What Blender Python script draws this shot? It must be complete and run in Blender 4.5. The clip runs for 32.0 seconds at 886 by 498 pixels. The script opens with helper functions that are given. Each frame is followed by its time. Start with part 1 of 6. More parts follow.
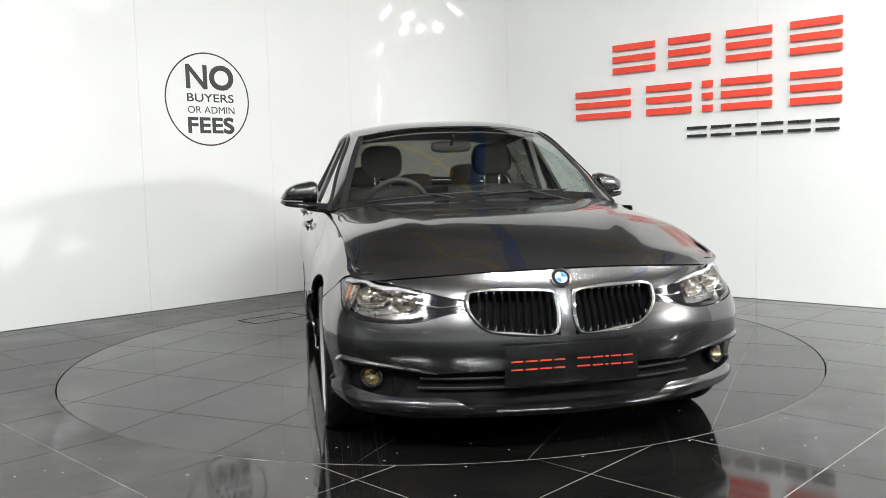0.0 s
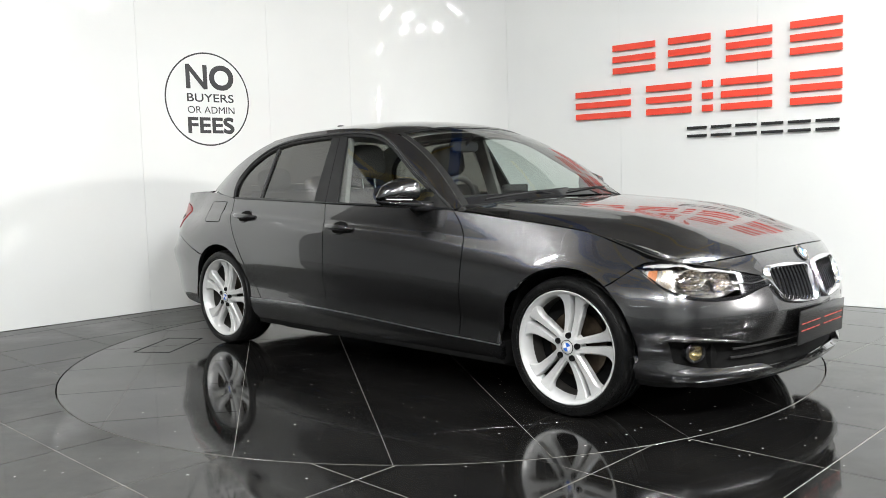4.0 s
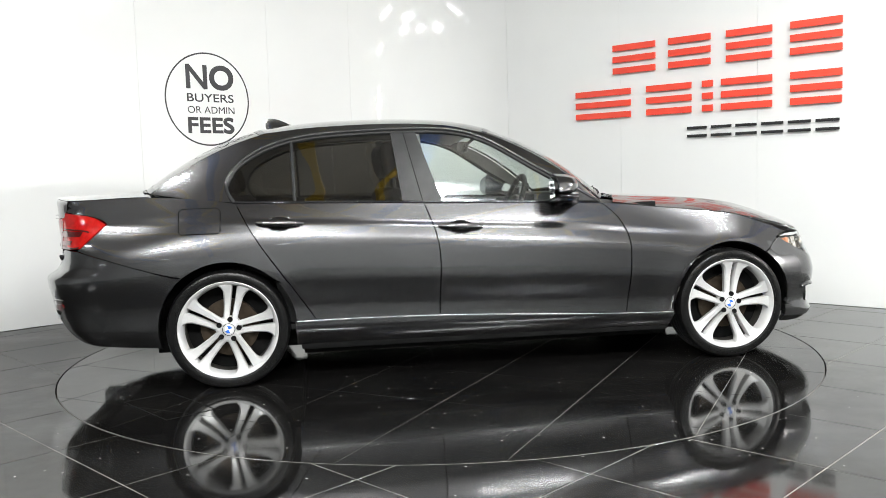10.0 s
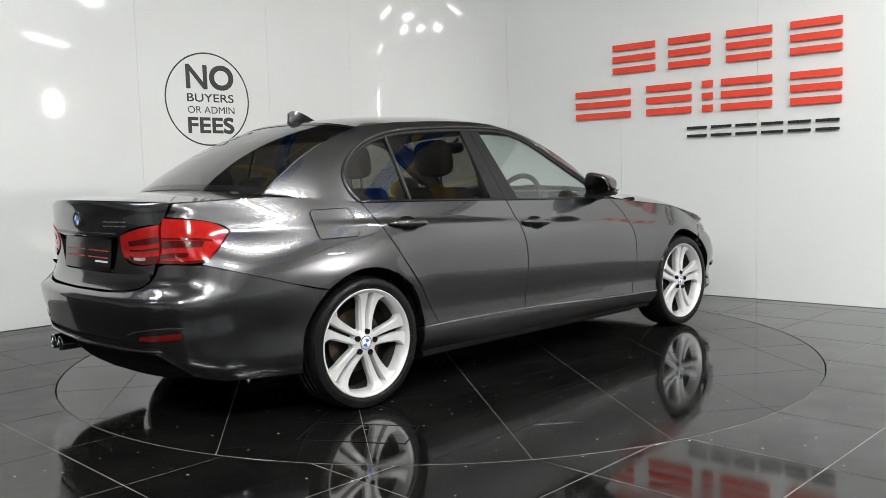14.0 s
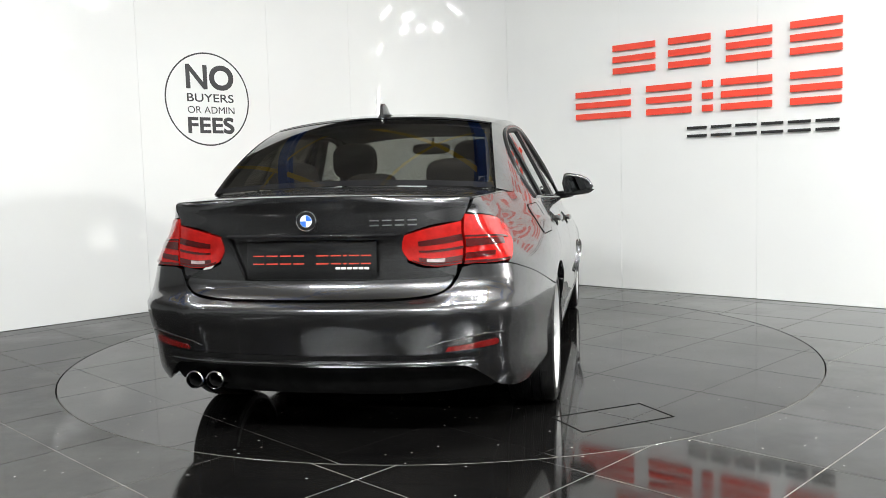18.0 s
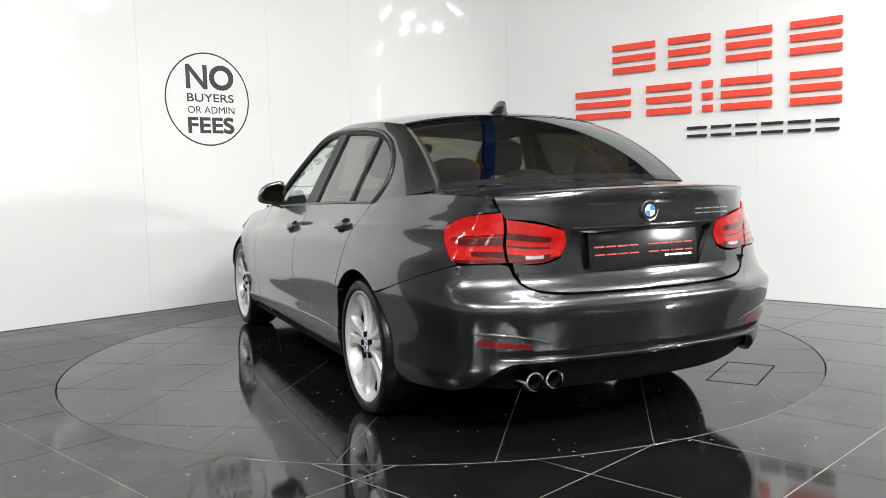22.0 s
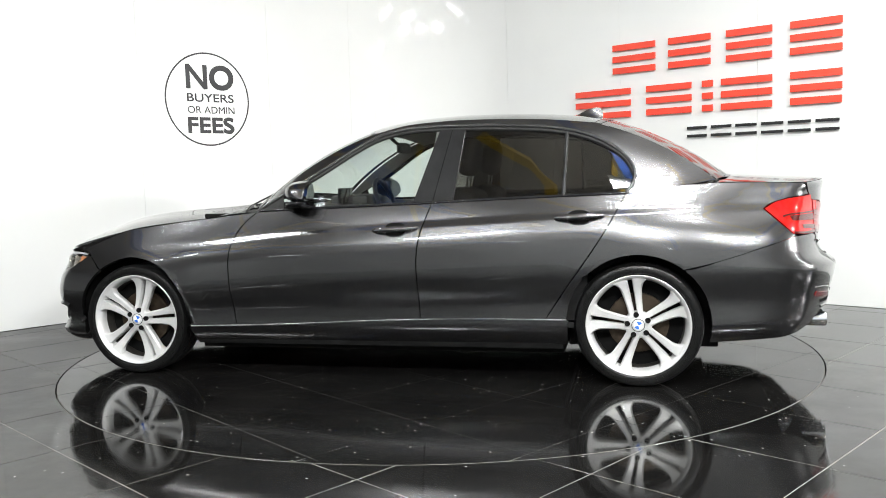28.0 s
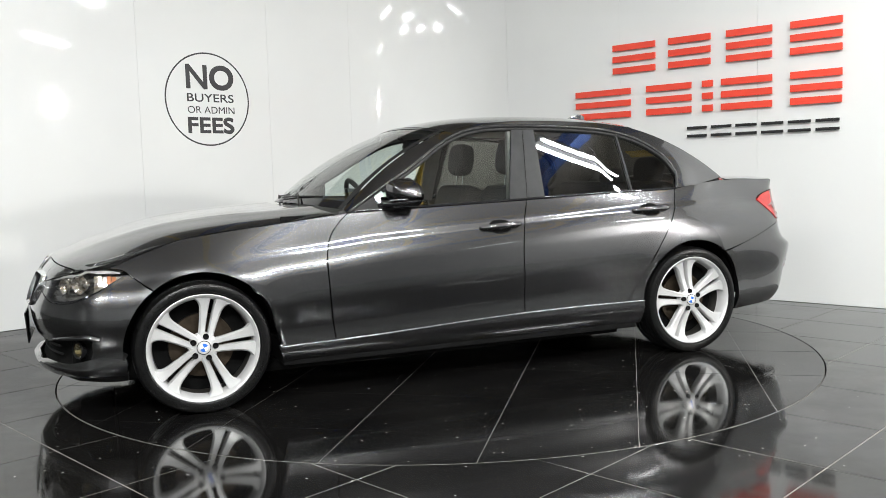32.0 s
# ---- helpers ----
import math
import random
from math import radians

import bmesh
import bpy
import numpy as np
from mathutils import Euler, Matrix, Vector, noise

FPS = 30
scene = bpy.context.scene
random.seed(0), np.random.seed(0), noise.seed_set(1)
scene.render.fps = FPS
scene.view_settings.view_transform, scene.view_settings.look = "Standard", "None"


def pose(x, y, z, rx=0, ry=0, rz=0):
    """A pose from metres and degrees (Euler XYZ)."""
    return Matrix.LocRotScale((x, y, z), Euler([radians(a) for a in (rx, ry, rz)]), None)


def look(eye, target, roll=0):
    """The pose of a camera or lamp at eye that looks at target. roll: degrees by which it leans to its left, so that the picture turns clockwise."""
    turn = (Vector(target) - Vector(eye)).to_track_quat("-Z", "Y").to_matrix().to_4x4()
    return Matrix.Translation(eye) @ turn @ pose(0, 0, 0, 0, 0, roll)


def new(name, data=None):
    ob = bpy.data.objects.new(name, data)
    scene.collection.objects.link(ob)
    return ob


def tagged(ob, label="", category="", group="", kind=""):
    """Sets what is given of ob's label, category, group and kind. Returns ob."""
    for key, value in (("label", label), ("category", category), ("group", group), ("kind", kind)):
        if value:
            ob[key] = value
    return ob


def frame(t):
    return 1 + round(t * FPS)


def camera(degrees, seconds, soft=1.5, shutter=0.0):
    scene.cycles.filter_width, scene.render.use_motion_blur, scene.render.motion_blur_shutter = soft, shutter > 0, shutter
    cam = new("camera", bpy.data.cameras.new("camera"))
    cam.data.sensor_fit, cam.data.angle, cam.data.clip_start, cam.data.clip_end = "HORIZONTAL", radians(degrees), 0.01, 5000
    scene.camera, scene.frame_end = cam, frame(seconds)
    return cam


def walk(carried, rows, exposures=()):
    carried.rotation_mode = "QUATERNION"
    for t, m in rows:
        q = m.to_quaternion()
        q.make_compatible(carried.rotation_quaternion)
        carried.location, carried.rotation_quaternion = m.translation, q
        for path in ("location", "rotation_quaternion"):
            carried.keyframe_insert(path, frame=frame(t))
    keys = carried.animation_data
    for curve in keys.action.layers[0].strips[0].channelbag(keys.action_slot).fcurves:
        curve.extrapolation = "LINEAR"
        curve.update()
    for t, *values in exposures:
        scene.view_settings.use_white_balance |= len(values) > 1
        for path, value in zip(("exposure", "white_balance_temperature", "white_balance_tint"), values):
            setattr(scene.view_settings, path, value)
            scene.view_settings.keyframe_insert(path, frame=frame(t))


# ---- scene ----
SPIN_START, SPIN_RATE = -79.934, 8.8092
cam = camera(54.606, 32.0, soft=0.6)
EYE = (0.0, -5.4315, 1.0979)
CAM_POSE = Matrix.Translation(EYE) @ pose(0, 0, 0, 90 - 4.9915, 0, -0.329) @ pose(0, 0, 0, 0, 0, -1.5964)
walk(cam, [(0.0, CAM_POSE), (32.0, CAM_POSE)],
     exposures=[(0.0, -0.43), (3.0, -0.45), (6.0, -0.22), (9.0, -0.32), (11.0, -0.40), (12.0, -0.65), (13.0, -0.76), (14.3, -0.90), (17.0, -0.40), (21.0, -0.46), (24.0, -0.28), (25.5, -0.17), (28.0, -0.20), (30.0, -0.50), (32.0, -0.58)])

# ---- light ----
world = bpy.data.worlds.new("hall_air")
scene.world = world
world.use_nodes = True
world.node_tree.nodes["Background"].inputs[0].default_value = (0.9, 0.95, 1.0, 1)
world.node_tree.nodes["Background"].inputs[1].default_value = 0.02


def area_lamp(name, eye, target, w, h, watts, colour):
    data = bpy.data.lights.new(name, "AREA")
    data.shape, data.size, data.size_y, data.energy, data.color = "RECTANGLE", w, h, watts, colour
    ob = new(name, data)
    ob.matrix_world = look(eye, target)
    return ob


# ---- node helpers ----
def material(name):
    m = bpy.data.materials.new(name)
    m.use_nodes = True
    nt = m.node_tree
    return m, nt, nt.nodes["Principled BSDF"]


def node(nt, kind, **values):
    n = nt.nodes.new(kind)
    for k, val in values.items():
        n.inputs[k].default_value = val
    return n


def noise_ramp(nt, scale, lo, hi, c0, c1, detail=4.0, coord="Object"):
    tc = nt.nodes.new("ShaderNodeTexCoord")
    nz = node(nt, "ShaderNodeTexNoise", Scale=scale, Detail=detail)
    nt.links.new(tc.outputs[coord], nz.inputs["Vector"])
    r = nt.nodes.new("ShaderNodeValToRGB")
    r.color_ramp.elements[0].position, r.color_ramp.elements[1].position = lo, hi
    r.color_ramp.elements[0].color, r.color_ramp.elements[1].color = (*c0, 1), (*c1, 1)
    nt.links.new(nz.outputs["Fac"], r.inputs["Fac"])
    return r, nz


def bump(nt, height_socket, bsdf, strength, distance=0.002):
    b = node(nt, "ShaderNodeBump", Strength=strength, Distance=distance)
    nt.links.new(height_socket, b.inputs["Height"])
    nt.links.new(b.outputs["Normal"], bsdf.inputs["Normal"])


def plain(name, c0, c1, rough=0.5, metal=0.0, scale=8.0, rough_var=0.08, bumpy=0.0, coat=0.0, spec=0.5):
    """A surface that varies between two near colours, with uneven gloss."""
    m, nt, b = material(name)
    r, nz = noise_ramp(nt, scale, 0.3, 0.7, c0, c1)
    nt.links.new(r.outputs["Color"], b.inputs["Base Color"])
    b.inputs["Metallic"].default_value = metal
    mr = node(nt, "ShaderNodeMapRange")
    mr.inputs["To Min"].default_value, mr.inputs["To Max"].default_value = max(0.0, rough - rough_var), rough + rough_var
    n2 = node(nt, "ShaderNodeTexNoise", Scale=scale * 5.3, Detail=3.0)
    tc = nt.nodes.new("ShaderNodeTexCoord")
    nt.links.new(tc.outputs["Object"], n2.inputs["Vector"])
    nt.links.new(n2.outputs["Fac"], mr.inputs["Value"])
    nt.links.new(mr.outputs["Result"], b.inputs["Roughness"])
    b.inputs["Coat Weight"].default_value = coat
    b.inputs["Coat Roughness"].default_value = 0.03
    b.inputs["Specular IOR Level"].default_value = spec
    if bumpy:
        bump(nt, n2.outputs["Fac"], b, bumpy)
    return m


def glowing(name, colour, strength):
    m, nt, b = material(name)
    b.inputs["Base Color"].default_value = (*colour, 1)
    b.inputs["Emission Color"].default_value = (*colour, 1)
    b.inputs["Emission Strength"].default_value = strength
    return m


def glass(name, tint, gloss=1.0, ior=1.5):
    """A thin pane: what lies behind it, tinted, under a clear reflection."""
    m = bpy.data.materials.new(name)
    m.use_nodes = True
    nt = m.node_tree
    nt.nodes.remove(nt.nodes["Principled BSDF"])
    out = nt.nodes["Material Output"]
    tr = nt.nodes.new("ShaderNodeBsdfTransparent")
    tr.inputs["Color"].default_value = (*tint, 1)
    gl = nt.nodes.new("ShaderNodeBsdfGlossy")
    gl.inputs["Roughness"].default_value = 0.015
    gl.inputs["Color"].default_value = (gloss, gloss, gloss, 1)
    # the same gloss from both sides of the pane
    lw = node(nt, "ShaderNodeLayerWeight", Blend=0.5)
    pw = node(nt, "ShaderNodeMath")
    pw.operation = "POWER"
    pw.inputs[1].default_value = 4.2
    nt.links.new(lw.outputs["Facing"], pw.inputs[0])
    fr = node(nt, "ShaderNodeMath")
    fr.operation = "MULTIPLY_ADD"
    f0 = 2 * ((ior - 1) / (ior + 1)) ** 2
    fr.inputs[1].default_value, fr.inputs[2].default_value = 1 - f0, f0
    nt.links.new(pw.outputs[0], fr.inputs[0])
    mix = nt.nodes.new("ShaderNodeMixShader")
    nt.links.new(fr.outputs[0], mix.inputs["Fac"])
    nt.links.new(tr.outputs[0], mix.inputs[1])
    nt.links.new(gl.outputs[0], mix.inputs[2])
    nt.links.new(mix.outputs[0], out.inputs["Surface"])
    return m


# ---- materials ----
def make_paint():
    m, nt, b = material("mineral_grey_paint")
    r, nz = noise_ramp(nt, 900.0, 0.35, 0.65, (0.060, 0.060, 0.062), (0.116, 0.115, 0.118), 2.0)
    nt.links.new(r.outputs["Color"], b.inputs["Base Color"])
    b.inputs["Metallic"].default_value = 0.95
    b.inputs["Roughness"].default_value = 0.25
    b.inputs["Coat Weight"].default_value = 1.0
    b.inputs["Coat Roughness"].default_value = 0.012
    b.inputs["Coat IOR"].default_value = 1.5
    return m


def make_floor_tile(name, tone, film_lo, film_hi, film_x, ior):
    m, nt, b = material(name)
    info = nt.nodes.new("ShaderNodeObjectInfo")
    r, nz = noise_ramp(nt, 2.3, 0.3, 0.75, (0.0035 * tone, 0.0035 * tone, 0.0038 * tone), (0.011 * tone, 0.0105 * tone, 0.010 * tone), 6.0)
    tc = nt.nodes.new("ShaderNodeTexCoord")
    vor = node(nt, "ShaderNodeTexVoronoi", Scale=24.0)
    nt.links.new(tc.outputs["Object"], vor.inputs["Vector"])
    # sparse pale chips of dust and grit
    sp = nt.nodes.new("ShaderNodeValToRGB")
    sp.color_ramp.elements[0].position, sp.color_ramp.elements[1].position = 0.085, 0.125
    sp.color_ramp.elements[0].color, sp.color_ramp.elements[1].color = (1, 1, 1, 1), (0, 0, 0, 1)
    nt.links.new(vor.outputs["Distance"], sp.inputs["Fac"])
    sel = node(nt, "ShaderNodeMath")
    sel.operation = "GREATER_THAN"
    sel.inputs[1].default_value = 0.80
    sep = nt.nodes.new("ShaderNodeSeparateColor")
    nt.links.new(vor.outputs["Color"], sep.inputs[0])
    nt.links.new(sep.outputs[0], sel.inputs[0])
    mul = node(nt, "ShaderNodeMath")
    mul.operation = "MULTIPLY"
    nt.links.new(sp.outputs["Color"], mul.inputs[0])
    nt.links.new(sel.outputs[0], mul.inputs[1])
    mix = nt.nodes.new("ShaderNodeMix")
    mix.data_type = "RGBA"
    nt.links.new(mul.outputs[0], mix.inputs["Factor"])
    nt.links.new(r.outputs["Color"], mix.inputs[6])
    mix.inputs[7].default_value = (0.60, 0.59, 0.56, 1)
    nt.links.new(mix.outputs[2], b.inputs["Base Color"])
    n2 = node(nt, "ShaderNodeTexNoise", Scale=3.1, Detail=7.0, Roughness=0.65)
    nt.links.new(tc.outputs["Object"], n2.inputs["Vector"])
    mr = node(nt, "ShaderNodeMapRange")
    mr.inputs["From Min"].default_value, mr.inputs["From Max"].default_value = 0.3, 0.75
    mr.inputs["To Min"].default_value, mr.inputs["To Max"].default_value = 0.02, 0.115
    nt.links.new(n2.outputs["Fac"], mr.inputs["Value"])
    add = node(nt, "ShaderNodeMath")
    add.operation = "MULTIPLY_ADD"
    nt.links.new(info.outputs["Random"], add.inputs[0])
    add.inputs[1].default_value = 0.012
    nt.links.new(mr.outputs["Result"], add.inputs[2])
    nt.links.new(add.outputs[0], b.inputs["Roughness"])
    b.inputs["IOR"].default_value = ior
    # a film of dust dulls the polish in soft patches
    film = node(nt, "ShaderNodeBsdfDiffuse", Roughness=0.5)
    film.inputs["Color"].default_value = (0.005, 0.0046, 0.004, 1)
    n4 = node(nt, "ShaderNodeTexNoise", Scale=0.9, Detail=8.0, Roughness=0.7)
    nt.links.new(tc.outputs["Object"], n4.inputs["Vector"])
    fm = node(nt, "ShaderNodeMapRange")
    fm.inputs["From Min"].default_value, fm.inputs["From Max"].default_value = 0.3, 0.7
    fm.inputs["To Min"].default_value, fm.inputs["To Max"].default_value = film_lo, film_hi
    # thicker toward -x, by film_x
    sepx = nt.nodes.new("ShaderNodeSeparateXYZ")
    nt.links.new(tc.outputs["Object"], sepx.inputs[0])
    gx = node(nt, "ShaderNodeMath")
    gx.operation = "MULTIPLY_ADD"
    gx.inputs[1].default_value = -film_x
    nt.links.new(sepx.outputs[0], gx.inputs[0])
    nt.links.new(n4.outputs["Fac"], gx.inputs[2])
    nt.links.new(gx.outputs[0], fm.inputs["Value"])
    ms = nt.nodes.new("ShaderNodeMixShader")
    nt.links.new(fm.outputs["Result"], ms.inputs["Fac"])
    nt.links.new(b.outputs[0], ms.inputs[1])
    nt.links.new(film.outputs[0], ms.inputs[2])
    nt.links.new(ms.outputs[0], nt.nodes["Material Output"].inputs["Surface"])
    n3 = node(nt, "ShaderNodeTexNoise", Scale=1.4, Detail=2.0)
    nt.links.new(tc.outputs["Object"], n3.inputs["Vector"])
    bump(nt, n3.outputs["Fac"], b, 0.06, 0.004)
    return m


def make_wall_panel():
    m, nt, b = material("glossy_white_panel")
    r, nz = noise_ramp(nt, 0.9, 0.3, 0.7, (0.715, 0.72, 0.71), (0.755, 0.76, 0.745), 5.0)
    nt.links.new(r.outputs["Color"], b.inputs["Base Color"])
    n2 = node(nt, "ShaderNodeTexNoise", Scale=2.2, Detail=5.0)
    tc = nt.nodes.new("ShaderNodeTexCoord")
    nt.links.new(tc.outputs["Object"], n2.inputs["Vector"])
    mr = node(nt, "ShaderNodeMapRange")
    mr.inputs["To Min"].default_value, mr.inputs["To Max"].default_value = 0.02, 0.05
    nt.links.new(n2.outputs["Fac"], mr.inputs["Value"])
    nt.links.new(mr.outputs["Result"], b.inputs["Roughness"])
    b.inputs["Specular IOR Level"].default_value = 0.28
    bump(nt, n2.outputs["Fac"], b, 0.02, 0.003)
    return m


PAINT = make_paint()
FLOOR_TILE = make_floor_tile("polished_black_tile", 1.0, 0.02, 0.42, 0.07, 1.85)
TABLE_TILE = make_floor_tile("turntable_black_tile", 0.9, 0.02, 0.22, 0.0, 1.58)
WALL = make_wall_panel()
GROUT = plain("grey_grout", (0.15, 0.147, 0.137), (0.31, 0.30, 0.28), 0.75, scale=12)
SEAM_BLACK = plain("dark_seam", (0.004, 0.004, 0.004), (0.010, 0.010, 0.010), 0.8, scale=20, spec=0.05)
STEEL = plain("brushed_steel", (0.35, 0.35, 0.36), (0.5, 0.5, 0.5), 0.3, 1.0, 20)
BLACK_GLOSS = plain("gloss_black_trim", (0.008, 0.008, 0.009), (0.014, 0.014, 0.015), 0.08, 0, 12, 0.03, spec=0.5)
BLACK_MATT = plain("matt_black_plastic", (0.006, 0.006, 0.006), (0.015, 0.015, 0.015), 0.55, 0, 40, 0.1, 0.1, spec=0.3)
RUBBER = plain("tyre_rubber", (0.003, 0.003, 0.003), (0.007, 0.007, 0.007), 0.30, 0, 35, 0.14, 0.15, spec=0.22)
UNDER = plain("underbody_black", (0.003, 0.003, 0.003), (0.008, 0.008, 0.008), 0.85, 0, 12, spec=0.1)
CHROME = plain("polished_chrome", (0.78, 0.78, 0.80), (0.86, 0.86, 0.87), 0.07, 1.0, 15, 0.03)
ALLOY = plain("silver_alloy", (0.50, 0.50, 0.50), (0.58, 0.58, 0.575), 0.32, 0.25, 14, 0.05, coat=0.7)
# alloy barrel behind the spokes, its shade put into the colour
BARREL = plain("barrel_painted_shade", (0.018, 0.017, 0.015), (0.04, 0.037, 0.034), 0.5, 0.0, 20, spec=0.3)
DISC = plain("brake_disc_steel", (0.030, 0.022, 0.015), (0.07, 0.052, 0.036), 0.5, 0.8, 25)
RED_PAINT = plain("red_acrylic", (0.74, 0.055, 0.028), (0.80, 0.07, 0.036), 0.35, 0, 5)
SIGN_BLACK = plain("black_acrylic", (0.010, 0.010, 0.010), (0.02, 0.02, 0.02), 0.35, 0, 5)
VINYL_BLACK = plain("charcoal_vinyl", (0.022, 0.022, 0.024), (0.035, 0.035, 0.037), 0.5, 0, 5)
PLATE_BLACK = plain("black_plate", (0.004, 0.004, 0.0045), (0.008, 0.008, 0.008), 0.16, 0, 20)
PLATE_RED = plain("red_print", (0.42, 0.035, 0.018), (0.48, 0.045, 0.022), 0.4, 0, 20)
PRINT_WHITE = plain("white_print", (0.7, 0.7, 0.7), (0.8, 0.8, 0.8), 0.4, 0, 20)
SEAT = plain("anthracite_seat_cloth", (0.010, 0.010, 0.010), (0.024, 0.023, 0.023), 0.8, 0, 60, 0.08, 0.3)
TRIM_DARK = plain("dark_dash_plastic", (0.012, 0.012, 0.012), (0.022, 0.022, 0.022), 0.6, 0, 50, 0.08, 0.2)
HEADLINER = plain("light_grey_headliner", (0.42, 0.41, 0.39), (0.5, 0.49, 0.46), 0.9, 0, 40)
BLUE_ENAMEL = plain("blue_enamel", (0.03, 0.13, 0.55), (0.04, 0.16, 0.6), 0.15, 0, 10)
WHITE_ENAMEL = plain("white_enamel", (0.78, 0.78, 0.8), (0.85, 0.85, 0.86), 0.15, 0, 10)
RED_LENS = plain("red_lens", (0.26, 0.005, 0.004), (0.40, 0.010, 0.008), 0.10, 0, 40, 0.03, coat=0.5)
RED_DARK = plain("dark_red_lens", (0.035, 0.002, 0.002), (0.07, 0.003, 0.003), 0.12, 0, 30, 0.04, coat=1.0)
RED_MID = plain("red_reflector", (0.09, 0.004, 0.004), (0.15, 0.008, 0.007), 0.15, 0, 60, 0.04, coat=0.6)
CLEAR_PLASTIC = plain("ribbed_clear_plastic", (0.30, 0.24, 0.24), (0.55, 0.48, 0.48), 0.15, 0.2, 60, coat=1.0)
LENS_CLEAR = glass("clear_lens", (0.96, 0.96, 0.97), 1.0, 1.33)
# mottled warm tones put the bowls' sparkle into the colour
REFLECTOR = plain("lamp_reflector", (0.26, 0.22, 0.16), (0.84, 0.80, 0.73), 0.18, 0.88, 120)
LAMP_BROW = plain("frosted_lamp_panel", (0.34, 0.34, 0.34), (0.44, 0.44, 0.43), 0.3, 0.2, 20)
PILLAR_LINING = plain("grey_pillar_lining", (0.10, 0.10, 0.095), (0.14, 0.14, 0.13), 0.9, 0, 40)
LAMP_SHELL = plain("lamp_shell", (0.07, 0.068, 0.065), (0.40, 0.39, 0.36), 0.28, 0.75, 70)
AMBER = plain("amber_lens", (0.36, 0.13, 0.06), (0.46, 0.19, 0.09), 0.2, 0, 30)
BULB_WARM = plain("yellowed_fog_bowl", (0.30, 0.24, 0.12), (0.45, 0.38, 0.2), 0.15, 0.9, 60)
GLASS_FRONT = glass("clear_green_glass", (0.80, 0.86, 0.83))
GLASS_TINT = glass("privacy_glass", (0.17, 0.165, 0.15))
GLASS_REAR = glass("privacy_rear_glass", (0.22, 0.215, 0.195))
MIRROR = plain("mirror_glass", (0.10, 0.105, 0.11), (0.14, 0.145, 0.15), 0.02, 1.0, 4, 0.01)
CEILING_PAINT = plain("brown_grey_roof_lining", (0.30, 0.285, 0.26), (0.42, 0.40, 0.37), 0.8, 0, 1.5)
BEAM_BLUE = plain("blue_steel_paint", (0.018, 0.08, 0.36), (0.024, 0.10, 0.40), 0.4, 0, 3)
BEAM_YELLOW = plain("yellow_steel_paint", (0.68, 0.45, 0.045), (0.74, 0.50, 0.06), 0.4, 0, 3)
HALL_DARK = plain("hall_side_paint", (0.10, 0.095, 0.085), (0.16, 0.15, 0.135), 0.7, 0, 0.8)
HALL_WALL = plain("hall_wall_paint", (0.36, 0.37, 0.37), (0.46, 0.475, 0.47), 0.7, 0, 0.8)
TUBE = glowing("fluorescent_tube", (0.93, 0.97, 1.0), 20.0)
LAMP_FACE = glowing("flood_lamp_face", (1.0, 0.97, 0.92), 12.0)


# ---- mesh helpers ----
def link(name, me, mat, parent=None, label=""):
    if mat is not None and not me.materials:
        me.materials.append(mat)
    ob = new(name, me)
    if parent is not None:
        ob.parent = parent
    if label:
        ob["label"] = label
    return ob


def part(name, bm, mat, parent=None, label="", smooth=None):
    """One bmesh as one mesh object under a thing or a part. smooth: angle in degrees up to which edges shade smooth."""
    bmesh.ops.recalc_face_normals(bm, faces=bm.faces)
    if smooth:
        lim = radians(smooth)
        for f in bm.faces:
            f.smooth = True
        for e in bm.edges:
            if len(e.link_faces) == 2 and e.calc_face_angle() > lim:
                e.smooth = False
    me = bpy.data.meshes.new(name)
    bm.to_mesh(me)
    bm.free()
    return link(name, me, mat, parent, label)


def add_box(bm, lo, hi, bevel=0.0, m=None, seg=2):
    verts = [bm.verts.new((x, y, z)) for x in (lo[0], hi[0]) for y in (lo[1], hi[1]) for z in (lo[2], hi[2])]
    faces = [bm.faces.new([verts[i] for i in q]) for q in
             ((0, 1, 3, 2), (4, 6, 7, 5), (0, 4, 5, 1), (2, 3, 7, 6), (0, 2, 6, 4), (1, 5, 7, 3))]
    if bevel:
        edges = list({e for f in faces for e in f.edges})
        res = bmesh.ops.bevel(bm, geom=edges, offset=bevel, segments=seg, affect="EDGES", profile=0.6)
        verts = list({v for f in res["faces"] for v in f.verts} | {v for v in verts if v.is_valid})
    if m is not None:
        bmesh.ops.transform(bm, matrix=m, verts=[v for v in verts if v.is_valid])
    return verts


def box(name, lo, hi, mat, parent=None, label="", bevel=0.0, m=None):
    bm = bmesh.new()
    add_box(bm, lo, hi, bevel, m)
    return part(name, bm, mat, parent, label, 35 if bevel else None)


def lathe(bm, profile, n=48, a0=0.0, a1=2 * math.pi, axis="y"):
    """Turn a profile of (radius, along) about the axis."""
    closed = abs(a1 - a0 - 2 * math.pi) < 1e-6
    rings = []
    for i in range(n if closed else n + 1):
        a = a0 + (a1 - a0) * i / n
        row = []
        for r, h in profile:
            c, s = r * math.cos(a), r * math.sin(a)
            row.append(bm.verts.new((c, h, s) if axis == "y" else (c, s, h) if axis == "z" else (h, c, s)))
        rings.append(row)
    k = len(rings)
    for i in range(k if closed else k - 1):
        p, q = rings[i], rings[(i + 1) % k]
        for j in range(len(profile) - 1):
            bm.faces.new((p[j], q[j], q[j + 1], p[j + 1]))
    return rings


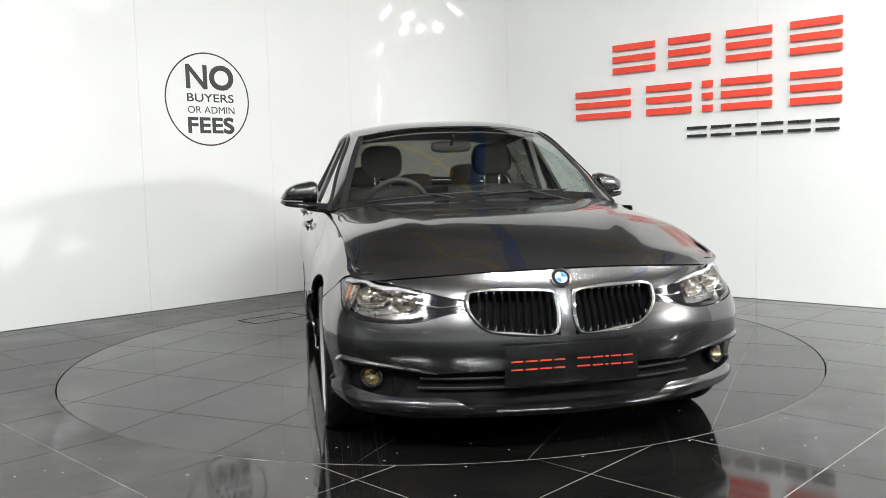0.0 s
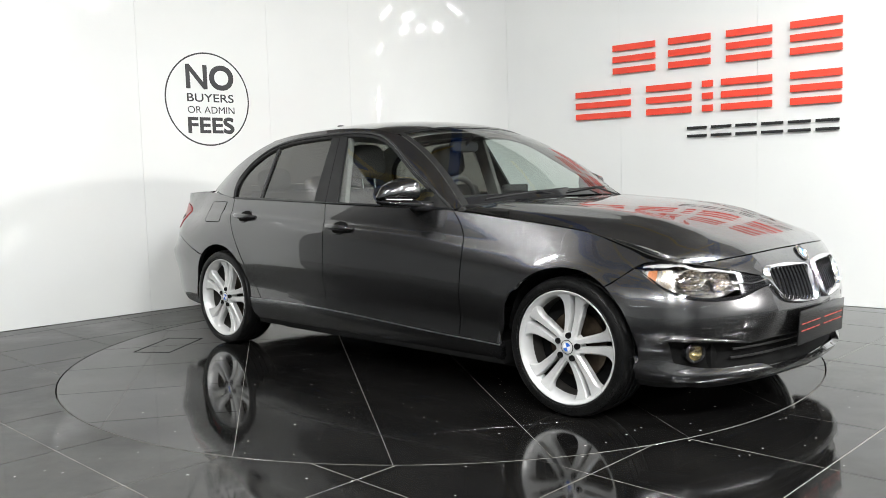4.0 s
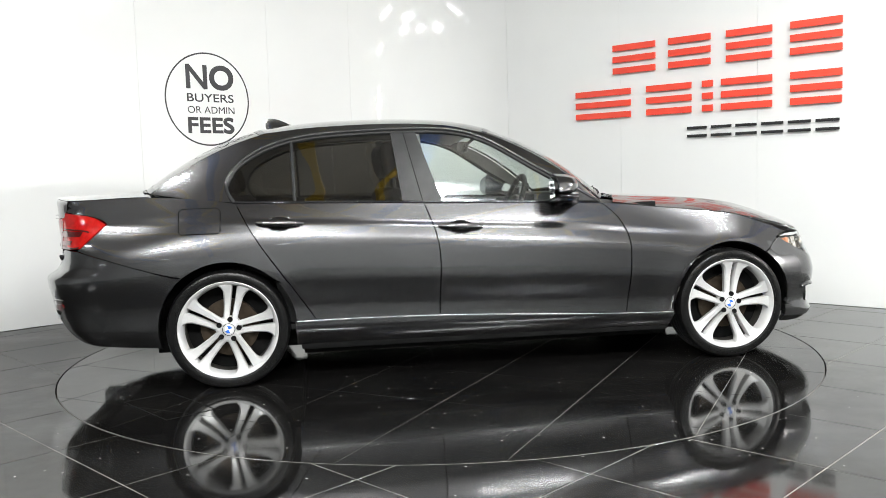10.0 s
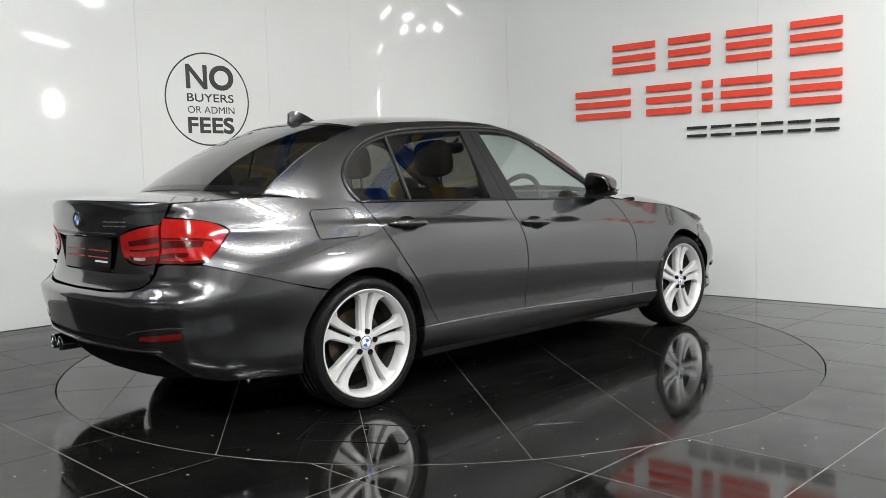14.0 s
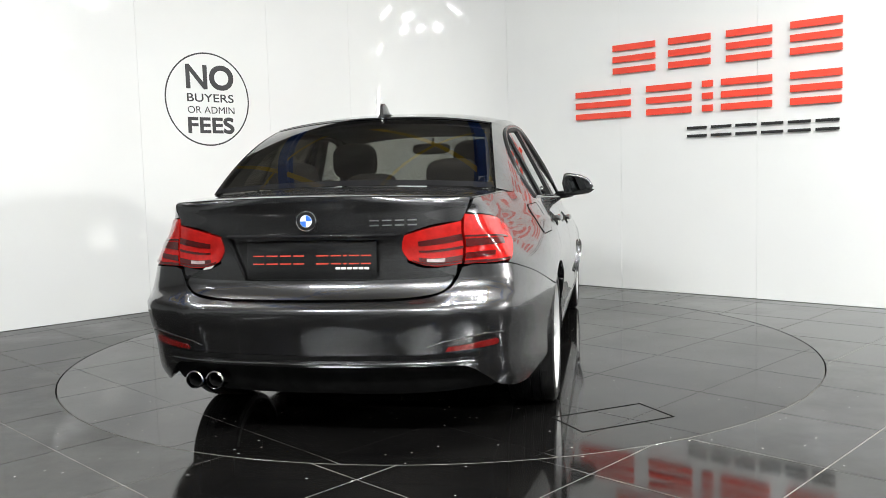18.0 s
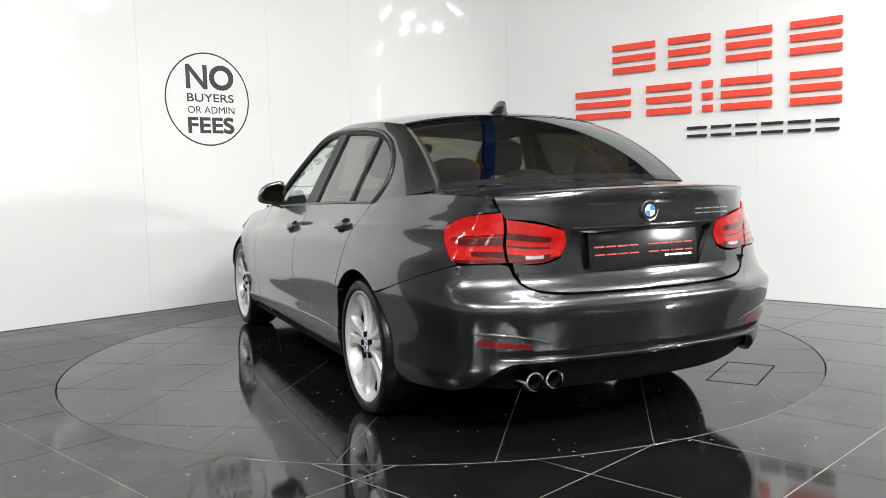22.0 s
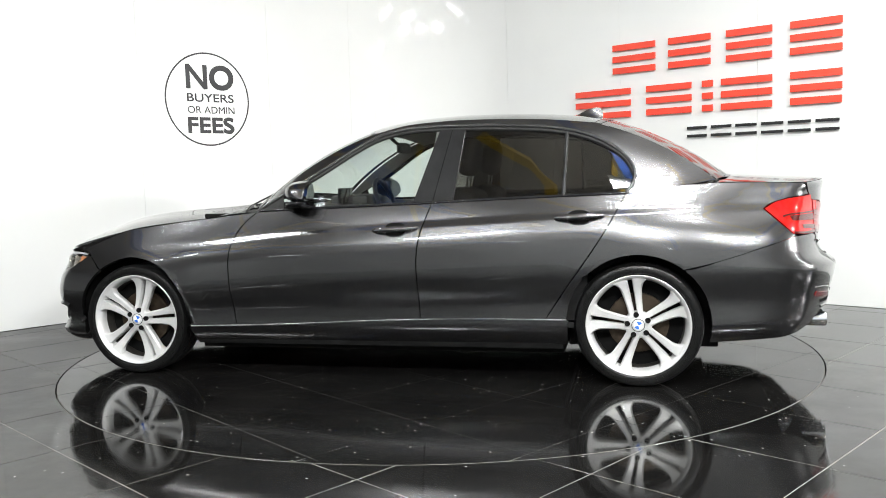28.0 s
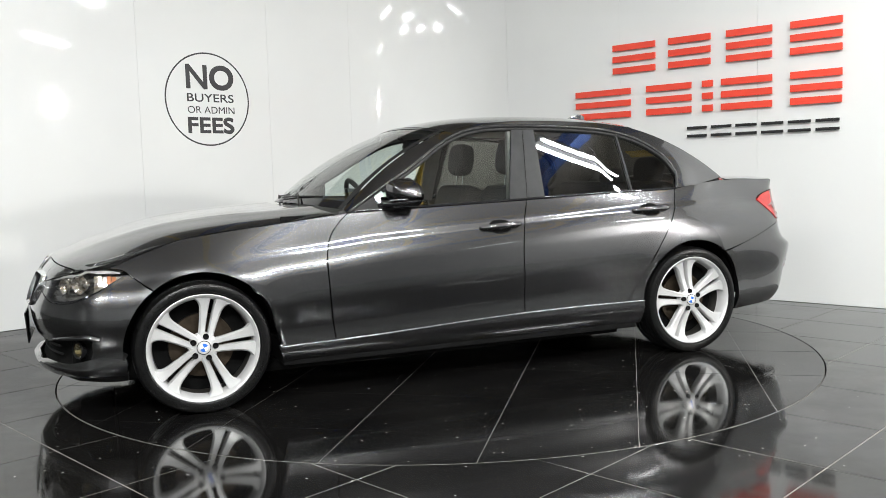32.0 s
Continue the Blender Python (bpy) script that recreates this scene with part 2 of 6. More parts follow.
def tube(bm, path, radius, n=8, closed=False):
    """A round bar along a path of points."""
    pts = [Vector(p) for p in path]
    rings = []
    k = len(pts)
    up = Vector((0, 0, 1))
    for i, p in enumerate(pts):
        d = (pts[(i + 1) % k] - pts[i - 1]) if closed else (pts[min(i + 1, k - 1)] - pts[max(i - 1, 0)])
        d.normalize()
        ref = up if abs(d.dot(up)) < 0.95 else Vector((1, 0, 0))
        a = d.cross(ref).normalized()
        b = d.cross(a).normalized()
        rings.append([bm.verts.new(p + radius * (math.cos(2 * math.pi * j / n) * a + math.sin(2 * math.pi * j / n) * b)) for j in range(n)])
    for i in range(k if closed else k - 1):
        p, q = rings[i], rings[(i + 1) % k]
        for j in range(n):
            bm.faces.new((p[j], p[(j + 1) % n], q[(j + 1) % n], q[j]))
    if not closed:
        bm.faces.new(rings[0]), bm.faces.new(rings[-1])


def prism(bm, outline, z0, z1, m=None, bevel=0.0):
    """A flat outline of (x, y) raised from z0 to z1."""
    lo = [bm.verts.new((x, y, z0)) for x, y in outline]
    hi = [bm.verts.new((x, y, z1)) for x, y in outline]
    n = len(outline)
    bm.faces.new(lo[::-1]), bm.faces.new(hi)
    for i in range(n):
        bm.faces.new((lo[i], lo[(i + 1) % n], hi[(i + 1) % n], hi[i]))
    if m is not None:
        bmesh.ops.transform(bm, matrix=m, verts=lo + hi)
    return lo, hi


# ---- the display wall: two straight runs of white panels joined by a rounded corner ----
N_R, D_R, U_R = Vector((0.6777, 0.7354)), 2.926, Vector((0.7354, -0.6777))
N_L, D_L, U_L = Vector((-0.6856, 0.728)), 3.0166, Vector((0.728, 0.6856))
WALL_H = 3.35


def on_right(u, z, off=0.0):
    p = N_R * (D_R - off) + U_R * u
    return Vector((p.x, p.y, z))


def on_left(u, z, off=0.0):
    p = N_L * (D_L - off) + U_L * u
    return Vector((p.x, p.y, z))


def wall_frame(left):
    """x along the wall to the right as seen from the room, y up, z out of the wall."""
    u, n, d = (U_L, N_L, D_L) if left else (U_R, N_R, D_R)
    o = n * d
    return Matrix(((u.x, 0, -n.x, o.x), (u.y, 0, -n.y, o.y), (0, 1, 0, 0), (0, 0, 0, 1)))


def fillet():
    """Points of the rounded corner from the left run to the right run."""
    a, b = on_left(1.690, 0), on_right(-1.693, 0)
    c = Vector((-0.088, 4.060, 0))
    out = []
    for i in range(25):
        t = i / 24
        # a conic that leaves both runs along their own lines
        w = 0.80
        den = (1 - t) ** 2 + 2 * w * t * (1 - t) + t ** 2
        out.append(((1 - t) ** 2 * a + 2 * w * t * (1 - t) * c + t ** 2 * b) / den)
    return out


def panel_strip(name, pts, parent, z0=0.003, z1=WALL_H, thick=0.012):
    """A wall panel along a plan line, its face on the line and its body behind it."""
    bm = bmesh.new()
    rows = []
    for i, p in enumerate(pts):
        d = (pts[min(i + 1, len(pts) - 1)] - pts[max(i - 1, 0)]).normalized()
        back = Vector((-d.y, d.x, 0))
        rows.append([bm.verts.new((*(p + o * back).xy, z)) for o in (0.0, thick) for z in (z0, z1)])
    for p, q in zip(rows, rows[1:]):
        for a, b in ((0, 1), (1, 3), (3, 2), (2, 0)):
            bm.faces.new((p[a], q[a], q[b], p[b]))
    for r in (rows[0], rows[-1]):
        bm.faces.new((r[0], r[1], r[3], r[2]))
    return part(name, bm, WALL, parent, "", 20)


def build_wall():
    backing = bmesh.new()
    line = [on_left(-3.02, 0), on_left(1.685, 0)] + fillet()[1:-1] + [on_right(-1.698, 0), on_right(6, 0)]
    rows = []
    for i, p in enumerate(line):
        d = (line[min(i + 1, len(line) - 1)] - line[max(i - 1, 0)]).normalized()
        back = Vector((-d.y, d.x, 0))
        rows.append([backing.verts.new((*(p + o * back).xy, z)) for o in (0.013, 0.12) for z in (0, WALL_H + 0.02)])
    for p, q in zip(rows, rows[1:]):
        for a, b in ((0, 1), (1, 3), (3, 2), (2, 0)):
            backing.faces.new((p[a], q[a], q[b], p[b]))
    for r in (rows[0], rows[-1]):
        backing.faces.new((r[0], r[1], r[3], r[2]))
    wall = tagged(part("wall_display", backing, plain("pale_wall_backing", (0.8, 0.8, 0.79), (0.85, 0.85, 0.84), 0.6), None),
                  "curved white display wall of glossy panels", "wall", kind="structure")
    g = 0.0009
    runs = [-3.0, -1.768, -0.534, 0.729, 1.685]
    for lo, hi in zip(runs, runs[1:]):
        panel_strip("wall_panel", [on_left(lo + g, 0), on_left(hi - g, 0)], wall)
    panel_strip("wall_panel", [on_left(1.685 + g, 0)] + fillet() + [on_right(-1.686, 0)], wall)
    edges = [-1.684, -0.395, 0.861, 2.093, 3.31, 4.53, 5.75]
    for a, b in zip(edges, edges[1:]):
        panel_strip("wall_panel", [on_right(a + g, 0), on_right(b - g, 0)], wall)
    # flush access cover beside a panel joint
    bm = bmesh.new()
    prism(bm, [(-0.639, 0.151), (-0.402, 0.151), (-0.402, 0.743), (-0.639, 0.743)], 0.0005, 0.005, wall_frame(False))
    part("access_cover", bm, WALL, wall, "white access cover flush with the panels")
    return wall


build_wall()


def text_mesh(body, size):
    cu = bpy.data.curves.new("lettering", "FONT")
    cu.body, cu.size, cu.extrude = body, size, 0.0008
    ob = bpy.data.objects.new("lettering", cu)
    scene.collection.objects.link(ob)
    dg = bpy.context.evaluated_depsgraph_get()
    me = bpy.data.meshes.new_from_object(ob.evaluated_get(dg))
    bpy.data.objects.remove(ob)
    bpy.data.curves.remove(cu)
    return me


def lettering(name, body, x0, x1, y0, y1, frame_m, parent, mat, fat=0.0):
    """Words fitted to a box on the wall; fat thickens the strokes by that much."""
    me = text_mesh(body, 1.0)
    me.materials.clear()
    co = np.empty(len(me.vertices) * 3)
    me.vertices.foreach_get("co", co)
    co = co.reshape(-1, 3)
    lo, hi = co.min(0), co.max(0)
    co[:, 0] = x0 + (co[:, 0] - lo[0]) / (hi[0] - lo[0]) * (x1 - x0)
    co[:, 1] = y0 + (co[:, 1] - lo[1]) / (hi[1] - lo[1]) * (y1 - y0)
    co[:, 2] = 0.0012 + (co[:, 2] - lo[2]) / max(hi[2] - lo[2], 1e-6) * 0.0012
    me.vertices.foreach_set("co", co.ravel())
    me.transform(frame_m)
    if fat:
        bm = bmesh.new()
        bm.from_mesh(me)
        bmesh.ops.remove_doubles(bm, verts=bm.verts, dist=1e-5)
        nrm = {}
        for v in bm.verts:
            out = Vector((0, 0, 0))
            for f in v.link_faces:
                axis = frame_m.to_3x3() @ Vector((0, 0, 1))
                if abs(f.normal.dot(axis)) < 0.5:
                    out += f.normal
            nrm[v] = out.normalized() * fat if out.length > 0 else out
        for v, o in nrm.items():
            v.co += o
        bm.to_mesh(me)
        bm.free()
    return link(name, me, mat, parent)


def build_fee_sign():
    fm = wall_frame(True)
    cx, cz, r = 0.0998, 1.8123, 0.4085
    bm = bmesh.new()
    n = 96
    rings = []
    for i in range(n):
        a = 2 * math.pi * i / n
        rings.append([bm.verts.new(fm @ Vector((cx + rr * math.cos(a), cz + rr * math.sin(a), zz)))
                      for rr, zz in ((r, 0.0008), (r, 0.0022), (r - 0.013, 0.0022), (r - 0.013, 0.0008))])
    for i in range(n):
        p, q = rings[i], rings[(i + 1) % n]
        for j in range(4):
            bm.faces.new((p[j], q[j], q[(j + 1) % 4], p[(j + 1) % 4]))
    ring = tagged(part("wall_sign", bm, VINYL_BLACK), "round charcoal lettered notice on the white wall", "sign")
    lettering("lettering", "NO", -0.099, 0.348, 1.905, 2.106, fm, ring, VINYL_BLACK, 0.010)
    lettering("lettering", "BUYERS", -0.102, 0.350, 1.790, 1.860, fm, ring, VINYL_BLACK, 0.0015)
    lettering("lettering", "OR ADMIN", -0.102, 0.355, 1.689, 1.750, fm, ring, VINYL_BLACK)
    lettering("lettering", "FEES", -0.100, 0.338, 1.519, 1.651, fm, ring, VINYL_BLACK, 0.008)


build_fee_sign()


def build_brand_sign():
    """Raised red and black bars that stand in for the dealer's lettering."""
    fm = wall_frame(False)
    base = tagged(new("dealer_sign"), "raised red and black acrylic bars on the wall", "sign")
    red = []
    s = 0.0535
    # two rows of plain stacks of bars, rising slightly along the wall
    for z0, stacks in ((1.952, ((-0.456, -0.035), (0.092, 0.473), (0.610, 0.987), (1.131, 1.519))), (1.564, ((-0.857, -0.280), (-0.122, 0.301), (0.400, 0.494), (0.567, 0.989), (1.134, 1.520)))):
        for x0, x1 in stacks:
            for k in range(3):
                z = z0 + 0.1013 * k - 0.002 * (x0 + 0.86)
                red.append([(x0, z), (x1, z - 0.002 * (x1 - x0)), (x1, z + s - 0.002 * (x1 - x0)), (x0, z + s)])
    for poly in red:
        bm = bmesh.new()
        prism(bm, poly, 0.018, 0.034, fm)
        part("red_bar", bm, RED_PAINT, base)
    for k in range(6):
        x0 = 0.262 + k * 0.213
        for z in (1.351, 1.419):
            bm = bmesh.new()
            prism(bm, [(x0, z), (x0 + 0.175, z), (x0 + 0.175, z + 0.0225), (x0, z + 0.0225)], 0.012, 0.026, fm)
            part("black_bar", bm, SIGN_BLACK, base)
    return base


build_brand_sign()


# ---- hall: roof, beams, lamps and far walls round the display ----
def build_hall():
    bm = bmesh.new()
    add_box(bm, (-13, -17, 5.2), (13, 9, 5.4))
    tagged(part("ceiling", bm, CEILING_PAINT), "dim brown-grey lined hall ceiling", "ceiling", kind="structure")
    # unseen far walls, added to close the hall and reflect in the car
    for name, lo, hi in (("wall_south", (-13, -17.2, -0.1), (13, -17, 5.2)), ("wall_north", (-13, 9, -0.1), (13, 9.2, 5.2)),
                         ("wall_west", (-13.2, -17, -0.1), (-13, 9, 5.2)), ("wall_east", (13, -17, -0.1), (13.2, 9, 5.2))):
        tagged(box(name, lo, hi, HALL_DARK if name == "wall_north" else HALL_WALL), "plain hall wall, unseen, added to close the hall", "wall", kind="structure")
    for x in (-6.0, -2.4, 0.88, 3.9, 6.5):
        bm = bmesh.new()
        add_box(bm, (x - 0.09, -16.9, 4.55), (x + 0.09, 8.9, 4.575))
        add_box(bm, (x - 0.012, -16.9, 4.575), (x + 0.012, 8.9, 4.82))
        add_box(bm, (x - 0.09, -16.9, 4.82), (x + 0.09, 8.9, 4.845))
        tagged(part("roof_beam", bm, BEAM_BLUE), "blue painted steel roof beam", "beam", "roof beams")
    # crossed braces between the beams, one arm of each pair lying over the other
    for y in (0.95, -4.4, -9.8):
        for x in (-5.7, -2.6, 0.1, 3.2, 5.9):
            for a, z, w in ((-61, 4.60, 0.065), (64, 4.72, 0.034)):
                bm = bmesh.new()
                add_box(bm, (-2.1, -w, -0.03), (2.1, w, -0.022), m=pose(x, y, z, 0, 0, a))
                add_box(bm, (-2.1, w - 0.008, -0.022), (2.1, w, 0.04), m=pose(x, y, z, 0, 0, a))
                tagged(part("roof_brace", bm, BEAM_YELLOW), "yellow painted diagonal roof brace", "brace", "roof braces")


def light_fitting(x, y, z, turn):
    """A twin fluorescent batten hung from the roof."""
    m = pose(x, y, z, 0, 0, turn)
    bm = bmesh.new()
    add_box(bm, (-0.76, -0.10, 0.03), (0.76, 0.10, 0.09), 0.01, m)
    for sx in (-0.6, 0.6):
        add_box(bm, (sx - 0.006, -0.006, 0.09), (sx + 0.006, 0.006, 5.2 - z), 0, m)
    ob = tagged(part("ceiling_light", bm, WHITE_ENAMEL), "white twin-tube fluorescent fitting, lit; those down the hall are added", "light", "ceiling lights")
    for sy in (-0.06, 0.06):
        bm = bmesh.new()
        tube(bm, [m @ Vector((-0.74, sy, 0.0)), m @ Vector((0.74, sy, 0.0))], 0.016, 10)
        part("tube", bm, TUBE, ob, "glowing fluorescent tube", 60)


def flood_lamp(x, y, z, tx, ty, tz, w, h, watts):
    """A flood lamp on a stand outside the view: casing, glowing face, pole and feet."""
    m = look((x, y, z), (tx, ty, tz))
    bm = bmesh.new()
    add_box(bm, (-w / 2 - 0.03, -h / 2 - 0.03, 0.02), (w / 2 + 0.03, h / 2 + 0.03, 0.16), 0.02, m)
    ob = tagged(part("flood_lamp", bm, BLACK_MATT, None, "", 35), "black studio flood lamp on a stand, lit", "lamp", "flood lamps")
    bm = bmesh.new()
    add_box(bm, (-w / 2, -h / 2, 0.004), (w / 2, h / 2, 0.018), 0, m)
    part("face", bm, LAMP_FACE, ob, "glowing lamp face")
    bm = bmesh.new()
    c = m @ Vector((0, 0, 0.1))
    tube(bm, [(c.x, c.y, 0.02), (c.x, c.y, c.z)], 0.018, 10)
    for k in range(3):
        a = 2 * math.pi * k / 3
        tube(bm, [(c.x, c.y, 0.35), (c.x + 0.45 * math.cos(a), c.y + 0.45 * math.sin(a), 0.015)], 0.012, 8)
    part("stand", bm, BLACK_MATT, ob, "", 60)
    area_lamp("flood_light", (x, y, z), (tx, ty, tz), w, h, watts, (1.0, 0.985, 0.95))


build_hall()
# hung fittings: over the display, high in front, unseen ones added down the hall
for lx, ly, lz, watts in ((3.6, -1.5, 4.0, 150), (-3.5, -1.7, 4.0, 90), (1.35, -3.0, 4.0, 170), (-3.2, -7.0, 4.5, 290), (3.2, -7.0, 4.5, 430), (0.0, -7.4, 4.5, 520), (-7.0, -4.6, 5.0, 60), (7.4, -4.0, 4.0, 90),
                          (-4.4, -9.5, 4.9, 0), (4.4, -9.5, 4.9, 0), (-9.2, -5.3, 4.9, 0)):
    light_fitting(lx, ly, lz, 0)
    if watts:
        for dy in (-0.07, 0.07):
            area_lamp("tube_and_fill_light", (lx, ly + dy, lz - 0.03), (lx, ly + dy + (0.3 if ly > -5 else 2.4), 0), 1.5, 0.05, watts / 2, (0.985, 1.0, 0.985))
# added fill: unseen fittings aimed at the hall walls to brighten their reflection
for lx, ly, tx, ty, watts in ((-4.6, -13.2, -4.6, -17.2, 450), (5.4, -13.2, 5.4, -17.2, 700), (0.6, -13.2, 0.6, -17.2, 450), (9.6, -9.6, 13.0, -9.6, 450), (-9.6, -11.5, -13.0, -11.5, 450)):
    light_fitting(lx, ly, 4.0, 90)
    area_lamp("tube_and_fill_light", (lx, ly, 3.97), (tx, ty, -4.0), 1.2, 1.5, watts, (0.985, 1.0, 0.985))
# bare tubes shine upward too
for lx, ly in ((-3.5, -1.7), (3.6, -1.5), (1.35, -3.0)):
    area_lamp("tube_uplight", (lx, ly, 4.12), (lx, ly + 0.01, 5.2), 1.5, 0.22, 60, (0.985, 1.0, 0.985))
flood_lamp(9.5, -5.0, 2.93, -2.9, 1.4, 1.7, 0.18, 0.40, 600)


def wall_strip(y, z):
    """An upright strip light on the far side wall."""
    ob = tagged(box("wall_light", (12.94, y - 0.09, z - 0.32), (13.0, y + 0.09, z + 0.32), WHITE_ENAMEL, bevel=0.01), "white upright strip light on the wall, lit", "light", "wall lights")
    box("diffuser", (12.925, y - 0.06, z - 0.28), (12.94, y + 0.06, z + 0.28), LAMP_FACE, ob, "glowing diffuser")


for wy, wz in ((-0.36, 2.84), (0.93, 2.87)):
    wall_strip(wy, wz)

# ---- floor: polished black tiles on grout, and the round turntable set flush in it ----
RING = 2.253


def clip_ring(poly, radius, inside, cx=0.0, cy=0.0):
    """The part of a polygon inside or outside a circle about (cx, cy); follows the arc where it leaves and returns."""
    dense = []
    n = len(poly)
    for i in range(n):
        (x0, y0), (x1, y1) = poly[i], poly[(i + 1) % n]
        for k in range(60):
            t = k / 60
            dense.append((x0 + (x1 - x0) * t, y0 + (y1 - y0) * t, k == 0))
    keep = [(math.hypot(x - cx, y - cy) < radius) == inside for x, y, _ in dense]
    if all(keep):
        return [tuple(p) for p in poly]
    if not any(keep):
        return None
    out = []
    start = next(i for i in range(len(dense)) if keep[i] and not keep[i - 1])
    m = len(dense)
    i = 0
    while i < m:
        x, y, corner = dense[(start + i) % m]
        if keep[(start + i) % m]:
            first = i == 0 or not keep[(start + i - 1) % m]
            last = not keep[(start + i + 1) % m]
            if first or last:
                a = math.atan2(y - cy, x - cx)
                out.append((cx + radius * math.cos(a), cy + radius * math.sin(a)))
            elif corner:
                out.append((x, y))
            if last:
                # follow the arc to where the outline comes back
                j = i + 1
                while not keep[(start + j) % m]:
                    j += 1
                xb, yb, _ = dense[(start + j) % m]
                a0, a1 = math.atan2(y - cy, x - cx), math.atan2(yb - cy, xb - cx)
                d = (a1 - a0 + math.pi) % (2 * math.pi) - math.pi
                steps = max(2, int(abs(d) / 0.035))
                for k in range(1, steps):
                    a = a0 + d * k / steps
                    out.append((cx + radius * math.cos(a), cy + radius * math.sin(a)))
        i += 1
    return out


def tile_mesh(poly, z0, z1, mat):
    bm = bmesh.new()
    lo, hi = prism(bm, poly, z0, z1)
    bmesh.ops.recalc_face_normals(bm, faces=bm.faces)
    top = [f for f in bm.faces if f.normal.z > 0.9]
    bmesh.ops.inset_region(bm, faces=top, thickness=0.0004, depth=0)
    for v in hi:
        v.co.z -= 0.0003
    bmesh.ops.triangulate(bm, faces=[f for f in bm.faces if len(f.verts) > 4])
    me = bpy.data.meshes.new("floor_tile")
    bm.to_mesh(me)
    bm.free()
    me.materials.append(mat)
    return me


def tile_field(parent, a_dir, off_a, pitch_a, off_b, pitch_b, ia, ib, radius, inside, mat, gap, reach, far=None):
    """Square tiles whose joints run along a_dir and across it, cut by the turntable's edge."""
    ca, sa = math.cos(radians(a_dir)), math.sin(radians(a_dir))
    n1 = Vector((sa, -ca))
    n2 = Vector((ca, sa))
    for i in range(*ia):
        for j in range(*ib):
            p0, p1 = off_a + i * pitch_a + gap, off_a + (i + 1) * pitch_a - gap
            q0, q1 = off_b + j * pitch_b + gap, off_b + (j + 1) * pitch_b - gap
            poly = [(n1 * p + n2 * q) for p, q in ((p0, q0), (p0, q1), (p1, q1), (p1, q0))]
            c = (poly[0] + poly[2]) / 2
            if not reach(c):
                if far is not None and abs(c.x) < 12.6 and -16.6 < c.y < 8.6:
                    far += [(v.x, v.y, 0.0) for v in poly]
                continue
            poly = clip_ring([(v.x, v.y) for v in poly], radius, inside)
            if poly is None or len(poly) < 3:
                continue
            link("floor_tile", tile_mesh(poly, -0.012, 0.0, mat), None, parent)


def build_floor():
    bm = bmesh.new()
    n = 128
    inner = [bm.verts.new(((RING + 0.0072) * math.cos(2 * math.pi * i / n), (RING + 0.0072) * math.sin(2 * math.pi * i / n), -0.0010)) for i in range(n)]
    deep = [bm.verts.new((v.co.x, v.co.y, -0.05)) for v in inner]
    outer = []
    for i in range(n):
        a = 2 * math.pi * i / n
        k = 1 / max(abs(math.cos(a)), abs(math.sin(a)))
        outer.append(bm.verts.new((14 * k * math.cos(a), 18 * k * math.sin(a), -0.0010)))
    for i in range(n):
        j = (i + 1) % n
        bm.faces.new((inner[i], inner[j], outer[j], outer[i]))
        bm.faces.new((deep[i], deep[j], inner[j], inner[i]))
    pit = [bm.verts.new((v.co.x, v.co.y, -0.05)) for v in inner]
    bm.faces.new(pit)
    floor = tagged(part("floor", bm, GROUT), "polished black tiled showroom floor", "floor", kind="structure")
    far = []
    tile_field(floor, 45.3, 0.842 - 0.614 * 10, 0.614, -2.515 - 0.589 * 10, 0.589, (-24, 44), (-24, 42), RING + 0.007, False, FLOOR_TILE, 0.0022,
               lambda c: c.y > -8.2 and abs(c.x) < 6.5 and c.dot(N_R) < D_R + 0.5 and c.dot(N_L) < D_L + 0.5, far)
    # the rest of the hall's tiles, in one mesh
    me = bpy.data.meshes.new("floor_tiles_far")
    me.from_pydata(far, [], [(k, k + 1, k + 2, k + 3) for k in range(0, len(far), 4)])
    bm = bmesh.new()
    bm.from_mesh(me)
    tagged(part("floor_tiles_far", bm, FLOOR_TILE, floor), "polished black tiles away from the display", kind="stuff")
    bm = bmesh.new()
    lathe(bm, [(RING - 0.0008, -0.044), (RING + 0.0068, -0.044), (RING + 0.0068, -0.0006)], 160, axis="z")
    part("ring_gap", bm, SEAM_BLACK, floor, "dark gap round the turntable")
    return floor


def build_turntable():
    bm = bmesh.new()
    lathe(bm, [(0.0, -0.045), (RING - 0.001, -0.045), (RING - 0.001, -0.0010), (0.0, -0.0010)], 160, axis="z")
    bmesh.ops.remove_doubles(bm, verts=bm.verts, dist=1e-5)
    table = tagged(part("turntable", bm, GROUT, None, "", 30), "round turntable tiled in polished black", "turntable")
    tile_field(table, 55.4, -0.005 - 0.607 * 4, 0.607, 0.0 - 0.607 * 4, 0.607, (-1, 9), (-1, 9), RING - 0.0014, True, TABLE_TILE, 0.0012,
               lambda c: c.length < 2.9)
    # flush lifting cover with a dark open joint round it
    c, w, h, a = Vector((-1.515, -1.075)), 0.48, 0.255, 124.5
    m = pose(c.x, c.y, 0, 0, 0, a)
    bm = bmesh.new()
    for lo, hi in (((-w / 2, -h / 2), (w / 2, -h / 2 + 0.006)), ((-w / 2, h / 2 - 0.006), (w / 2, h / 2)),
                   ((-w / 2, -h / 2 + 0.006), (-w / 2 + 0.006, h / 2 - 0.006)), ((w / 2 - 0.006, -h / 2 + 0.006), (w / 2, h / 2 - 0.006))):
        add_box(bm, (*lo, 0.0), (*hi, 0.0012), 0, m)
    part("cover_joint", bm, SEAM_BLACK, table, "dark joint round a lifting cover")
    return table


build_floor()
turntable = build_turntable()


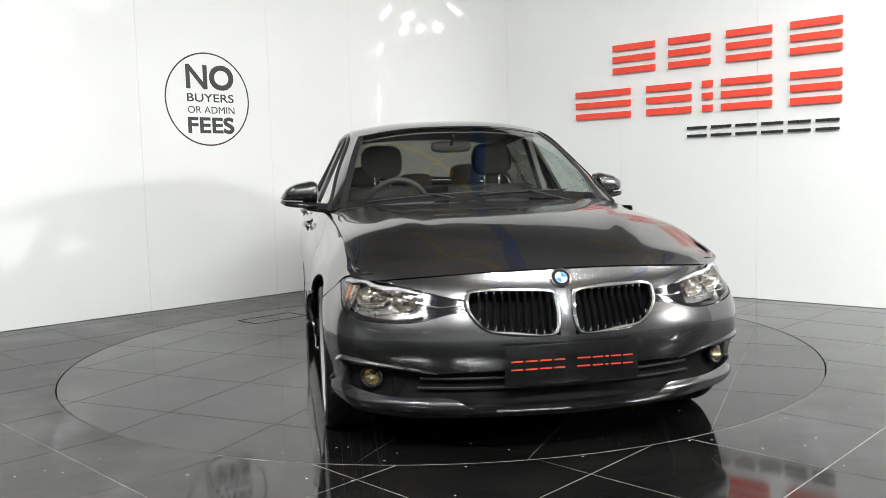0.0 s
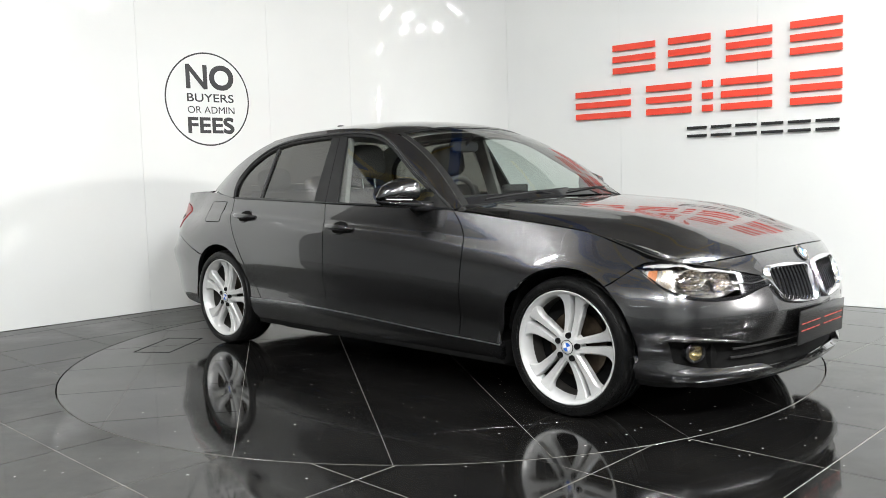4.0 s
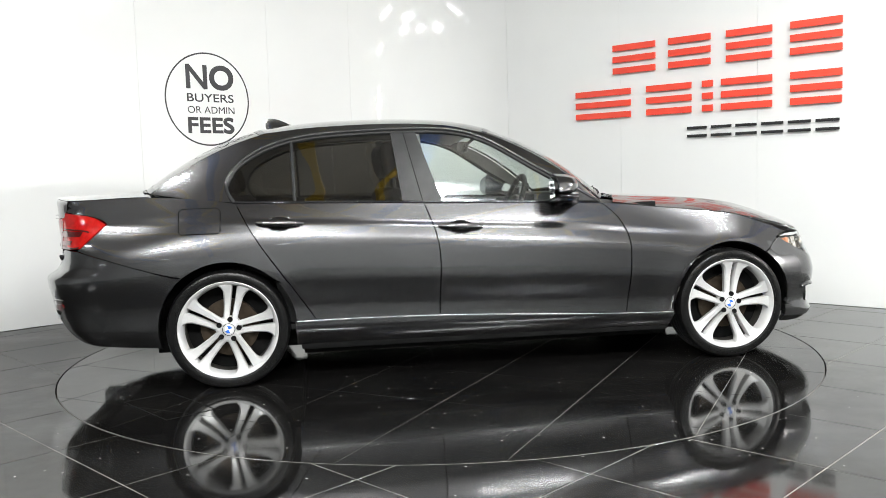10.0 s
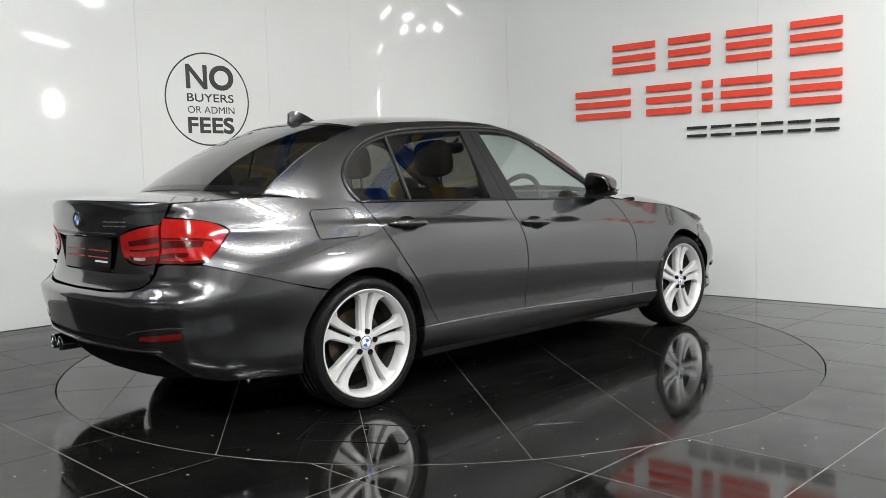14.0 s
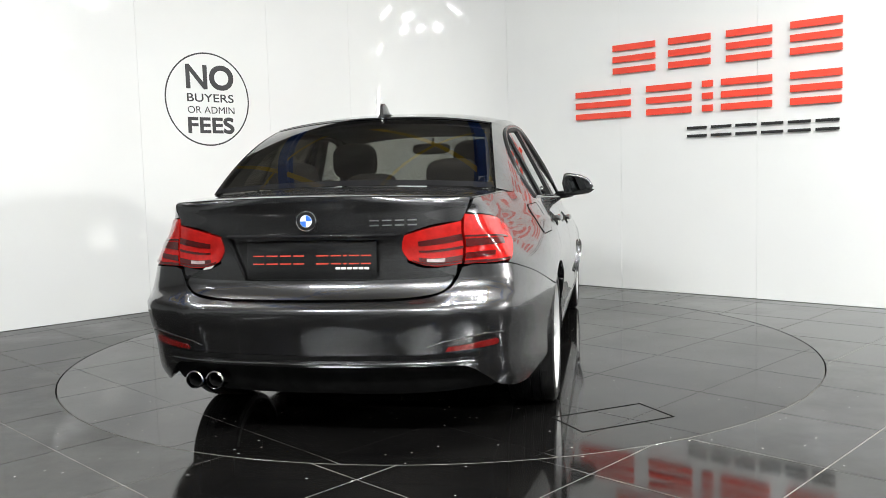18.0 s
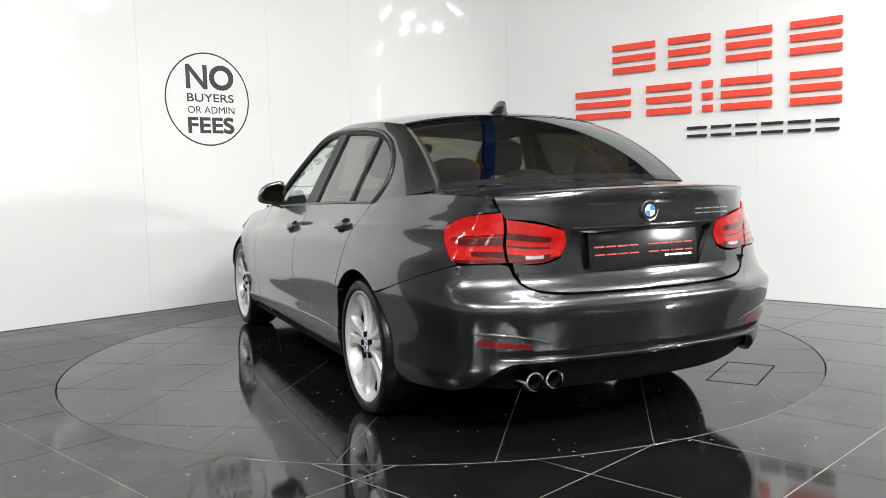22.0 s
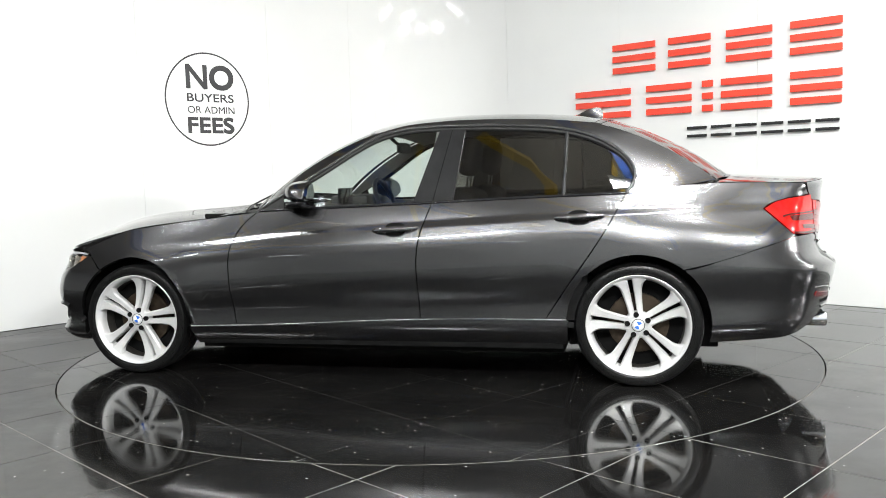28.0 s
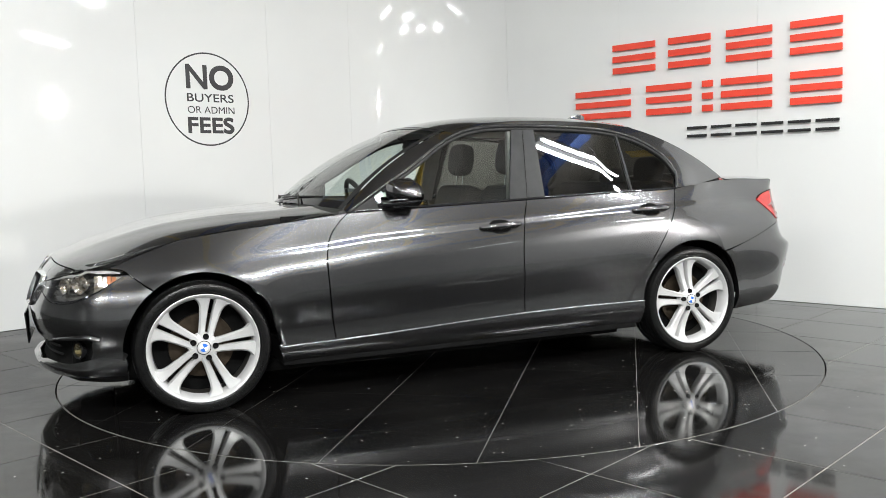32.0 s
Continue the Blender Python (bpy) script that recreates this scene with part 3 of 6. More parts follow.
# ---- the car: its outer surface as one smooth function, cut into panels ----
def pchip(xs, ys):
    """A smooth curve through points that never overshoots them."""
    xs, ys = np.array(xs, float), np.array(ys, float)
    h, d = np.diff(xs), np.diff(ys) / np.diff(xs)
    m = np.zeros(len(xs))
    m[0], m[-1] = d[0], d[-1]
    for i in range(1, len(xs) - 1):
        if d[i - 1] * d[i] > 0:
            w1, w2 = 2 * h[i] + h[i - 1], h[i] + 2 * h[i - 1]
            m[i] = (w1 + w2) / (w1 / d[i - 1] + w2 / d[i])

    def at(x):
        x = np.clip(np.asarray(x, float), xs[0], xs[-1])
        i = np.clip(np.searchsorted(xs, x) - 1, 0, len(xs) - 2)
        t = (x - xs[i]) / h[i]
        return ((2 * t ** 3 - 3 * t ** 2 + 1) * ys[i] + (t ** 3 - 2 * t ** 2 + t) * h[i] * m[i]
                + (-2 * t ** 3 + 3 * t ** 2) * ys[i + 1] + (t ** 3 - t ** 2) * h[i] * m[i + 1])
    return at


def cspline(ts, vs):
    """A natural cubic spline."""
    ts, vs = np.array(ts, float), np.array(vs, float)
    n, h = len(ts), np.diff(ts)
    a, r = np.eye(n), np.zeros(n)
    for i in range(1, n - 1):
        a[i, i - 1:i + 2] = h[i - 1], 2 * (h[i - 1] + h[i]), h[i]
        r[i] = 6 * ((vs[i + 1] - vs[i]) / h[i] - (vs[i] - vs[i - 1]) / h[i - 1])
    m = np.linalg.solve(a, r)

    def at(t):
        t = np.clip(np.asarray(t, float), ts[0], ts[-1])
        i = np.clip(np.searchsorted(ts, t) - 1, 0, n - 2)
        p, q = ts[i + 1] - t, t - ts[i]
        return (m[i] * p ** 3 + m[i + 1] * q ** 3) / (6 * h[i]) + (vs[i] / h[i] - m[i] * h[i] / 6) * p + (vs[i + 1] / h[i] - m[i + 1] * h[i] / 6) * q
    return at


# plan outline at bumper height, nose centre to tail centre along one flank
PLAN = [(2.185, 0.0), (2.166, 0.2226), (2.133, 0.4226), (2.071, 0.5988), (2.009, 0.7157), (1.932, 0.811), (1.798, 0.859), (1.619, 0.886), (1.40, 0.900), (1.0, 0.903), (0.5, 0.905),
        (0.0, 0.906), (-0.5, 0.906), (-1.0, 0.905), (-1.40, 0.902), (-1.749, 0.881), (-1.997, 0.845), (-2.138, 0.811), (-2.252, 0.756), (-2.332, 0.654), (-2.391, 0.515), (-2.429, 0.279), (-2.445, 0.0)]
_px, _py = [p[0] for p in PLAN], [p[1] for p in PLAN]
_ts = np.concatenate([[0], np.cumsum(np.hypot(np.diff(_px), np.diff(_py)))])
_sx, _sy = cspline(_ts, _px), cspline(_ts, _py)
S_END = float(_ts[-1])
_tt = np.linspace(0, S_END, 4000)
_tx, _ty = _sx(_tt), _sy(_tt)
_nose, _tail = _tt < 1.15, _tt > S_END - 1.15


def sx(x):
    """Where along the outline a flank point lies, by its x."""
    return float(np.interp(-x, -_tx, _tt))


def sf(y):
    """The same for the nose, by its half width; and for the tail."""
    return float(np.interp(y, _ty[_nose], _tt[_nose]))


def sr(y):
    return float(np.interp(-y, -_ty[_tail], _tt[_tail]))


Z_CREASE = pchip([-2.45, -1.98, -1.41, -0.99, -0.29, 0.07, 0.53, 0.80, 1.2, 1.7, 2.2], [0.90, 0.895, 0.883, 0.866, 0.825, 0.804, 0.775, 0.745, 0.71, 0.66, 0.62])
Z_BELT = pchip([-2.45, -2.2, -1.9, -1.6, -1.38, -0.45, 0.25, 0.68, 1.0, 1.4, 1.75, 1.92, 2.2],
               [1.03, 1.030, 1.035, 1.022, 0.992, 0.958, 0.935, 0.925, 0.890, 0.848, 0.778, 0.737, 0.735])
R_CREASE = pchip([-2.45, -2.3, -2.03, -1.6, -1.2, -0.5, 1.2, 1.75, 2.2], [0.99, 0.935, 0.912, 0.962, 0.998, 1.0, 1.0, 0.988, 1.0])
R_BELT = pchip([-2.45, -2.3, -2.1, -1.9, -1.6, -1.38, -1.0, -0.45, 0.25, 0.68, 1.0, 1.4, 1.75, 1.95, 2.2],
               [0.95, 0.84, 0.80, 0.80, 0.832, 0.866, 0.884, 0.894, 0.895, 0.870, 0.862, 0.855, 0.875, 0.93, 1.0])
LOW = pchip([0, 0.06, 0.15, 0.21, 0.30, 0.36, 0.40, 0.50, 0.62, 0.80, 0.90, 1.0], [0.893, 0.930, 0.967, 0.978, 0.975, 0.9745, 0.977, 0.990, 1.0, 0.993, 0.981, 0.957])
NOSE_X = pchip([0.10, 0.17, 0.21, 0.245, 0.275, 0.32, 0.38, 0.44, 0.49, 0.53, 0.58, 0.63, 0.69, 0.74, 0.80], [-0.16, -0.085, -0.026, -0.010, -0.036, -0.042, -0.020, -0.004, 0.0, -0.007, -0.022, -0.041, -0.071, -0.113, -0.17])
TAIL_X = pchip([0.15, 0.24, 0.32, 0.38, 0.43, 0.5, 0.57, 0.61, 0.66, 0.72, 0.82, 0.92, 0.98, 1.01, 1.035], [0.26, 0.13, 0.068, 0.046, 0.034, 0.018, 0.003, 0.0, 0.060, 0.085, 0.085, 0.07, 0.065, 0.05, 0.045])


def body(s, z):
    """A point of the car's left flank, nose or tail by outline length and height."""
    s, z = np.asarray(s, float), np.asarray(z, float)
    x, y = _sx(s), _sy(s)
    zc, zb = Z_CREASE(x), Z_BELT(x)
    rc, rb = R_CREASE(x), R_BELT(x)
    q = np.clip((z - 0.17) / (zc - 0.17), 0, 1)
    low = LOW(q)
    top = np.clip((q - 0.70) / 0.30, 0, 1)
    low = low * (1 - top ** 1.7 * (1 - rc))
    rc = rc * 0.957
    v = np.clip((z - zc) / np.maximum(zb - zc, 0.02), 0, 1)
    bend = np.where(x < -1.2, np.clip((-1.2 - x) / 0.6, 0, 1), 0)
    dish = np.clip(v / 0.28, 0, 1)
    mid = rc + (rb - rc) * (v ** 1.15) - 0.0150 * dish * dish * (3 - 2 * dish) * (1 - v) * (1 - 0.6 * bend) * np.clip((1.35 - x) / 0.5, 0, 1)
    r = np.where(z <= zc, low, mid)
    # flared lips round both wheel openings
    for wx, amp in ((1.405, 0.008), (-1.405, 0.004)):
        d = np.hypot(x - wx, z - 0.327)
        r = r + amp * np.exp(-((d - 0.36) / 0.07) ** 2) * (np.abs(x - wx) < 0.6)
    yy = y * r
    over = np.maximum(z - zb, 0)
    lean = 0.50 + 0.10 * np.clip((-0.9 - x) / 0.5, 0, 1)
    cab = (x < 0.9) & (x > -2.0)
    yy = np.where(cab, yy - lean * over - 0.10 * over ** 2, yy)
    shift = NOSE_X(z) * np.clip((x - 1.45) / 0.6, 0, 1) ** 1.2 + TAIL_X(z) * np.clip((-1.6 - x) / 0.7, 0, 1) ** 1.2
    return np.stack([x + shift, yy, z + 0 * s], -1)


def resample(pts, n, smooth=True):
    """n points along a line of corners, evenly by length; smooth rounds the line through them."""
    p = np.array(pts, float)
    t = np.concatenate([[0], np.cumsum(np.hypot(*np.diff(p, axis=0).T))])
    if smooth and len(p) > 2:
        f = [cspline(t, p[:, k]) for k in range(2)]
        d = np.linspace(0, t[-1], 200)
        p = np.stack([f[0](d), f[1](d)], 1)
        t = np.concatenate([[0], np.cumsum(np.hypot(*np.diff(p, axis=0).T))])
    g = np.linspace(0, t[-1], n)
    return np.stack([np.interp(g, t, p[:, 0]), np.interp(g, t, p[:, 1])], 1)


def coons(bottom, top, left=None, right=None):
    """A grid of (s, z) inside four border lines."""
    n = len(bottom)
    nv = len(left) if left is not None else len(right) if right is not None else 12
    left = resample([bottom[0], top[0]], nv) if left is None else left
    right = resample([bottom[-1], top[-1]], nv) if right is None else right
    u, v = np.linspace(0, 1, n)[:, None, None], np.linspace(0, 1, nv)[None, :, None]
    return ((1 - v) * bottom[:, None] + v * top[:, None] + (1 - u) * left[None] + u * right[None]
            - ((1 - u) * (1 - v) * bottom[0] + u * (1 - v) * bottom[-1] + (1 - u) * v * top[0] + u * v * top[-1]))


def grid_normals(p):
    du, dv = np.gradient(p, axis=0), np.gradient(p, axis=1)
    n = np.cross(du, dv)
    return n / np.maximum(np.linalg.norm(n, axis=-1, keepdims=True), 1e-9)


def sheet(name, p, mat, parent, label="", depth=0.018, lift=0.0, outward=None, closed_back=False):
    """A panel from a grid of points, with a flange of the given depth turned inward all round its border."""
    p = np.asarray(p, float)
    n = grid_normals(p)
    ref = np.asarray(outward, float) if outward is not None else None
    if ref is not None and float((n * ref).sum(-1).mean()) < 0:
        n = -n
    p = p + n * lift
    nu, nv = p.shape[:2]
    verts = [tuple(v) for v in p.reshape(-1, 3)]
    idx = lambda i, j: i * nv + j
    faces = [(idx(i, j), idx(i + 1, j), idx(i + 1, j + 1), idx(i, j + 1)) for i in range(nu - 1) for j in range(nv - 1)]
    loop = [(i, 0) for i in range(nu)] + [(nu - 1, j) for j in range(1, nv)] + [(i, nv - 1) for i in range(nu - 2, -1, -1)] + [(0, j) for j in range(nv - 2, 0, -1)]
    sharp = []
    if depth:
        base = len(verts)
        for i, j in loop:
            verts.append(tuple(p[i, j] - n[i, j] * depth))
        k = len(loop)
        for a in range(k):
            b = (a + 1) % k
            faces.append((idx(*loop[a]), idx(*loop[b]), base + b, base + a))
            sharp.append((idx(*loop[a]), idx(*loop[b])))
        if closed_back:
            base2 = len(verts)
            verts += [tuple(v) for v in (p - n * depth).reshape(-1, 3)]
            faces += [(base2 + idx(i, j), base2 + idx(i, j + 1), base2 + idx(i + 1, j + 1), base2 + idx(i + 1, j)) for i in range(nu - 1) for j in range(nv - 1)]
    me = bpy.data.meshes.new(name)
    me.from_pydata(verts, [], faces)
    bm = bmesh.new()
    bm.from_mesh(me)
    bm.verts.ensure_lookup_table()
    for f in bm.faces:
        f.smooth = True
    for a, b in sharp:
        e = bm.edges.get((bm.verts[a], bm.verts[b]))
        if e:
            e.smooth = False
    if closed_back:
        bmesh.ops.remove_doubles(bm, verts=bm.verts, dist=1e-6)
    bmesh.ops.recalc_face_normals(bm, faces=bm.faces)
    if ref is not None:
        tot = sum((f.normal.dot(Vector(tuple(n[n.shape[0] // 2, n.shape[1] // 2]))) for f in list(bm.faces)[:(nu - 1) * (nv - 1)]))
        if tot < 0:
            bmesh.ops.reverse_faces(bm, faces=bm.faces)
    bm.to_mesh(me)
    bm.free()
    return link(name, me, mat, parent, label)


def side_map(grid, side, inset=0.0):
    """Grid of (s, z) onto the body; side 1 is the car's left, -1 its right."""
    p = body(grid[..., 0], grid[..., 1])
    if inset:
        n = grid_normals(p)
        c = np.array([0.0, 0.0, 0.5])
        n = np.where(((p - c) * n).sum(-1, keepdims=True) < 0, -n, n)
        p = p - n * inset
    p[..., 1] *= side
    return p


_st = np.linspace(0, S_END, 1200)
_known = {}


def outline(z):
    """The true outline at one height, kept for the next call."""
    k = round(float(z), 4)
    if k not in _known:
        p = body(_st, np.full(len(_st), k))
        _known[k] = (p[:, 0], p[:, 1])
    return _known[k]


def fl(pts):
    """Flank points given as (x, z), as (s, z)."""
    out = []
    for x, z in pts:
        ox, _ = outline(z)
        out.append((float(np.interp(-x, -np.minimum.accumulate(ox), _st)), z))
    return out


def nf(pts):
    """Nose points given as (half width, z)."""
    out = []
    for y, z in pts:
        oy = outline(z)[1][_st < 1.05]
        out.append((float(np.interp(y, np.maximum.accumulate(oy), _st[_st < 1.05])), z))
    return out


def rf(pts):
    """Tail points given as (half width, z)."""
    out = []
    for y, z in pts:
        k = _st > S_END - 1.05
        oy = np.maximum.accumulate(outline(z)[1][k][::-1])
        out.append((float(np.interp(y, oy, _st[k][::-1])), z))
    return out


ARCH = 0.357


def arc(wx, a0, a1, n, r=ARCH):
    return [(wx + r * math.cos(radians(a0 + (a1 - a0) * i / (n - 1))), 0.327 + r * math.sin(radians(a0 + (a1 - a0) * i / (n - 1)))) for i in range(n)]


LID_Y = 0.614
OUT = {1: (0, 1, 0), -1: (0, -1, 0)}
GAP = 0.0032
car = tagged(new("car"), "dark grey metallic four-door saloon car on the turntable", "car")
PIVOT_X, PIVOT_Y = 0.167, 0.064
"""The car's own space has its origin on the ground midway between the axles."""

# lines shared by neighbouring panels, as (x, z)
LINE_A = [(0.772, 0.302), (0.79, 0.45), (0.80, 0.60), (0.793, 0.745), (0.75, 0.84), (0.665, 0.922)]
LINE_B = [(-0.283, 0.345), (-0.278, 0.50), (-0.273, 0.63), (-0.288, 0.78), (-0.318, 0.88), (-0.345, 0.955)]
LINE_C = [(-0.945, 0.352), (-0.99, 0.42), (-1.085, 0.565), (-1.20, 0.73), (-1.285, 0.87), (-1.345, 0.985)]


def off(line, dx):
    return [(x + dx, z) for x, z in line]


# headlamp outline: lower edge and upper edge, from the grille outward
HL_LOW = nf([(0.385, 0.604), (0.46, 0.592), (0.53, 0.572), (0.60, 0.562), (0.70, 0.564)]) + fl([(1.93, 0.583), (1.867, 0.612), (1.80, 0.650), (1.732, 0.694)])
HL_TOP = nf([(0.385, 0.640), (0.46, 0.656), (0.54, 0.676), (0.63, 0.697), (0.70, 0.710)]) + fl([(1.90, 0.7205), (1.84, 0.722), (1.78, 0.7145), (1.732, 0.700)])


def build_flank(side):
    o = OUT[side]
    # front wing, over the wheel from the door to the headlamp
    low = resample([fl([(0.776, 0.300)])[0], fl([(1.050, 0.296)])[0]], 10, False).tolist() + fl(arc(1.405, 174, 54, 22))
    top = resample(fl([(0.672, 0.920), (0.85, 0.904), (1.0, 0.888), (1.2, 0.868), (1.4, 0.845), (1.6, 0.811), (1.74, 0.778), (1.82, 0.757), (1.90, 0.739)]), 32)
    low = np.array(low, float)
    right = resample([tuple(low[-1])] + fl([(1.69, 0.671), (1.728, 0.704), (1.80, 0.724), (1.86, 0.7325)]) + [tuple(top[-1])], 40)
    left = resample(fl(off(LINE_A, GAP)), 40)
    low[0], top[0] = left[0], left[-1]
    wing = sheet("front_wing", side_map(coons(low, top, left, right), side), PAINT, car, "", 0.014, outward=o)
    # front door
    lo = resample(fl([(0.772 - GAP, 0.302), (-0.283 + GAP, 0.345)]), 44)
    hi = resample(fl([(0.665 - GAP, 0.922), (0.25, 0.934), (-0.345 + GAP, 0.953)]), 44)
    fdoor = sheet("front_door", side_map(coons(lo, hi, resample(fl(off(LINE_A, -GAP)), 60), resample(fl(off(LINE_B, GAP)), 60)), side), PAINT, car, "", 0.02, outward=o)
    # rear door
    lo = resample(fl([(-0.283 - GAP, 0.345), (-0.945 + GAP, 0.352)]), 44)
    hi = resample(fl([(-0.345 - GAP, 0.955), (-0.9, 0.972), (-1.345 + GAP, 0.985)]), 44)
    rdoor = sheet("rear_door", side_map(coons(lo, hi, resample(fl(off(LINE_B, -GAP)), 60), resample(fl(off(LINE_C, GAP)), 60)), side), PAINT, car, "", 0.02, outward=o)
    # rear quarter, from the door over the wheel to the tail lamp
    left = resample(fl(off([(-1.075, 0.545), (-1.20, 0.73), (-1.285, 0.87), (-1.345, 0.985)], -GAP)), 40)
    low = fl(arc(-1.405, 42, 128, 24))
    low = np.array(low + resample([low[-1], fl([(-1.80, 0.652)])[0], fl([(-2.0, 0.715)])[0], fl([(-2.165, 0.767)])[0]], 14).tolist()[1:], float)
    top = resample(fl([(-1.349, 0.987), (-1.6, 1.020), (-1.9, 1.033), (-2.012, 1.0315)]), len(low))
    low[0], top[0] = left[0], left[-1]
    right = resample([tuple(low[-1])] + fl([(-2.140, 0.783), (-2.086, 0.831), (-2.012, 0.901)]) + [tuple(top[-1])], 40, False)
    quarter = sheet("rear_quarter", side_map(coons(low, top, left, right), side), PAINT, car, "", 0.03, outward=o)
    # its tongue over the tail lamp, back to the lid
    lo = resample(fl([(-2.012, 0.901), (-2.026, 0.916), (-2.066, 0.936), (-2.14, 0.956)]) + rf([(0.62, 0.969), (0.598, 0.973)]), 24)
    hi = resample(fl([(-2.012, 1.0315), (-2.1, 1.030)]) + rf([(LID_Y + 0.008, 1.026)]), 24)
    sheet("quarter_tongue", side_map(coons(lo, hi, resample([tuple(lo[0]), tuple(hi[0])], 10), None), side), PAINT, quarter, "", 0.02, outward=o)
    # lower rear strip between the door and the wheel
    lo = resample(fl([(-0.952, 0.352), (-1.049, 0.353)]), 6)
    left = resample(fl(off(LINE_C[:3], -GAP)), 14)
    right = resample(fl(arc(-1.405, 4.2, 41, 10)), 14)
    hi = resample([tuple(left[-1]), tuple(right[-1])], 6)
    sheet("quarter_foot", side_map(coons(lo, hi, left, right), side), PAINT, car, "", 0.03, outward=o)
    # sill
    lo = resample(fl([(1.02, 0.185), (-0.15, 0.195), (-1.05, 0.212)]), 40)
    hi = resample(fl([(1.055, 0.288), (0.772, 0.294), (-0.283, 0.338), (-1.056, 0.344)]), 40)
    sheet("sill", side_map(coons(lo, hi, resample([tuple(lo[0]), tuple(hi[0])], 8), None), side), PAINT, car, "", 0.03, outward=o)
    # light caught on the sill's ledge, put in as a thin steel line
    bm = bmesh.new()
    pts = body(*np.array(resample(fl([(1.045, 0.291), (0.772, 0.297), (-0.283, 0.341), (-1.05, 0.347)]), 40)).T)
    tube(bm, [(q[0], (q[1] + 0.0025) * side, q[2]) for q in pts], 0.0032, 6)
    part("sill_ledge_highlight", bm, STEEL, car, "highlight of the sill's ledge, put in as a steel line", 60)
    return wing, fdoor, rdoor, quarter


flank = {s: build_flank(s) for s in (1, -1)}


# ---- nose ----
def both(grid):
    """A half grid whose first row lies on the centre line, mirrored to a whole one."""
    p = side_map(grid, 1)
    q = p[::-1].copy()
    q[..., 1] *= -1
    return np.concatenate([q[:-1], p], 0)


def front_z(y):
    """Height of the joint between bonnet and nose."""
    return 0.744 - 0.030 * (abs(y) / 0.65) ** 2.2


def build_nose():
    n = 30
    # bumper skin under lamps and grille, out to the wheel
    s_in = sf(0.385)
    lo = resample(nf([(0.385, 0.372), (0.48, 0.366), (0.62, 0.385), (0.74, 0.412)]) + fl([(1.90, 0.405), (1.80, 0.36), (1.748, 0.300)]), 36)
    hi = np.array(resample(HL_LOW, 28).tolist() + resample(fl([(1.724, 0.690), (1.68, 0.658), (1.63, 0.612)]), 9).tolist()[1:])
    hi[:28, 1] -= 0.004
    right = resample(fl(arc(1.405, -5, 53, 14)), 14)
    lo[-1], hi[-1] = right[0], right[-1]
    cut = np.array([(s_in, 0.372), (s_in, 0.600)])
    left = resample(cut, 14, False)
    lo[0], hi[0] = left[0], left[-1]
    g = coons(lo, hi, left, right)
    bumper = None
    for side in (1, -1):
        ob = sheet("front_bumper", side_map(g, side), PAINT, car if bumper is None else bumper, "", 0.02, outward=(1, side * 0.6, 0))
        bumper = bumper or ob
    # middle: below the grille, between the kidneys, above the grille
    mid = coons(resample([(0.0, 0.372), (s_in, 0.372)], 14), resample([(0.0, 0.505), (sf(0.10), 0.507), (sf(0.27), 0.524), (sf(0.335), 0.552), (s_in, 0.602)], 14), resample([(0, 0.372), (0, 0.505)], 8), None)
    sheet("bumper_middle", both(mid), PAINT, bumper, "", 0.0, outward=(1, 0, 0))
    top = coons(resample([(0.0, 0.668), (sf(0.2), 0.672), (s_in, 0.674)], 14), resample(nf([(0.0, front_z(0) - 0.003), (0.2, front_z(0.2) - 0.003), (0.385, front_z(0.385) - 0.003)]), 14), resample([(0, 0.668), (0, front_z(0) - 0.003)], 6), None)
    sheet("bumper_brow", both(top), PAINT, bumper, "", 0.012, outward=(1, 0, 0.3))
    post = coons(resample([(0.0, 0.50), (sf(0.031), 0.50)], 3), resample([(0.0, 0.675), (sf(0.031), 0.675)], 3), resample([(0, 0.50), (0, 0.675)], 8), None)
    sheet("grille_post", both(post), PAINT, bumper, "", 0.03, outward=(1, 0, 0))
    for side in (1, -1):
        reach = [sf(0.672) + (fl([(1.872, 0.735)])[0][0] - sf(0.672)) * k for k in (0.35, 0.7, 1.0)]
        under = resample(HL_TOP[:4], 12).tolist() + [(q, float(np.interp(q, [p[0] for p in HL_TOP], [p[1] for p in HL_TOP]))) for q in [sf(0.672)] + reach]
        over = resample(nf([(y, front_z(y) - 0.003) for y in (0.385, 0.5, 0.60, 0.66)]), 12).tolist() + [(q, front_z(0.672) - 0.003 + 0.0085 * k) for k, q in enumerate([sf(0.672)] + reach)]
        under, over = np.array(under), np.array(over)
        under[0, 0] = s_in - 0.006
        over[0, 0] -= 0.004
        under[:, 1] = np.minimum(under[:, 1] + 0.003, over[:, 1] - 0.001)
        brow = coons(under, over, resample([tuple(under[0]), tuple(over[0])], 5), None)
        sheet("lamp_brow", side_map(brow, side), PAINT, bumper, "", 0.012, outward=(1, side * 0.5, 0.3))
    # lower lip with its raised wings
    lo = resample(nf([(0.0, 0.182), (0.30, 0.182), (0.48, 0.172), (0.66, 0.178)]) + fl([(1.93, 0.185), (1.80, 0.185), (1.742, 0.190)]), n)
    hi = resample(nf([(0.0, 0.224), (0.30, 0.222), (0.48, 0.226), (0.66, 0.222)]) + fl([(1.93, 0.226), (1.80, 0.226), (1.742, 0.230)]), n)
    sheet("lip_foot", both(coons(lo, hi, resample([tuple(lo[0]), tuple(hi[0])], 5), None)), BLACK_MATT, bumper, "matt black foot of the lip", 0.02, outward=(1, 0, 0))
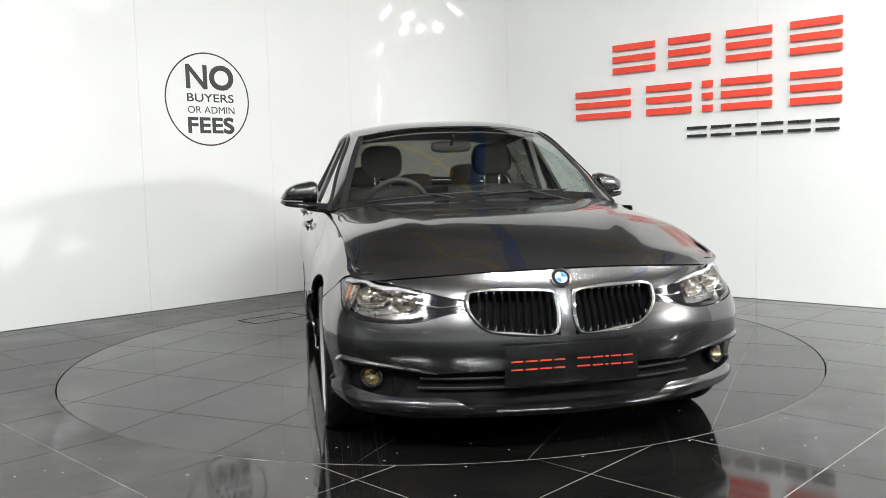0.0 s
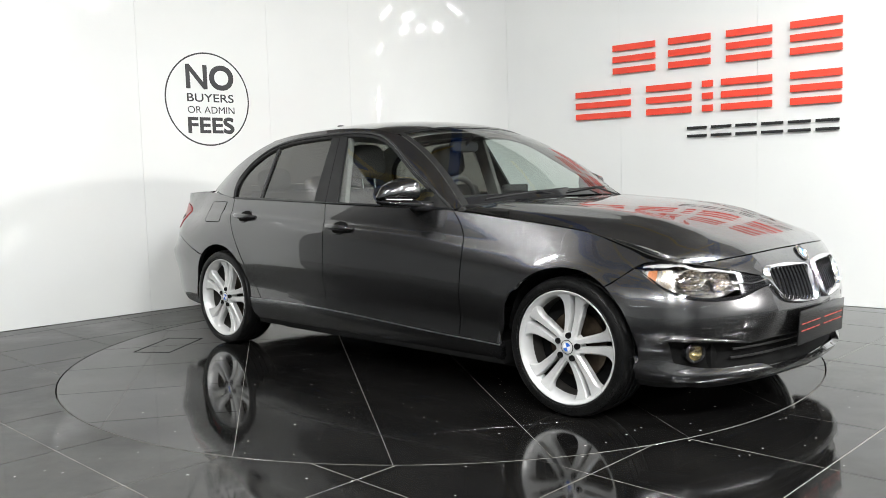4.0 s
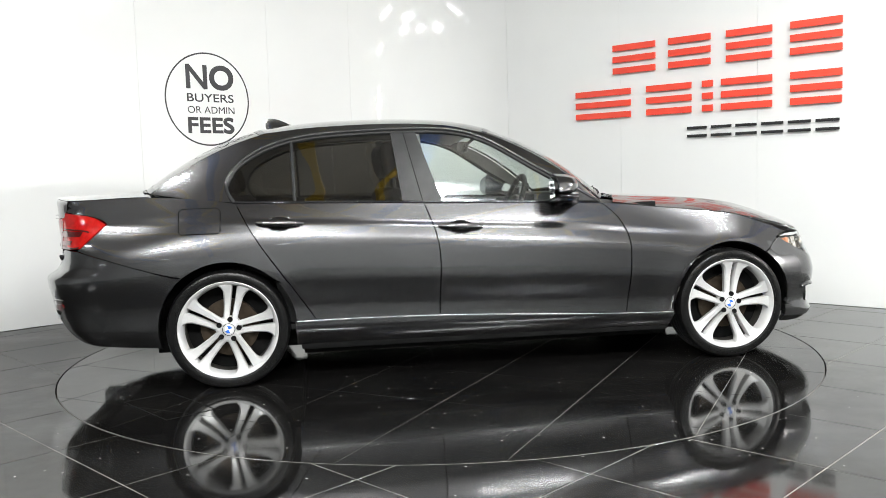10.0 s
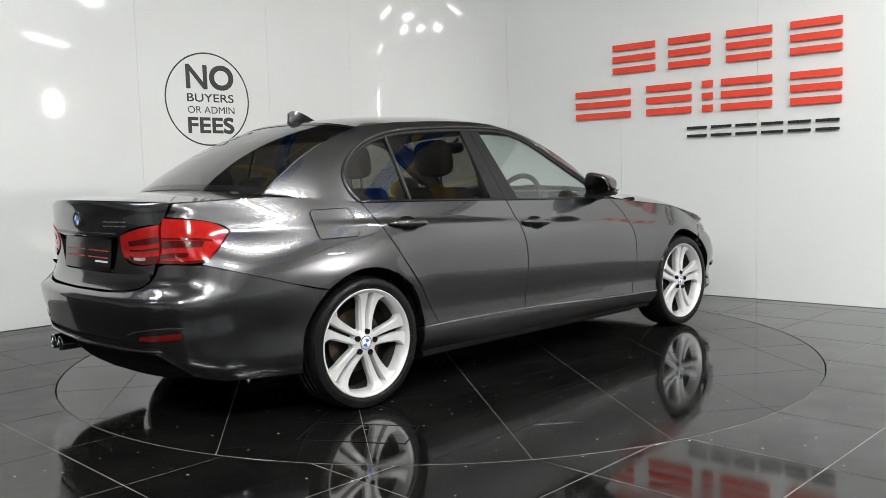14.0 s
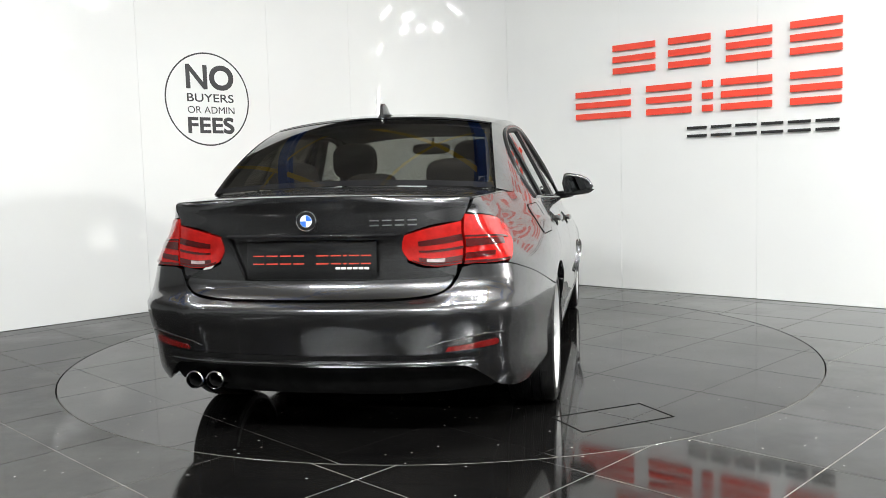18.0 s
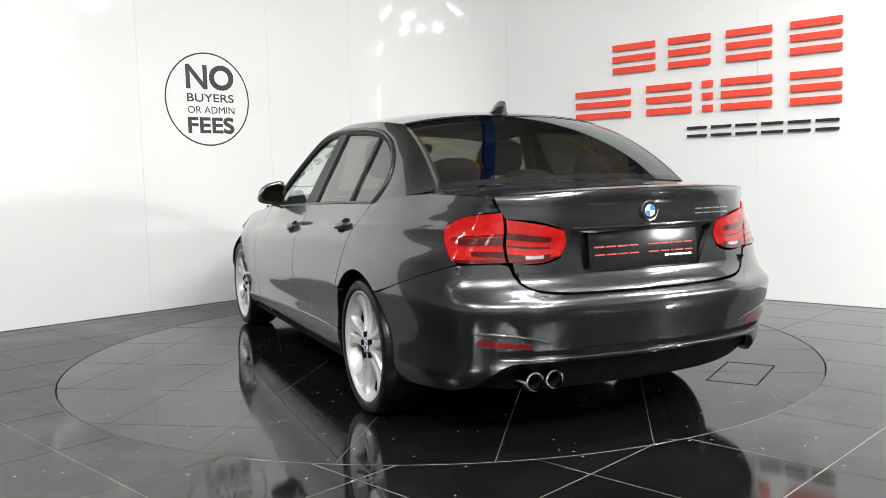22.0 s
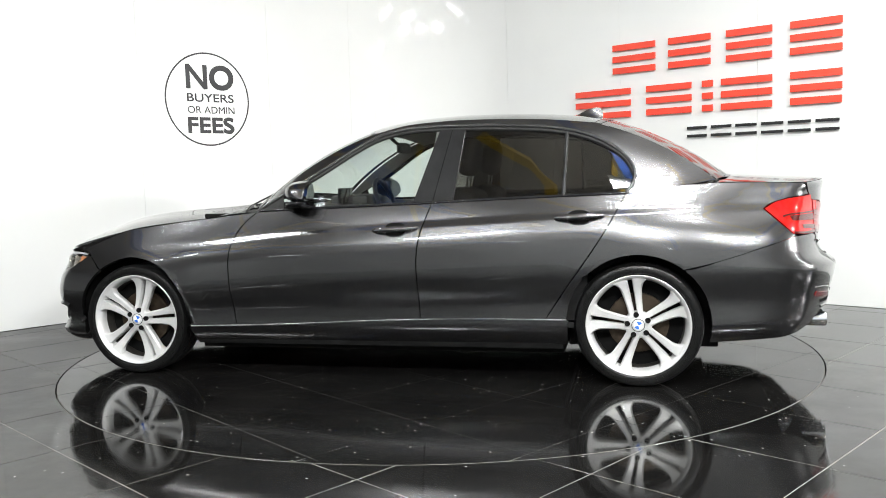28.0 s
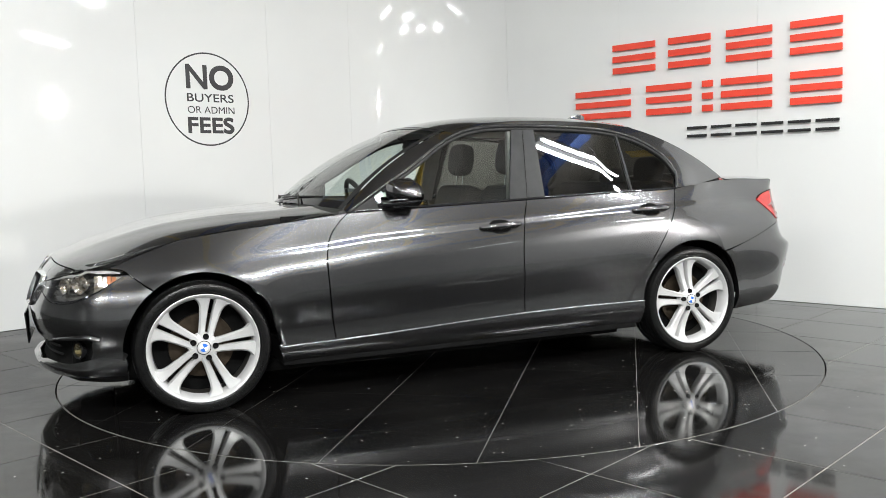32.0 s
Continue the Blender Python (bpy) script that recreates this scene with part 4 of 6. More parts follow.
    lo = resample(nf([(0.0, 0.216), (0.30, 0.214), (0.38, 0.210), (0.44, 0.203), (0.55, 0.205), (0.68, 0.212)]) + fl([(1.93, 0.220), (1.80, 0.224), (1.742, 0.226)]), 48)
    hi = resample(nf([(0.0, 0.236), (0.28, 0.236), (0.37, 0.238), (0.43, 0.262), (0.48, 0.267), (0.58, 0.266), (0.70, 0.274)]) + fl([(1.92, 0.296), (1.81, 0.312), (1.747, 0.296)]), 48)
    sheet("front_lip", both(coons(lo, hi, resample([tuple(lo[0]), tuple(hi[0])], 8), None)), PAINT, bumper, "", 0.03, lift=0.004, outward=(1, 0, 0))
    # corner between lip and bumper, beside the fog lamp
    for side in (1, -1):
        c = coons(resample(fl([(1.90, 0.300), (1.81, 0.313), (1.750, 0.298)]), 10), resample(fl([(1.885, 0.401), (1.80, 0.362), (1.749, 0.306)]), 10), resample(fl([(1.90, 0.300), (1.885, 0.401)]), 8), None)
        sheet("bumper_corner", side_map(c, side), PAINT, bumper, "", 0.02, outward=(0.6, side, 0))
    # dark air intake set back between them
    back = coons(resample(nf([(0.0, 0.235), (0.40, 0.24), (0.70, 0.25)]) + fl([(1.865, 0.255)]), n), resample(nf([(0.0, 0.385), (0.40, 0.385), (0.70, 0.42)]) + fl([(1.865, 0.415)]), n), resample([(0, 0.235), (0, 0.385)], 10), None)
    p = both(back)
    p[..., 0] -= 0.045
    intake = sheet("air_intake", p, UNDER, bumper, "matt black lower air intake", 0.0, outward=(1, 0, 0))
    for z, w in ((0.300, 0.57), (0.338, 0.56)):
        bm = bmesh.new()
        ss = np.linspace(-sf(w), sf(w), 40)
        pts = body(np.abs(ss), np.full(40, z))
        tube(bm, [(q[0] - 0.022, math.copysign(q[1], s), q[2]) for q, s in zip(pts, ss)], 0.0055, 6)
        part("intake_bar", bm, BLACK_MATT, intake, "", 60)
    for side in (1, -1):
        c = Vector((1.952, 0.718 * side, 0.340))
        d = Vector((0.86, 0.5 * side, 0)).normalized()
        m = Matrix.Translation(c) @ d.to_track_quat("Y", "Z").to_matrix().to_4x4()
        bm = bmesh.new()
        lathe(bm, [(0.0, -0.030), (0.018, -0.026), (0.030, -0.005), (0.033, 0.0)], 28)
        bmesh.ops.transform(bm, matrix=m, verts=bm.verts)
        fog = part("fog_lamp", bm, BULB_WARM, bumper, "round yellowish fog lamp", 50)
        bm = bmesh.new()
        lathe(bm, [(0.030, -0.02), (0.046, -0.02), (0.046, 0.000), (0.040, 0.005), (0.032, 0.002), (0.030, -0.02)], 28)
        bmesh.ops.transform(bm, matrix=m, verts=bm.verts)
        part("bezel", bm, BLACK_GLOSS, fog, "", 40)
        bm = bmesh.new()
        lathe(bm, [(0.0, 0.006), (0.02, 0.0045), (0.0335, 0.0)], 28)
        bmesh.ops.transform(bm, matrix=m, verts=bm.verts)
        part("lens", bm, LENS_CLEAR, fog, "", 50).visible_shadow = False
        # folded ledge over the fog lamp, dying out toward the plate
        bm = bmesh.new()
        ss = np.linspace(sf(0.50), sx(1.86), 30)
        zz = np.interp(ss, [sf(0.50), sf(0.62), sx(1.91), sx(1.86)], [0.366, 0.386, 0.409, 0.392])
        rows = []
        for k, (q, z) in enumerate(zip(body(ss, zz), zz)):
            w = 0.75 * min(1.0, k / 20) ** 1.5
            d = Vector((q[0] - 1.2, q[1] * 0.9, 0)).normalized()
            rows.append([bm.verts.new((q[0] + d.x * a, (q[1] + d.y * a) * side, z + c)) for a, c in
                         ((-0.004, 0.030 * w + 0.004), (0.006 * w, 0.020 * w + 0.002), (0.016 * w, 0.010 * w), (0.018 * w, 0.002), (0.014 * w, -0.006), (-0.03, -0.008))])
        for a, b in zip(rows, rows[1:]):
            for j in range(5):
                bm.faces.new((a[j], b[j], b[j + 1], a[j + 1]))
        bmesh.ops.recalc_face_normals(bm, faces=bm.faces)
        part("intake_blade", bm, PAINT, bumper, "", 60)
    return bumper


bumper_front = build_nose()


def build_grille(side):
    """One kidney: chrome surround, dark backing, upright slats."""
    ring = [(0.030, 0.600), (0.032, 0.560), (0.040, 0.523), (0.075, 0.509), (0.16, 0.511), (0.25, 0.520), (0.31, 0.535), (0.350, 0.570), (0.374, 0.615),
            (0.372, 0.655), (0.345, 0.676), (0.25, 0.678), (0.15, 0.676), (0.07, 0.672), (0.038, 0.655)]
    f = [cspline(np.arange(-2, len(ring) + 3), np.take(np.array(ring)[:, k], np.arange(-2, len(ring) + 3), mode="wrap")) for k in (0, 1)]
    tt = np.linspace(0, len(ring), 72, endpoint=False)
    yy, zz = f[0](tt), f[1](tt)
    p = body([sf(y) for y in yy], zz)
    bm = bmesh.new()
    cy, cz = 0.205, 0.595
    rows = []
    for y, z, q in zip(yy, zz, p):
        d = Vector((0, cy - y, cz - z))
        d.normalize()
        x = q[0]
        prof = ((-0.03, -0.009), (0.006, -0.008), (0.016, -0.002), (0.018, 0.004), (0.012, 0.010), (-0.004, 0.015), (-0.045, 0.017))
        rows.append([bm.verts.new((x + a, (y + d.y * b) * side, z + d.z * b)) for a, b in prof])
    for i in range(len(rows)):
        a, b = rows[i], rows[(i + 1) % len(rows)]
        for j in range(6):
            bm.faces.new((a[j], b[j], b[j + 1], a[j + 1]))
    kid = part("kidney_grille", bm, CHROME, car, "chrome kidney surround with black slats", 50)
    g = coons(resample(nf([(0.03, 0.50), (0.385, 0.50)]), 12), resample(nf([(0.03, 0.70), (0.385, 0.70)]), 12), resample([(sf(0.03), 0.50), (sf(0.03), 0.70)], 8), None)
    q = side_map(g, side)
    q[..., 0] -= 0.075
    sheet("backing", q, UNDER, kid, "", 0.0, outward=(1, 0, 0))
    for k in range(10):
        y = 0.062 + k * 0.0305
        z0 = np.interp(y, [0.03, 0.2, 0.31, 0.37], [0.515, 0.517, 0.54, 0.59])
        z1 = np.interp(y, [0.03, 0.07, 0.33, 0.37], [0.66, 0.672, 0.672, 0.655])
        zz = np.linspace(z0, z1, 9)
        c = body(np.full(9, sf(y)), zz)
        bm = bmesh.new()
        rows = []
        for x, cy_, z in c:
            rows.append([bm.verts.new((x + a, (cy_ + b) * side, z)) for a, b in ((-0.05, 0.005), (-0.008, 0.004), (0.0, 0.0), (-0.008, -0.004), (-0.05, -0.005))])
        for a, b in zip(rows, rows[1:]):
            for j in range(4):
                bm.faces.new((a[j], b[j], b[j + 1], a[j + 1]))
        slat = part("slat", bm, BLACK_GLOSS, kid, "", 40)
        # highlights at the slat's foot and tip, put in as chrome beads
        for i, k in ((0, 1), (8, -1)):
            x, cy_, z = c[i]
            bm = bmesh.new()
            tube(bm, [(x - 0.010, cy_ * side, z - 0.004 * k), (x + 0.002, cy_ * side, z + 0.004 * k), (x + 0.001, cy_ * side, z + (0.016 if k > 0 else 0.008) * k)], 0.0035, 6)
            part("slat_glint", bm, CHROME, slat, "highlight at the slat's end, put in as chrome", 60)


for s in (1, -1):
    build_grille(s)


def bowl(parent, c, d, r, deep, mat, wide):
    """A lamp reflector: an oval dish with a bulb hood in its middle."""
    m = Matrix.Translation(c) @ Vector(d).normalized().to_track_quat("Y", "Z").to_matrix().to_4x4() @ Matrix.Diagonal((wide, 1, 1, 1))
    bm = bmesh.new()
    lathe(bm, [(0.0006, -deep), (r * 0.45, -deep * 0.82), (r * 0.8, -deep * 0.4), (r, 0.0), (r * 1.05, 0.003), (r * 1.08, -0.004)], 36)
    bmesh.ops.transform(bm, matrix=m, verts=bm.verts)
    ob = part("reflector", bm, mat, parent, "", 50)
    if r > 0.03:
        bm = bmesh.new()
        lathe(bm, [(0.0, -deep * 0.2), (0.007, -deep * 0.25), (0.010, -deep * 0.5), (0.010, -deep)], 16)
        bmesh.ops.transform(bm, matrix=m, verts=bm.verts)
        part("bulb_hood", bm, CHROME, ob, "", 50)
    return ob


def build_headlamp(side):
    o = (1, side * 0.5, 0)
    lo, hi = resample(HL_LOW, 34), resample(HL_TOP, 34)
    g = coons(lo, hi, resample([tuple(lo[0]), tuple(hi[0])], 10), None)
    back = side_map(g, side)
    back[..., 0] -= 0.075
    back[..., 1] -= 0.03 * side * np.clip((np.abs(back[..., 1]) - 0.6) / 0.2, 0, 1)
    lamp = sheet("headlamp", back, LAMP_SHELL, car, "clear headlamp with twin bowls and amber corner", 0.0, outward=o)

    def strip(name, i0, i1, v0, v1, dep, mat, label):
        gg = np.stack([g[i0:i1, 0] * (1 - v) + g[i0:i1, -1] * v for v in np.linspace(v0, v1, 4)], 1)
        sheet(name, side_map(gg, side, dep), mat, lamp, label, 0.006, outward=o)
    # pale panel along the top edge, thickest over the outer bowl
    ends = nf([(0.50, 0.676)])[0][0], fl([(1.752, 0.706)])[0][0]
    ss = np.linspace(ends[0], ends[1], 24)
    zt = np.interp(ss, hi[:, 0], hi[:, 1]) - 0.003
    th = np.interp(np.linspace(0, 1, 24), [0, 0.2, 0.45, 0.75, 1], [0.003, 0.009, 0.015, 0.017, 0.005])
    gg = np.stack([np.stack([ss, zt - th * (1 - k)], 1) for k in (0.0, 0.33, 0.67, 1.0)], 1)
    sheet("lamp_brow_panel", side_map(gg, side, 0.008), LAMP_BROW, lamp, "pale frosted panel along the lamp's top", 0.004, outward=o)
    # dark gloss bridge toward the grille and dark border along the lower edge
    strip("lamp_bridge", 0, 9, 0.0, 1.0, 0.010, BLACK_GLOSS, "dark gloss bridge to the grille")
    strip("lamp_border", 8, 34, 0.0, 0.09, 0.008, BLACK_GLOSS, "dark lower border")
    strip("lamp_trim", 15, 33, 0.30, 0.80, 0.058, LAMP_SHELL, "silvered trim between the bowls")
    for y, z, r, deep, d, mat, wide in ((0.600, 0.634, 0.036, 0.045, (1, 0.40 * side, 0.02), REFLECTOR, 1.25), (0.712, 0.648, 0.040, 0.05, (1, 0.60 * side, 0.02), REFLECTOR, 1.45)):
        c = body(*nf([(y, z)])[0])
        n = Vector(d).normalized()
        bowl(lamp, Vector((float(c[0]), float(c[1]) * side, z)) - n * (0.016 + 0.10 * r), d, r, deep, mat, wide)
        # clear shelf under the bowl, rounded at both ends
        bm = bmesh.new()
        rim = []
        for k in range(24):
            a = 2 * math.pi * k / 24
            yy = y + 1.15 * r * math.copysign(abs(math.cos(a)) ** 0.5, math.cos(a))
            zz = z - r * 0.82 + 0.011 * math.copysign(abs(math.sin(a)) ** 0.6, math.sin(a))
            q = body(*nf([(yy, zz)])[0])
            rim.append((float(q[0]) - 0.016, float(q[1]) * side, float(q[2])))
        tube(bm, rim, 0.0028, 6, True)
        part("lamp_shelf", bm, CHROME, lamp, "", 60)
    # amber corner in upright facets
    for k in range(5):
        x0 = 1.775 + 0.020 * k
        gg = coons(np.array(fl([(x0, 0.655 - 0.013 * k), (x0 + 0.017, 0.645 - 0.013 * k)])), np.array(fl([(x0, 0.693 + 0.001 * k), (x0 + 0.017, 0.694 + 0.001 * k)])))
        sheet("amber_facet", side_map(gg, side, 0.022 if k % 2 else 0.026), AMBER if k < 2 else REFLECTOR, lamp, "", 0.006, outward=o)
    # small moulded facets over and between the bowls
    rng = random.Random(5)
    for k in range(22):
        y, z = 0.545 + 0.205 * (k % 11) / 10 + rng.uniform(-0.004, 0.004), 0.652 + 0.0012 * (k % 11) + (0.016 if k > 10 else 0.0) - 0.012 + rng.uniform(-0.004, 0.004)
        q = body(*nf([(y, z)])[0])
        bm = bmesh.new()
        add_box(bm, (-0.004, -0.007, -0.005), (0.004, 0.007, 0.005), 0.002, pose(float(q[0]) - 0.030, float(q[1]) * side, z, rng.uniform(-25, 25), rng.uniform(-30, 30), rng.uniform(-25, 25)))
        part("lamp_facet", bm, REFLECTOR if k % 3 else LAMP_SHELL, lamp, "", 40)
    ob = sheet("lens", side_map(g, side), LENS_CLEAR, lamp, "clear moulded lens", 0.0, lift=-0.002, outward=o)
    ob.visible_shadow = False
    # bright bar from the grille toward the bowls, thinning outward
    bm = bmesh.new()
    for y0, y1, r in ((0.385, 0.50, 0.0035), (0.47, 0.70, 0.0018)):
        pts = [body(*nf([(y, 0.625 - 0.10 * (y - 0.38) + 0.35 * max(y - 0.47, 0) ** 1.1)])[0]) for y in np.linspace(y0, y1, 8)]
        tube(bm, [(q[0] - 0.006, q[1] * side, q[2]) for q in pts], r, 10)
    part("lamp_bar", bm, CHROME, lamp, "", 60)


for s in (1, -1):
    build_headlamp(s)


# ---- bonnet, windscreen, roof, rear window, boot ----
BON_Z = pchip([0.70, 0.86, 1.01, 1.23, 1.44, 1.62, 1.81, 1.94, 2.09], [0.972, 0.962, 0.952, 0.940, 0.922, 0.895, 0.850, 0.808, 0.745])


def bonnet_grid(nu=41, nv=40, inset=0.0):
    out = np.zeros((nu, nv, 3))
    for j, v in enumerate(np.linspace(0, 1, nv)):
        cx = 2.074 + (0.865 - 2.074) * v
        ex = 1.985 + (0.735 - 1.985) * v
        e = body(sx(min(ex, 1.96)), float(Z_BELT(min(ex, 1.96))) + 0.002)
        if ex > 1.80:
            k = (ex - 1.80) / (1.985 - 1.80)
            e = body(sx(1.80) + (sf(0.672) - sx(1.80)) * k, float(Z_BELT(1.80)) + 0.002 + (front_z(0.672) - float(Z_BELT(1.80))) * (1 - (1 - k) ** 1.6))
        cz = float(BON_Z(cx))
        for i, u in enumerate(np.linspace(-1, 1, nu)):
            a = abs(u)
            x = cx + (e[0] - cx) * a ** 2.3
            k5 = 0.30 + 0.45 * min(1.0, v * 2.5)
            z = cz + (e[2] - cz) * ((1 - k5) * a ** 2.4 + k5 * a ** 5.5)
            # two raised creases that spread toward the screen
            uc = 0.50 + 0.24 * v
            z += 0.008 * math.exp(-((a - uc) / 0.07) ** 2) * min(1, v * 3)
            out[i, j] = (x, e[1] * u * 0.997, z + 0.001)
    # the leading edge lies on the brow of the nose
    for i, u in enumerate(np.linspace(-1, 1, nu)):
        f = body(*nf([(0.672 * abs(u), front_z(0.672 * u) + 0.001)])[0])
        f[1] *= math.copysign(1, u)
        d = f + np.array([0.001, 0.0, 0.0015]) - out[i, 0]
        for j, v in enumerate(np.linspace(0, 1, nv)):
            out[i, j] += d * (1 - v) ** 4
    return out


sheet("bonnet", bonnet_grid(), PAINT, car, "", 0.02, outward=(0.2, 0, 1))

WS_LO = lambda u: np.array([0.835 - 0.165 * abs(u) ** 2.2, 0.735 * u, 0.972 - 0.032 * abs(u) ** 2.4])
WS_HI = lambda u: np.array([0.115 - 0.085 * abs(u) ** 2.2, 0.563 * u, 1.361 - 0.042 * abs(u) ** 2.4])


def screen_grid(lo, hi, nu, nv, bulge, v0=0.0, v1=1.0, u0=-1.0, u1=1.0):
    out = np.zeros((nu, nv, 3))
    for i, u in enumerate(np.linspace(u0, u1, nu)):
        a, b = lo(u), hi(u)
        for j, v in enumerate(np.linspace(v0, v1, nv)):
            p = a + (b - a) * v
            k = bulge * 4 * v * (1 - v)
            out[i, j] = p + k * np.array([0.5 * np.sign(a[0] - b[0]), 0, 0.86])
    return out


ws = sheet("windscreen", screen_grid(WS_LO, WS_HI, 33, 21, 0.042, u0=-0.985, u1=0.985), GLASS_FRONT, car, "clear windscreen", 0.0, outward=(1, 0, 1))
ws.visible_shadow = False
for u0, u1 in ((-0.992, -0.945), (0.945, 0.992)):
    sheet("screen_band", screen_grid(WS_LO, WS_HI, 5, 21, 0.042, u0=u0, u1=u1), BLACK_MATT, ws, "black printed border", 0.0, lift=0.003, outward=(1, 0, 1))
for v0, v1, nm in ((0.0, 0.07, "screen_band"), (0.965, 1.0, "screen_band")):
    sheet(nm, screen_grid(WS_LO, WS_HI, 33, 4, 0.042, v0, v1, -0.99, 0.99), BLACK_GLOSS, ws, "black printed border", 0.0, lift=0.002, outward=(1, 0, 1))

RW_LO = lambda u: np.array([-1.895 + 0.10 * abs(u) ** 2.2, 0.655 * u, 1.073 - 0.024 * abs(u) ** 2])
RW_HI = lambda u: np.array([-1.245 + 0.06 * abs(u) ** 2.2, 0.560 * u, 1.378 - 0.040 * abs(u) ** 2.4])
rw = sheet("rear_window", screen_grid(RW_LO, RW_HI, 33, 21, 0.036, u0=-0.98, u1=0.98), GLASS_REAR, car, "dark tinted rear window", 0.0, outward=(-1, 0, 1))
rw.visible_shadow = False
sheet("screen_band", screen_grid(RW_LO, RW_HI, 33, 4, 0.036, 0.955, 1.0, -0.985, 0.985), BLACK_GLOSS, rw, "black printed border", 0.0, lift=0.002, outward=(-1, 0, 1))
sheet("screen_band", screen_grid(RW_LO, RW_HI, 33, 4, 0.036, 0.0, 0.05, -0.985, 0.985), BLACK_GLOSS, rw, "black printed border", 0.0, lift=0.002, outward=(-1, 0, 1))

ROOF_Z = pchip([-1.25, -1.05, -0.8, -0.5, -0.2, 0.0, 0.12], [1.380, 1.403, 1.418, 1.422, 1.411, 1.388, 1.363])
ROOF_E = pchip([-1.19, -0.9, -0.5, -0.2, 0.03], [1.340, 1.364, 1.373, 1.360, 1.319])


def roof_edge(x):
    """The rail line at the roof's side: width and height."""
    return float(np.interp(x, [-1.19, -0.8, -0.3, 0.03], [0.562, 0.582, 0.582, 0.564])), float(ROOF_E(x))


def roof_grid(nu=33, nv=36):
    out = np.zeros((nu, nv, 3))
    for j, v in enumerate(np.linspace(0, 1, nv)):
        cx = -1.242 + (0.112 + 1.242) * v
        ex = -1.187 + (0.027 + 1.187) * v
        ey, ez = roof_edge(ex)
        cz = float(ROOF_Z(cx))
        for i, u in enumerate(np.linspace(-1, 1, nu)):
            a = abs(u)
            out[i, j] = (cx + (ex - cx) * a ** 2.2, ey * u, cz + (ez - cz) * a ** 2.6)
    return out


roof = sheet("roof", roof_grid(), PAINT, car, "", 0.015, outward=(0, 0, 1))
inner = roof_grid(21, 20)
inner[..., 2] -= 0.035
inner[..., 1] *= 0.97
sheet("headliner", inner, HEADLINER, roof, "light grey roof lining", 0.0, outward=(0, 0, -1))

# window opening outline on the flank, (x, z) from the mirror corner round the top to the rear corner
DLO_TOP = [(0.655, 0.930), (0.46, 1.045), (0.30, 1.132), (0.16, 1.215), (0.02, 1.288), (-0.12, 1.328), (-0.32, 1.343), (-0.55, 1.342), (-0.80, 1.333), (-1.02, 1.312), (-1.16, 1.278),
           (-1.28, 1.222), (-1.365, 1.150), (-1.395, 1.085), (-1.385, 1.040), (-1.352, 0.992)]
FRAME_OUT = [(0.700, 0.925), (0.56, 1.022), (0.41, 1.120), (0.24, 1.220), (0.10, 1.283), (-0.08, 1.335), (-0.30, 1.364), (-0.55, 1.372), (-0.80, 1.368), (-1.00, 1.357), (-1.17, 1.342),
             (-1.36, 1.262), (-1.53, 1.188), (-1.68, 1.122), (-1.80, 1.060), (-1.86, 1.036)]


def build_frame(side):
    """Painted pillars and roof rail round the side windows."""
    lo, hi = resample(fl(DLO_TOP), 80), resample(fl(FRAME_OUT), 80)
    p = side_map(coons(lo, hi, resample([tuple(lo[0]), tuple(hi[0])], 9), None), side)
    # outer border runs along the screens and the roof
    for i in range(80):
        x, _, z = p[i, -1]
        if z > 1.30 and -1.19 < x < 0.03:
            tgt = np.array([x, roof_edge(x)[0] * side, roof_edge(x)[1]])
        elif x >= -0.2:
            v = np.clip((z - 0.94) / (1.31 - 0.94), 0, 1)
            tgt = WS_LO(side) + (WS_HI(side) - WS_LO(side)) * v
            tgt = tgt + 0.042 * 4 * v * (1 - v) * np.array([0.5, 0, 0.86])
        else:
            v = np.clip((z - 1.048) / (1.338 - 1.048), 0, 1)
            tgt = RW_LO(side) + (RW_HI(side) - RW_LO(side)) * v
            tgt = tgt + 0.036 * 4 * v * (1 - v) * np.array([-0.5, 0, 0.86])
        d = tgt - p[i, -1]
        for j in range(9):
            p[i, j] += d * (j / 8) ** 1.5
    ob = sheet("pillar_frame", p, PAINT, car, "", 0.02, outward=(0, side, 0.4))
    # pale inner lining of the pillars
    q = p.copy()
    q[..., 1] -= 0.035 * side
    q[..., 2] -= 0.01
    sheet("pillar_lining", q, PILLAR_LINING, ob, "grey pillar lining", 0.0, outward=(0, -side, 0))
    return ob


frames = {s: build_frame(s) for s in (1, -1)}


def line3(pts, side, n, lift=0.0):
    q = side_map(resample(fl(pts), n)[:, None, :], side)[:, 0]
    q[:, 1] += lift * side
    return q


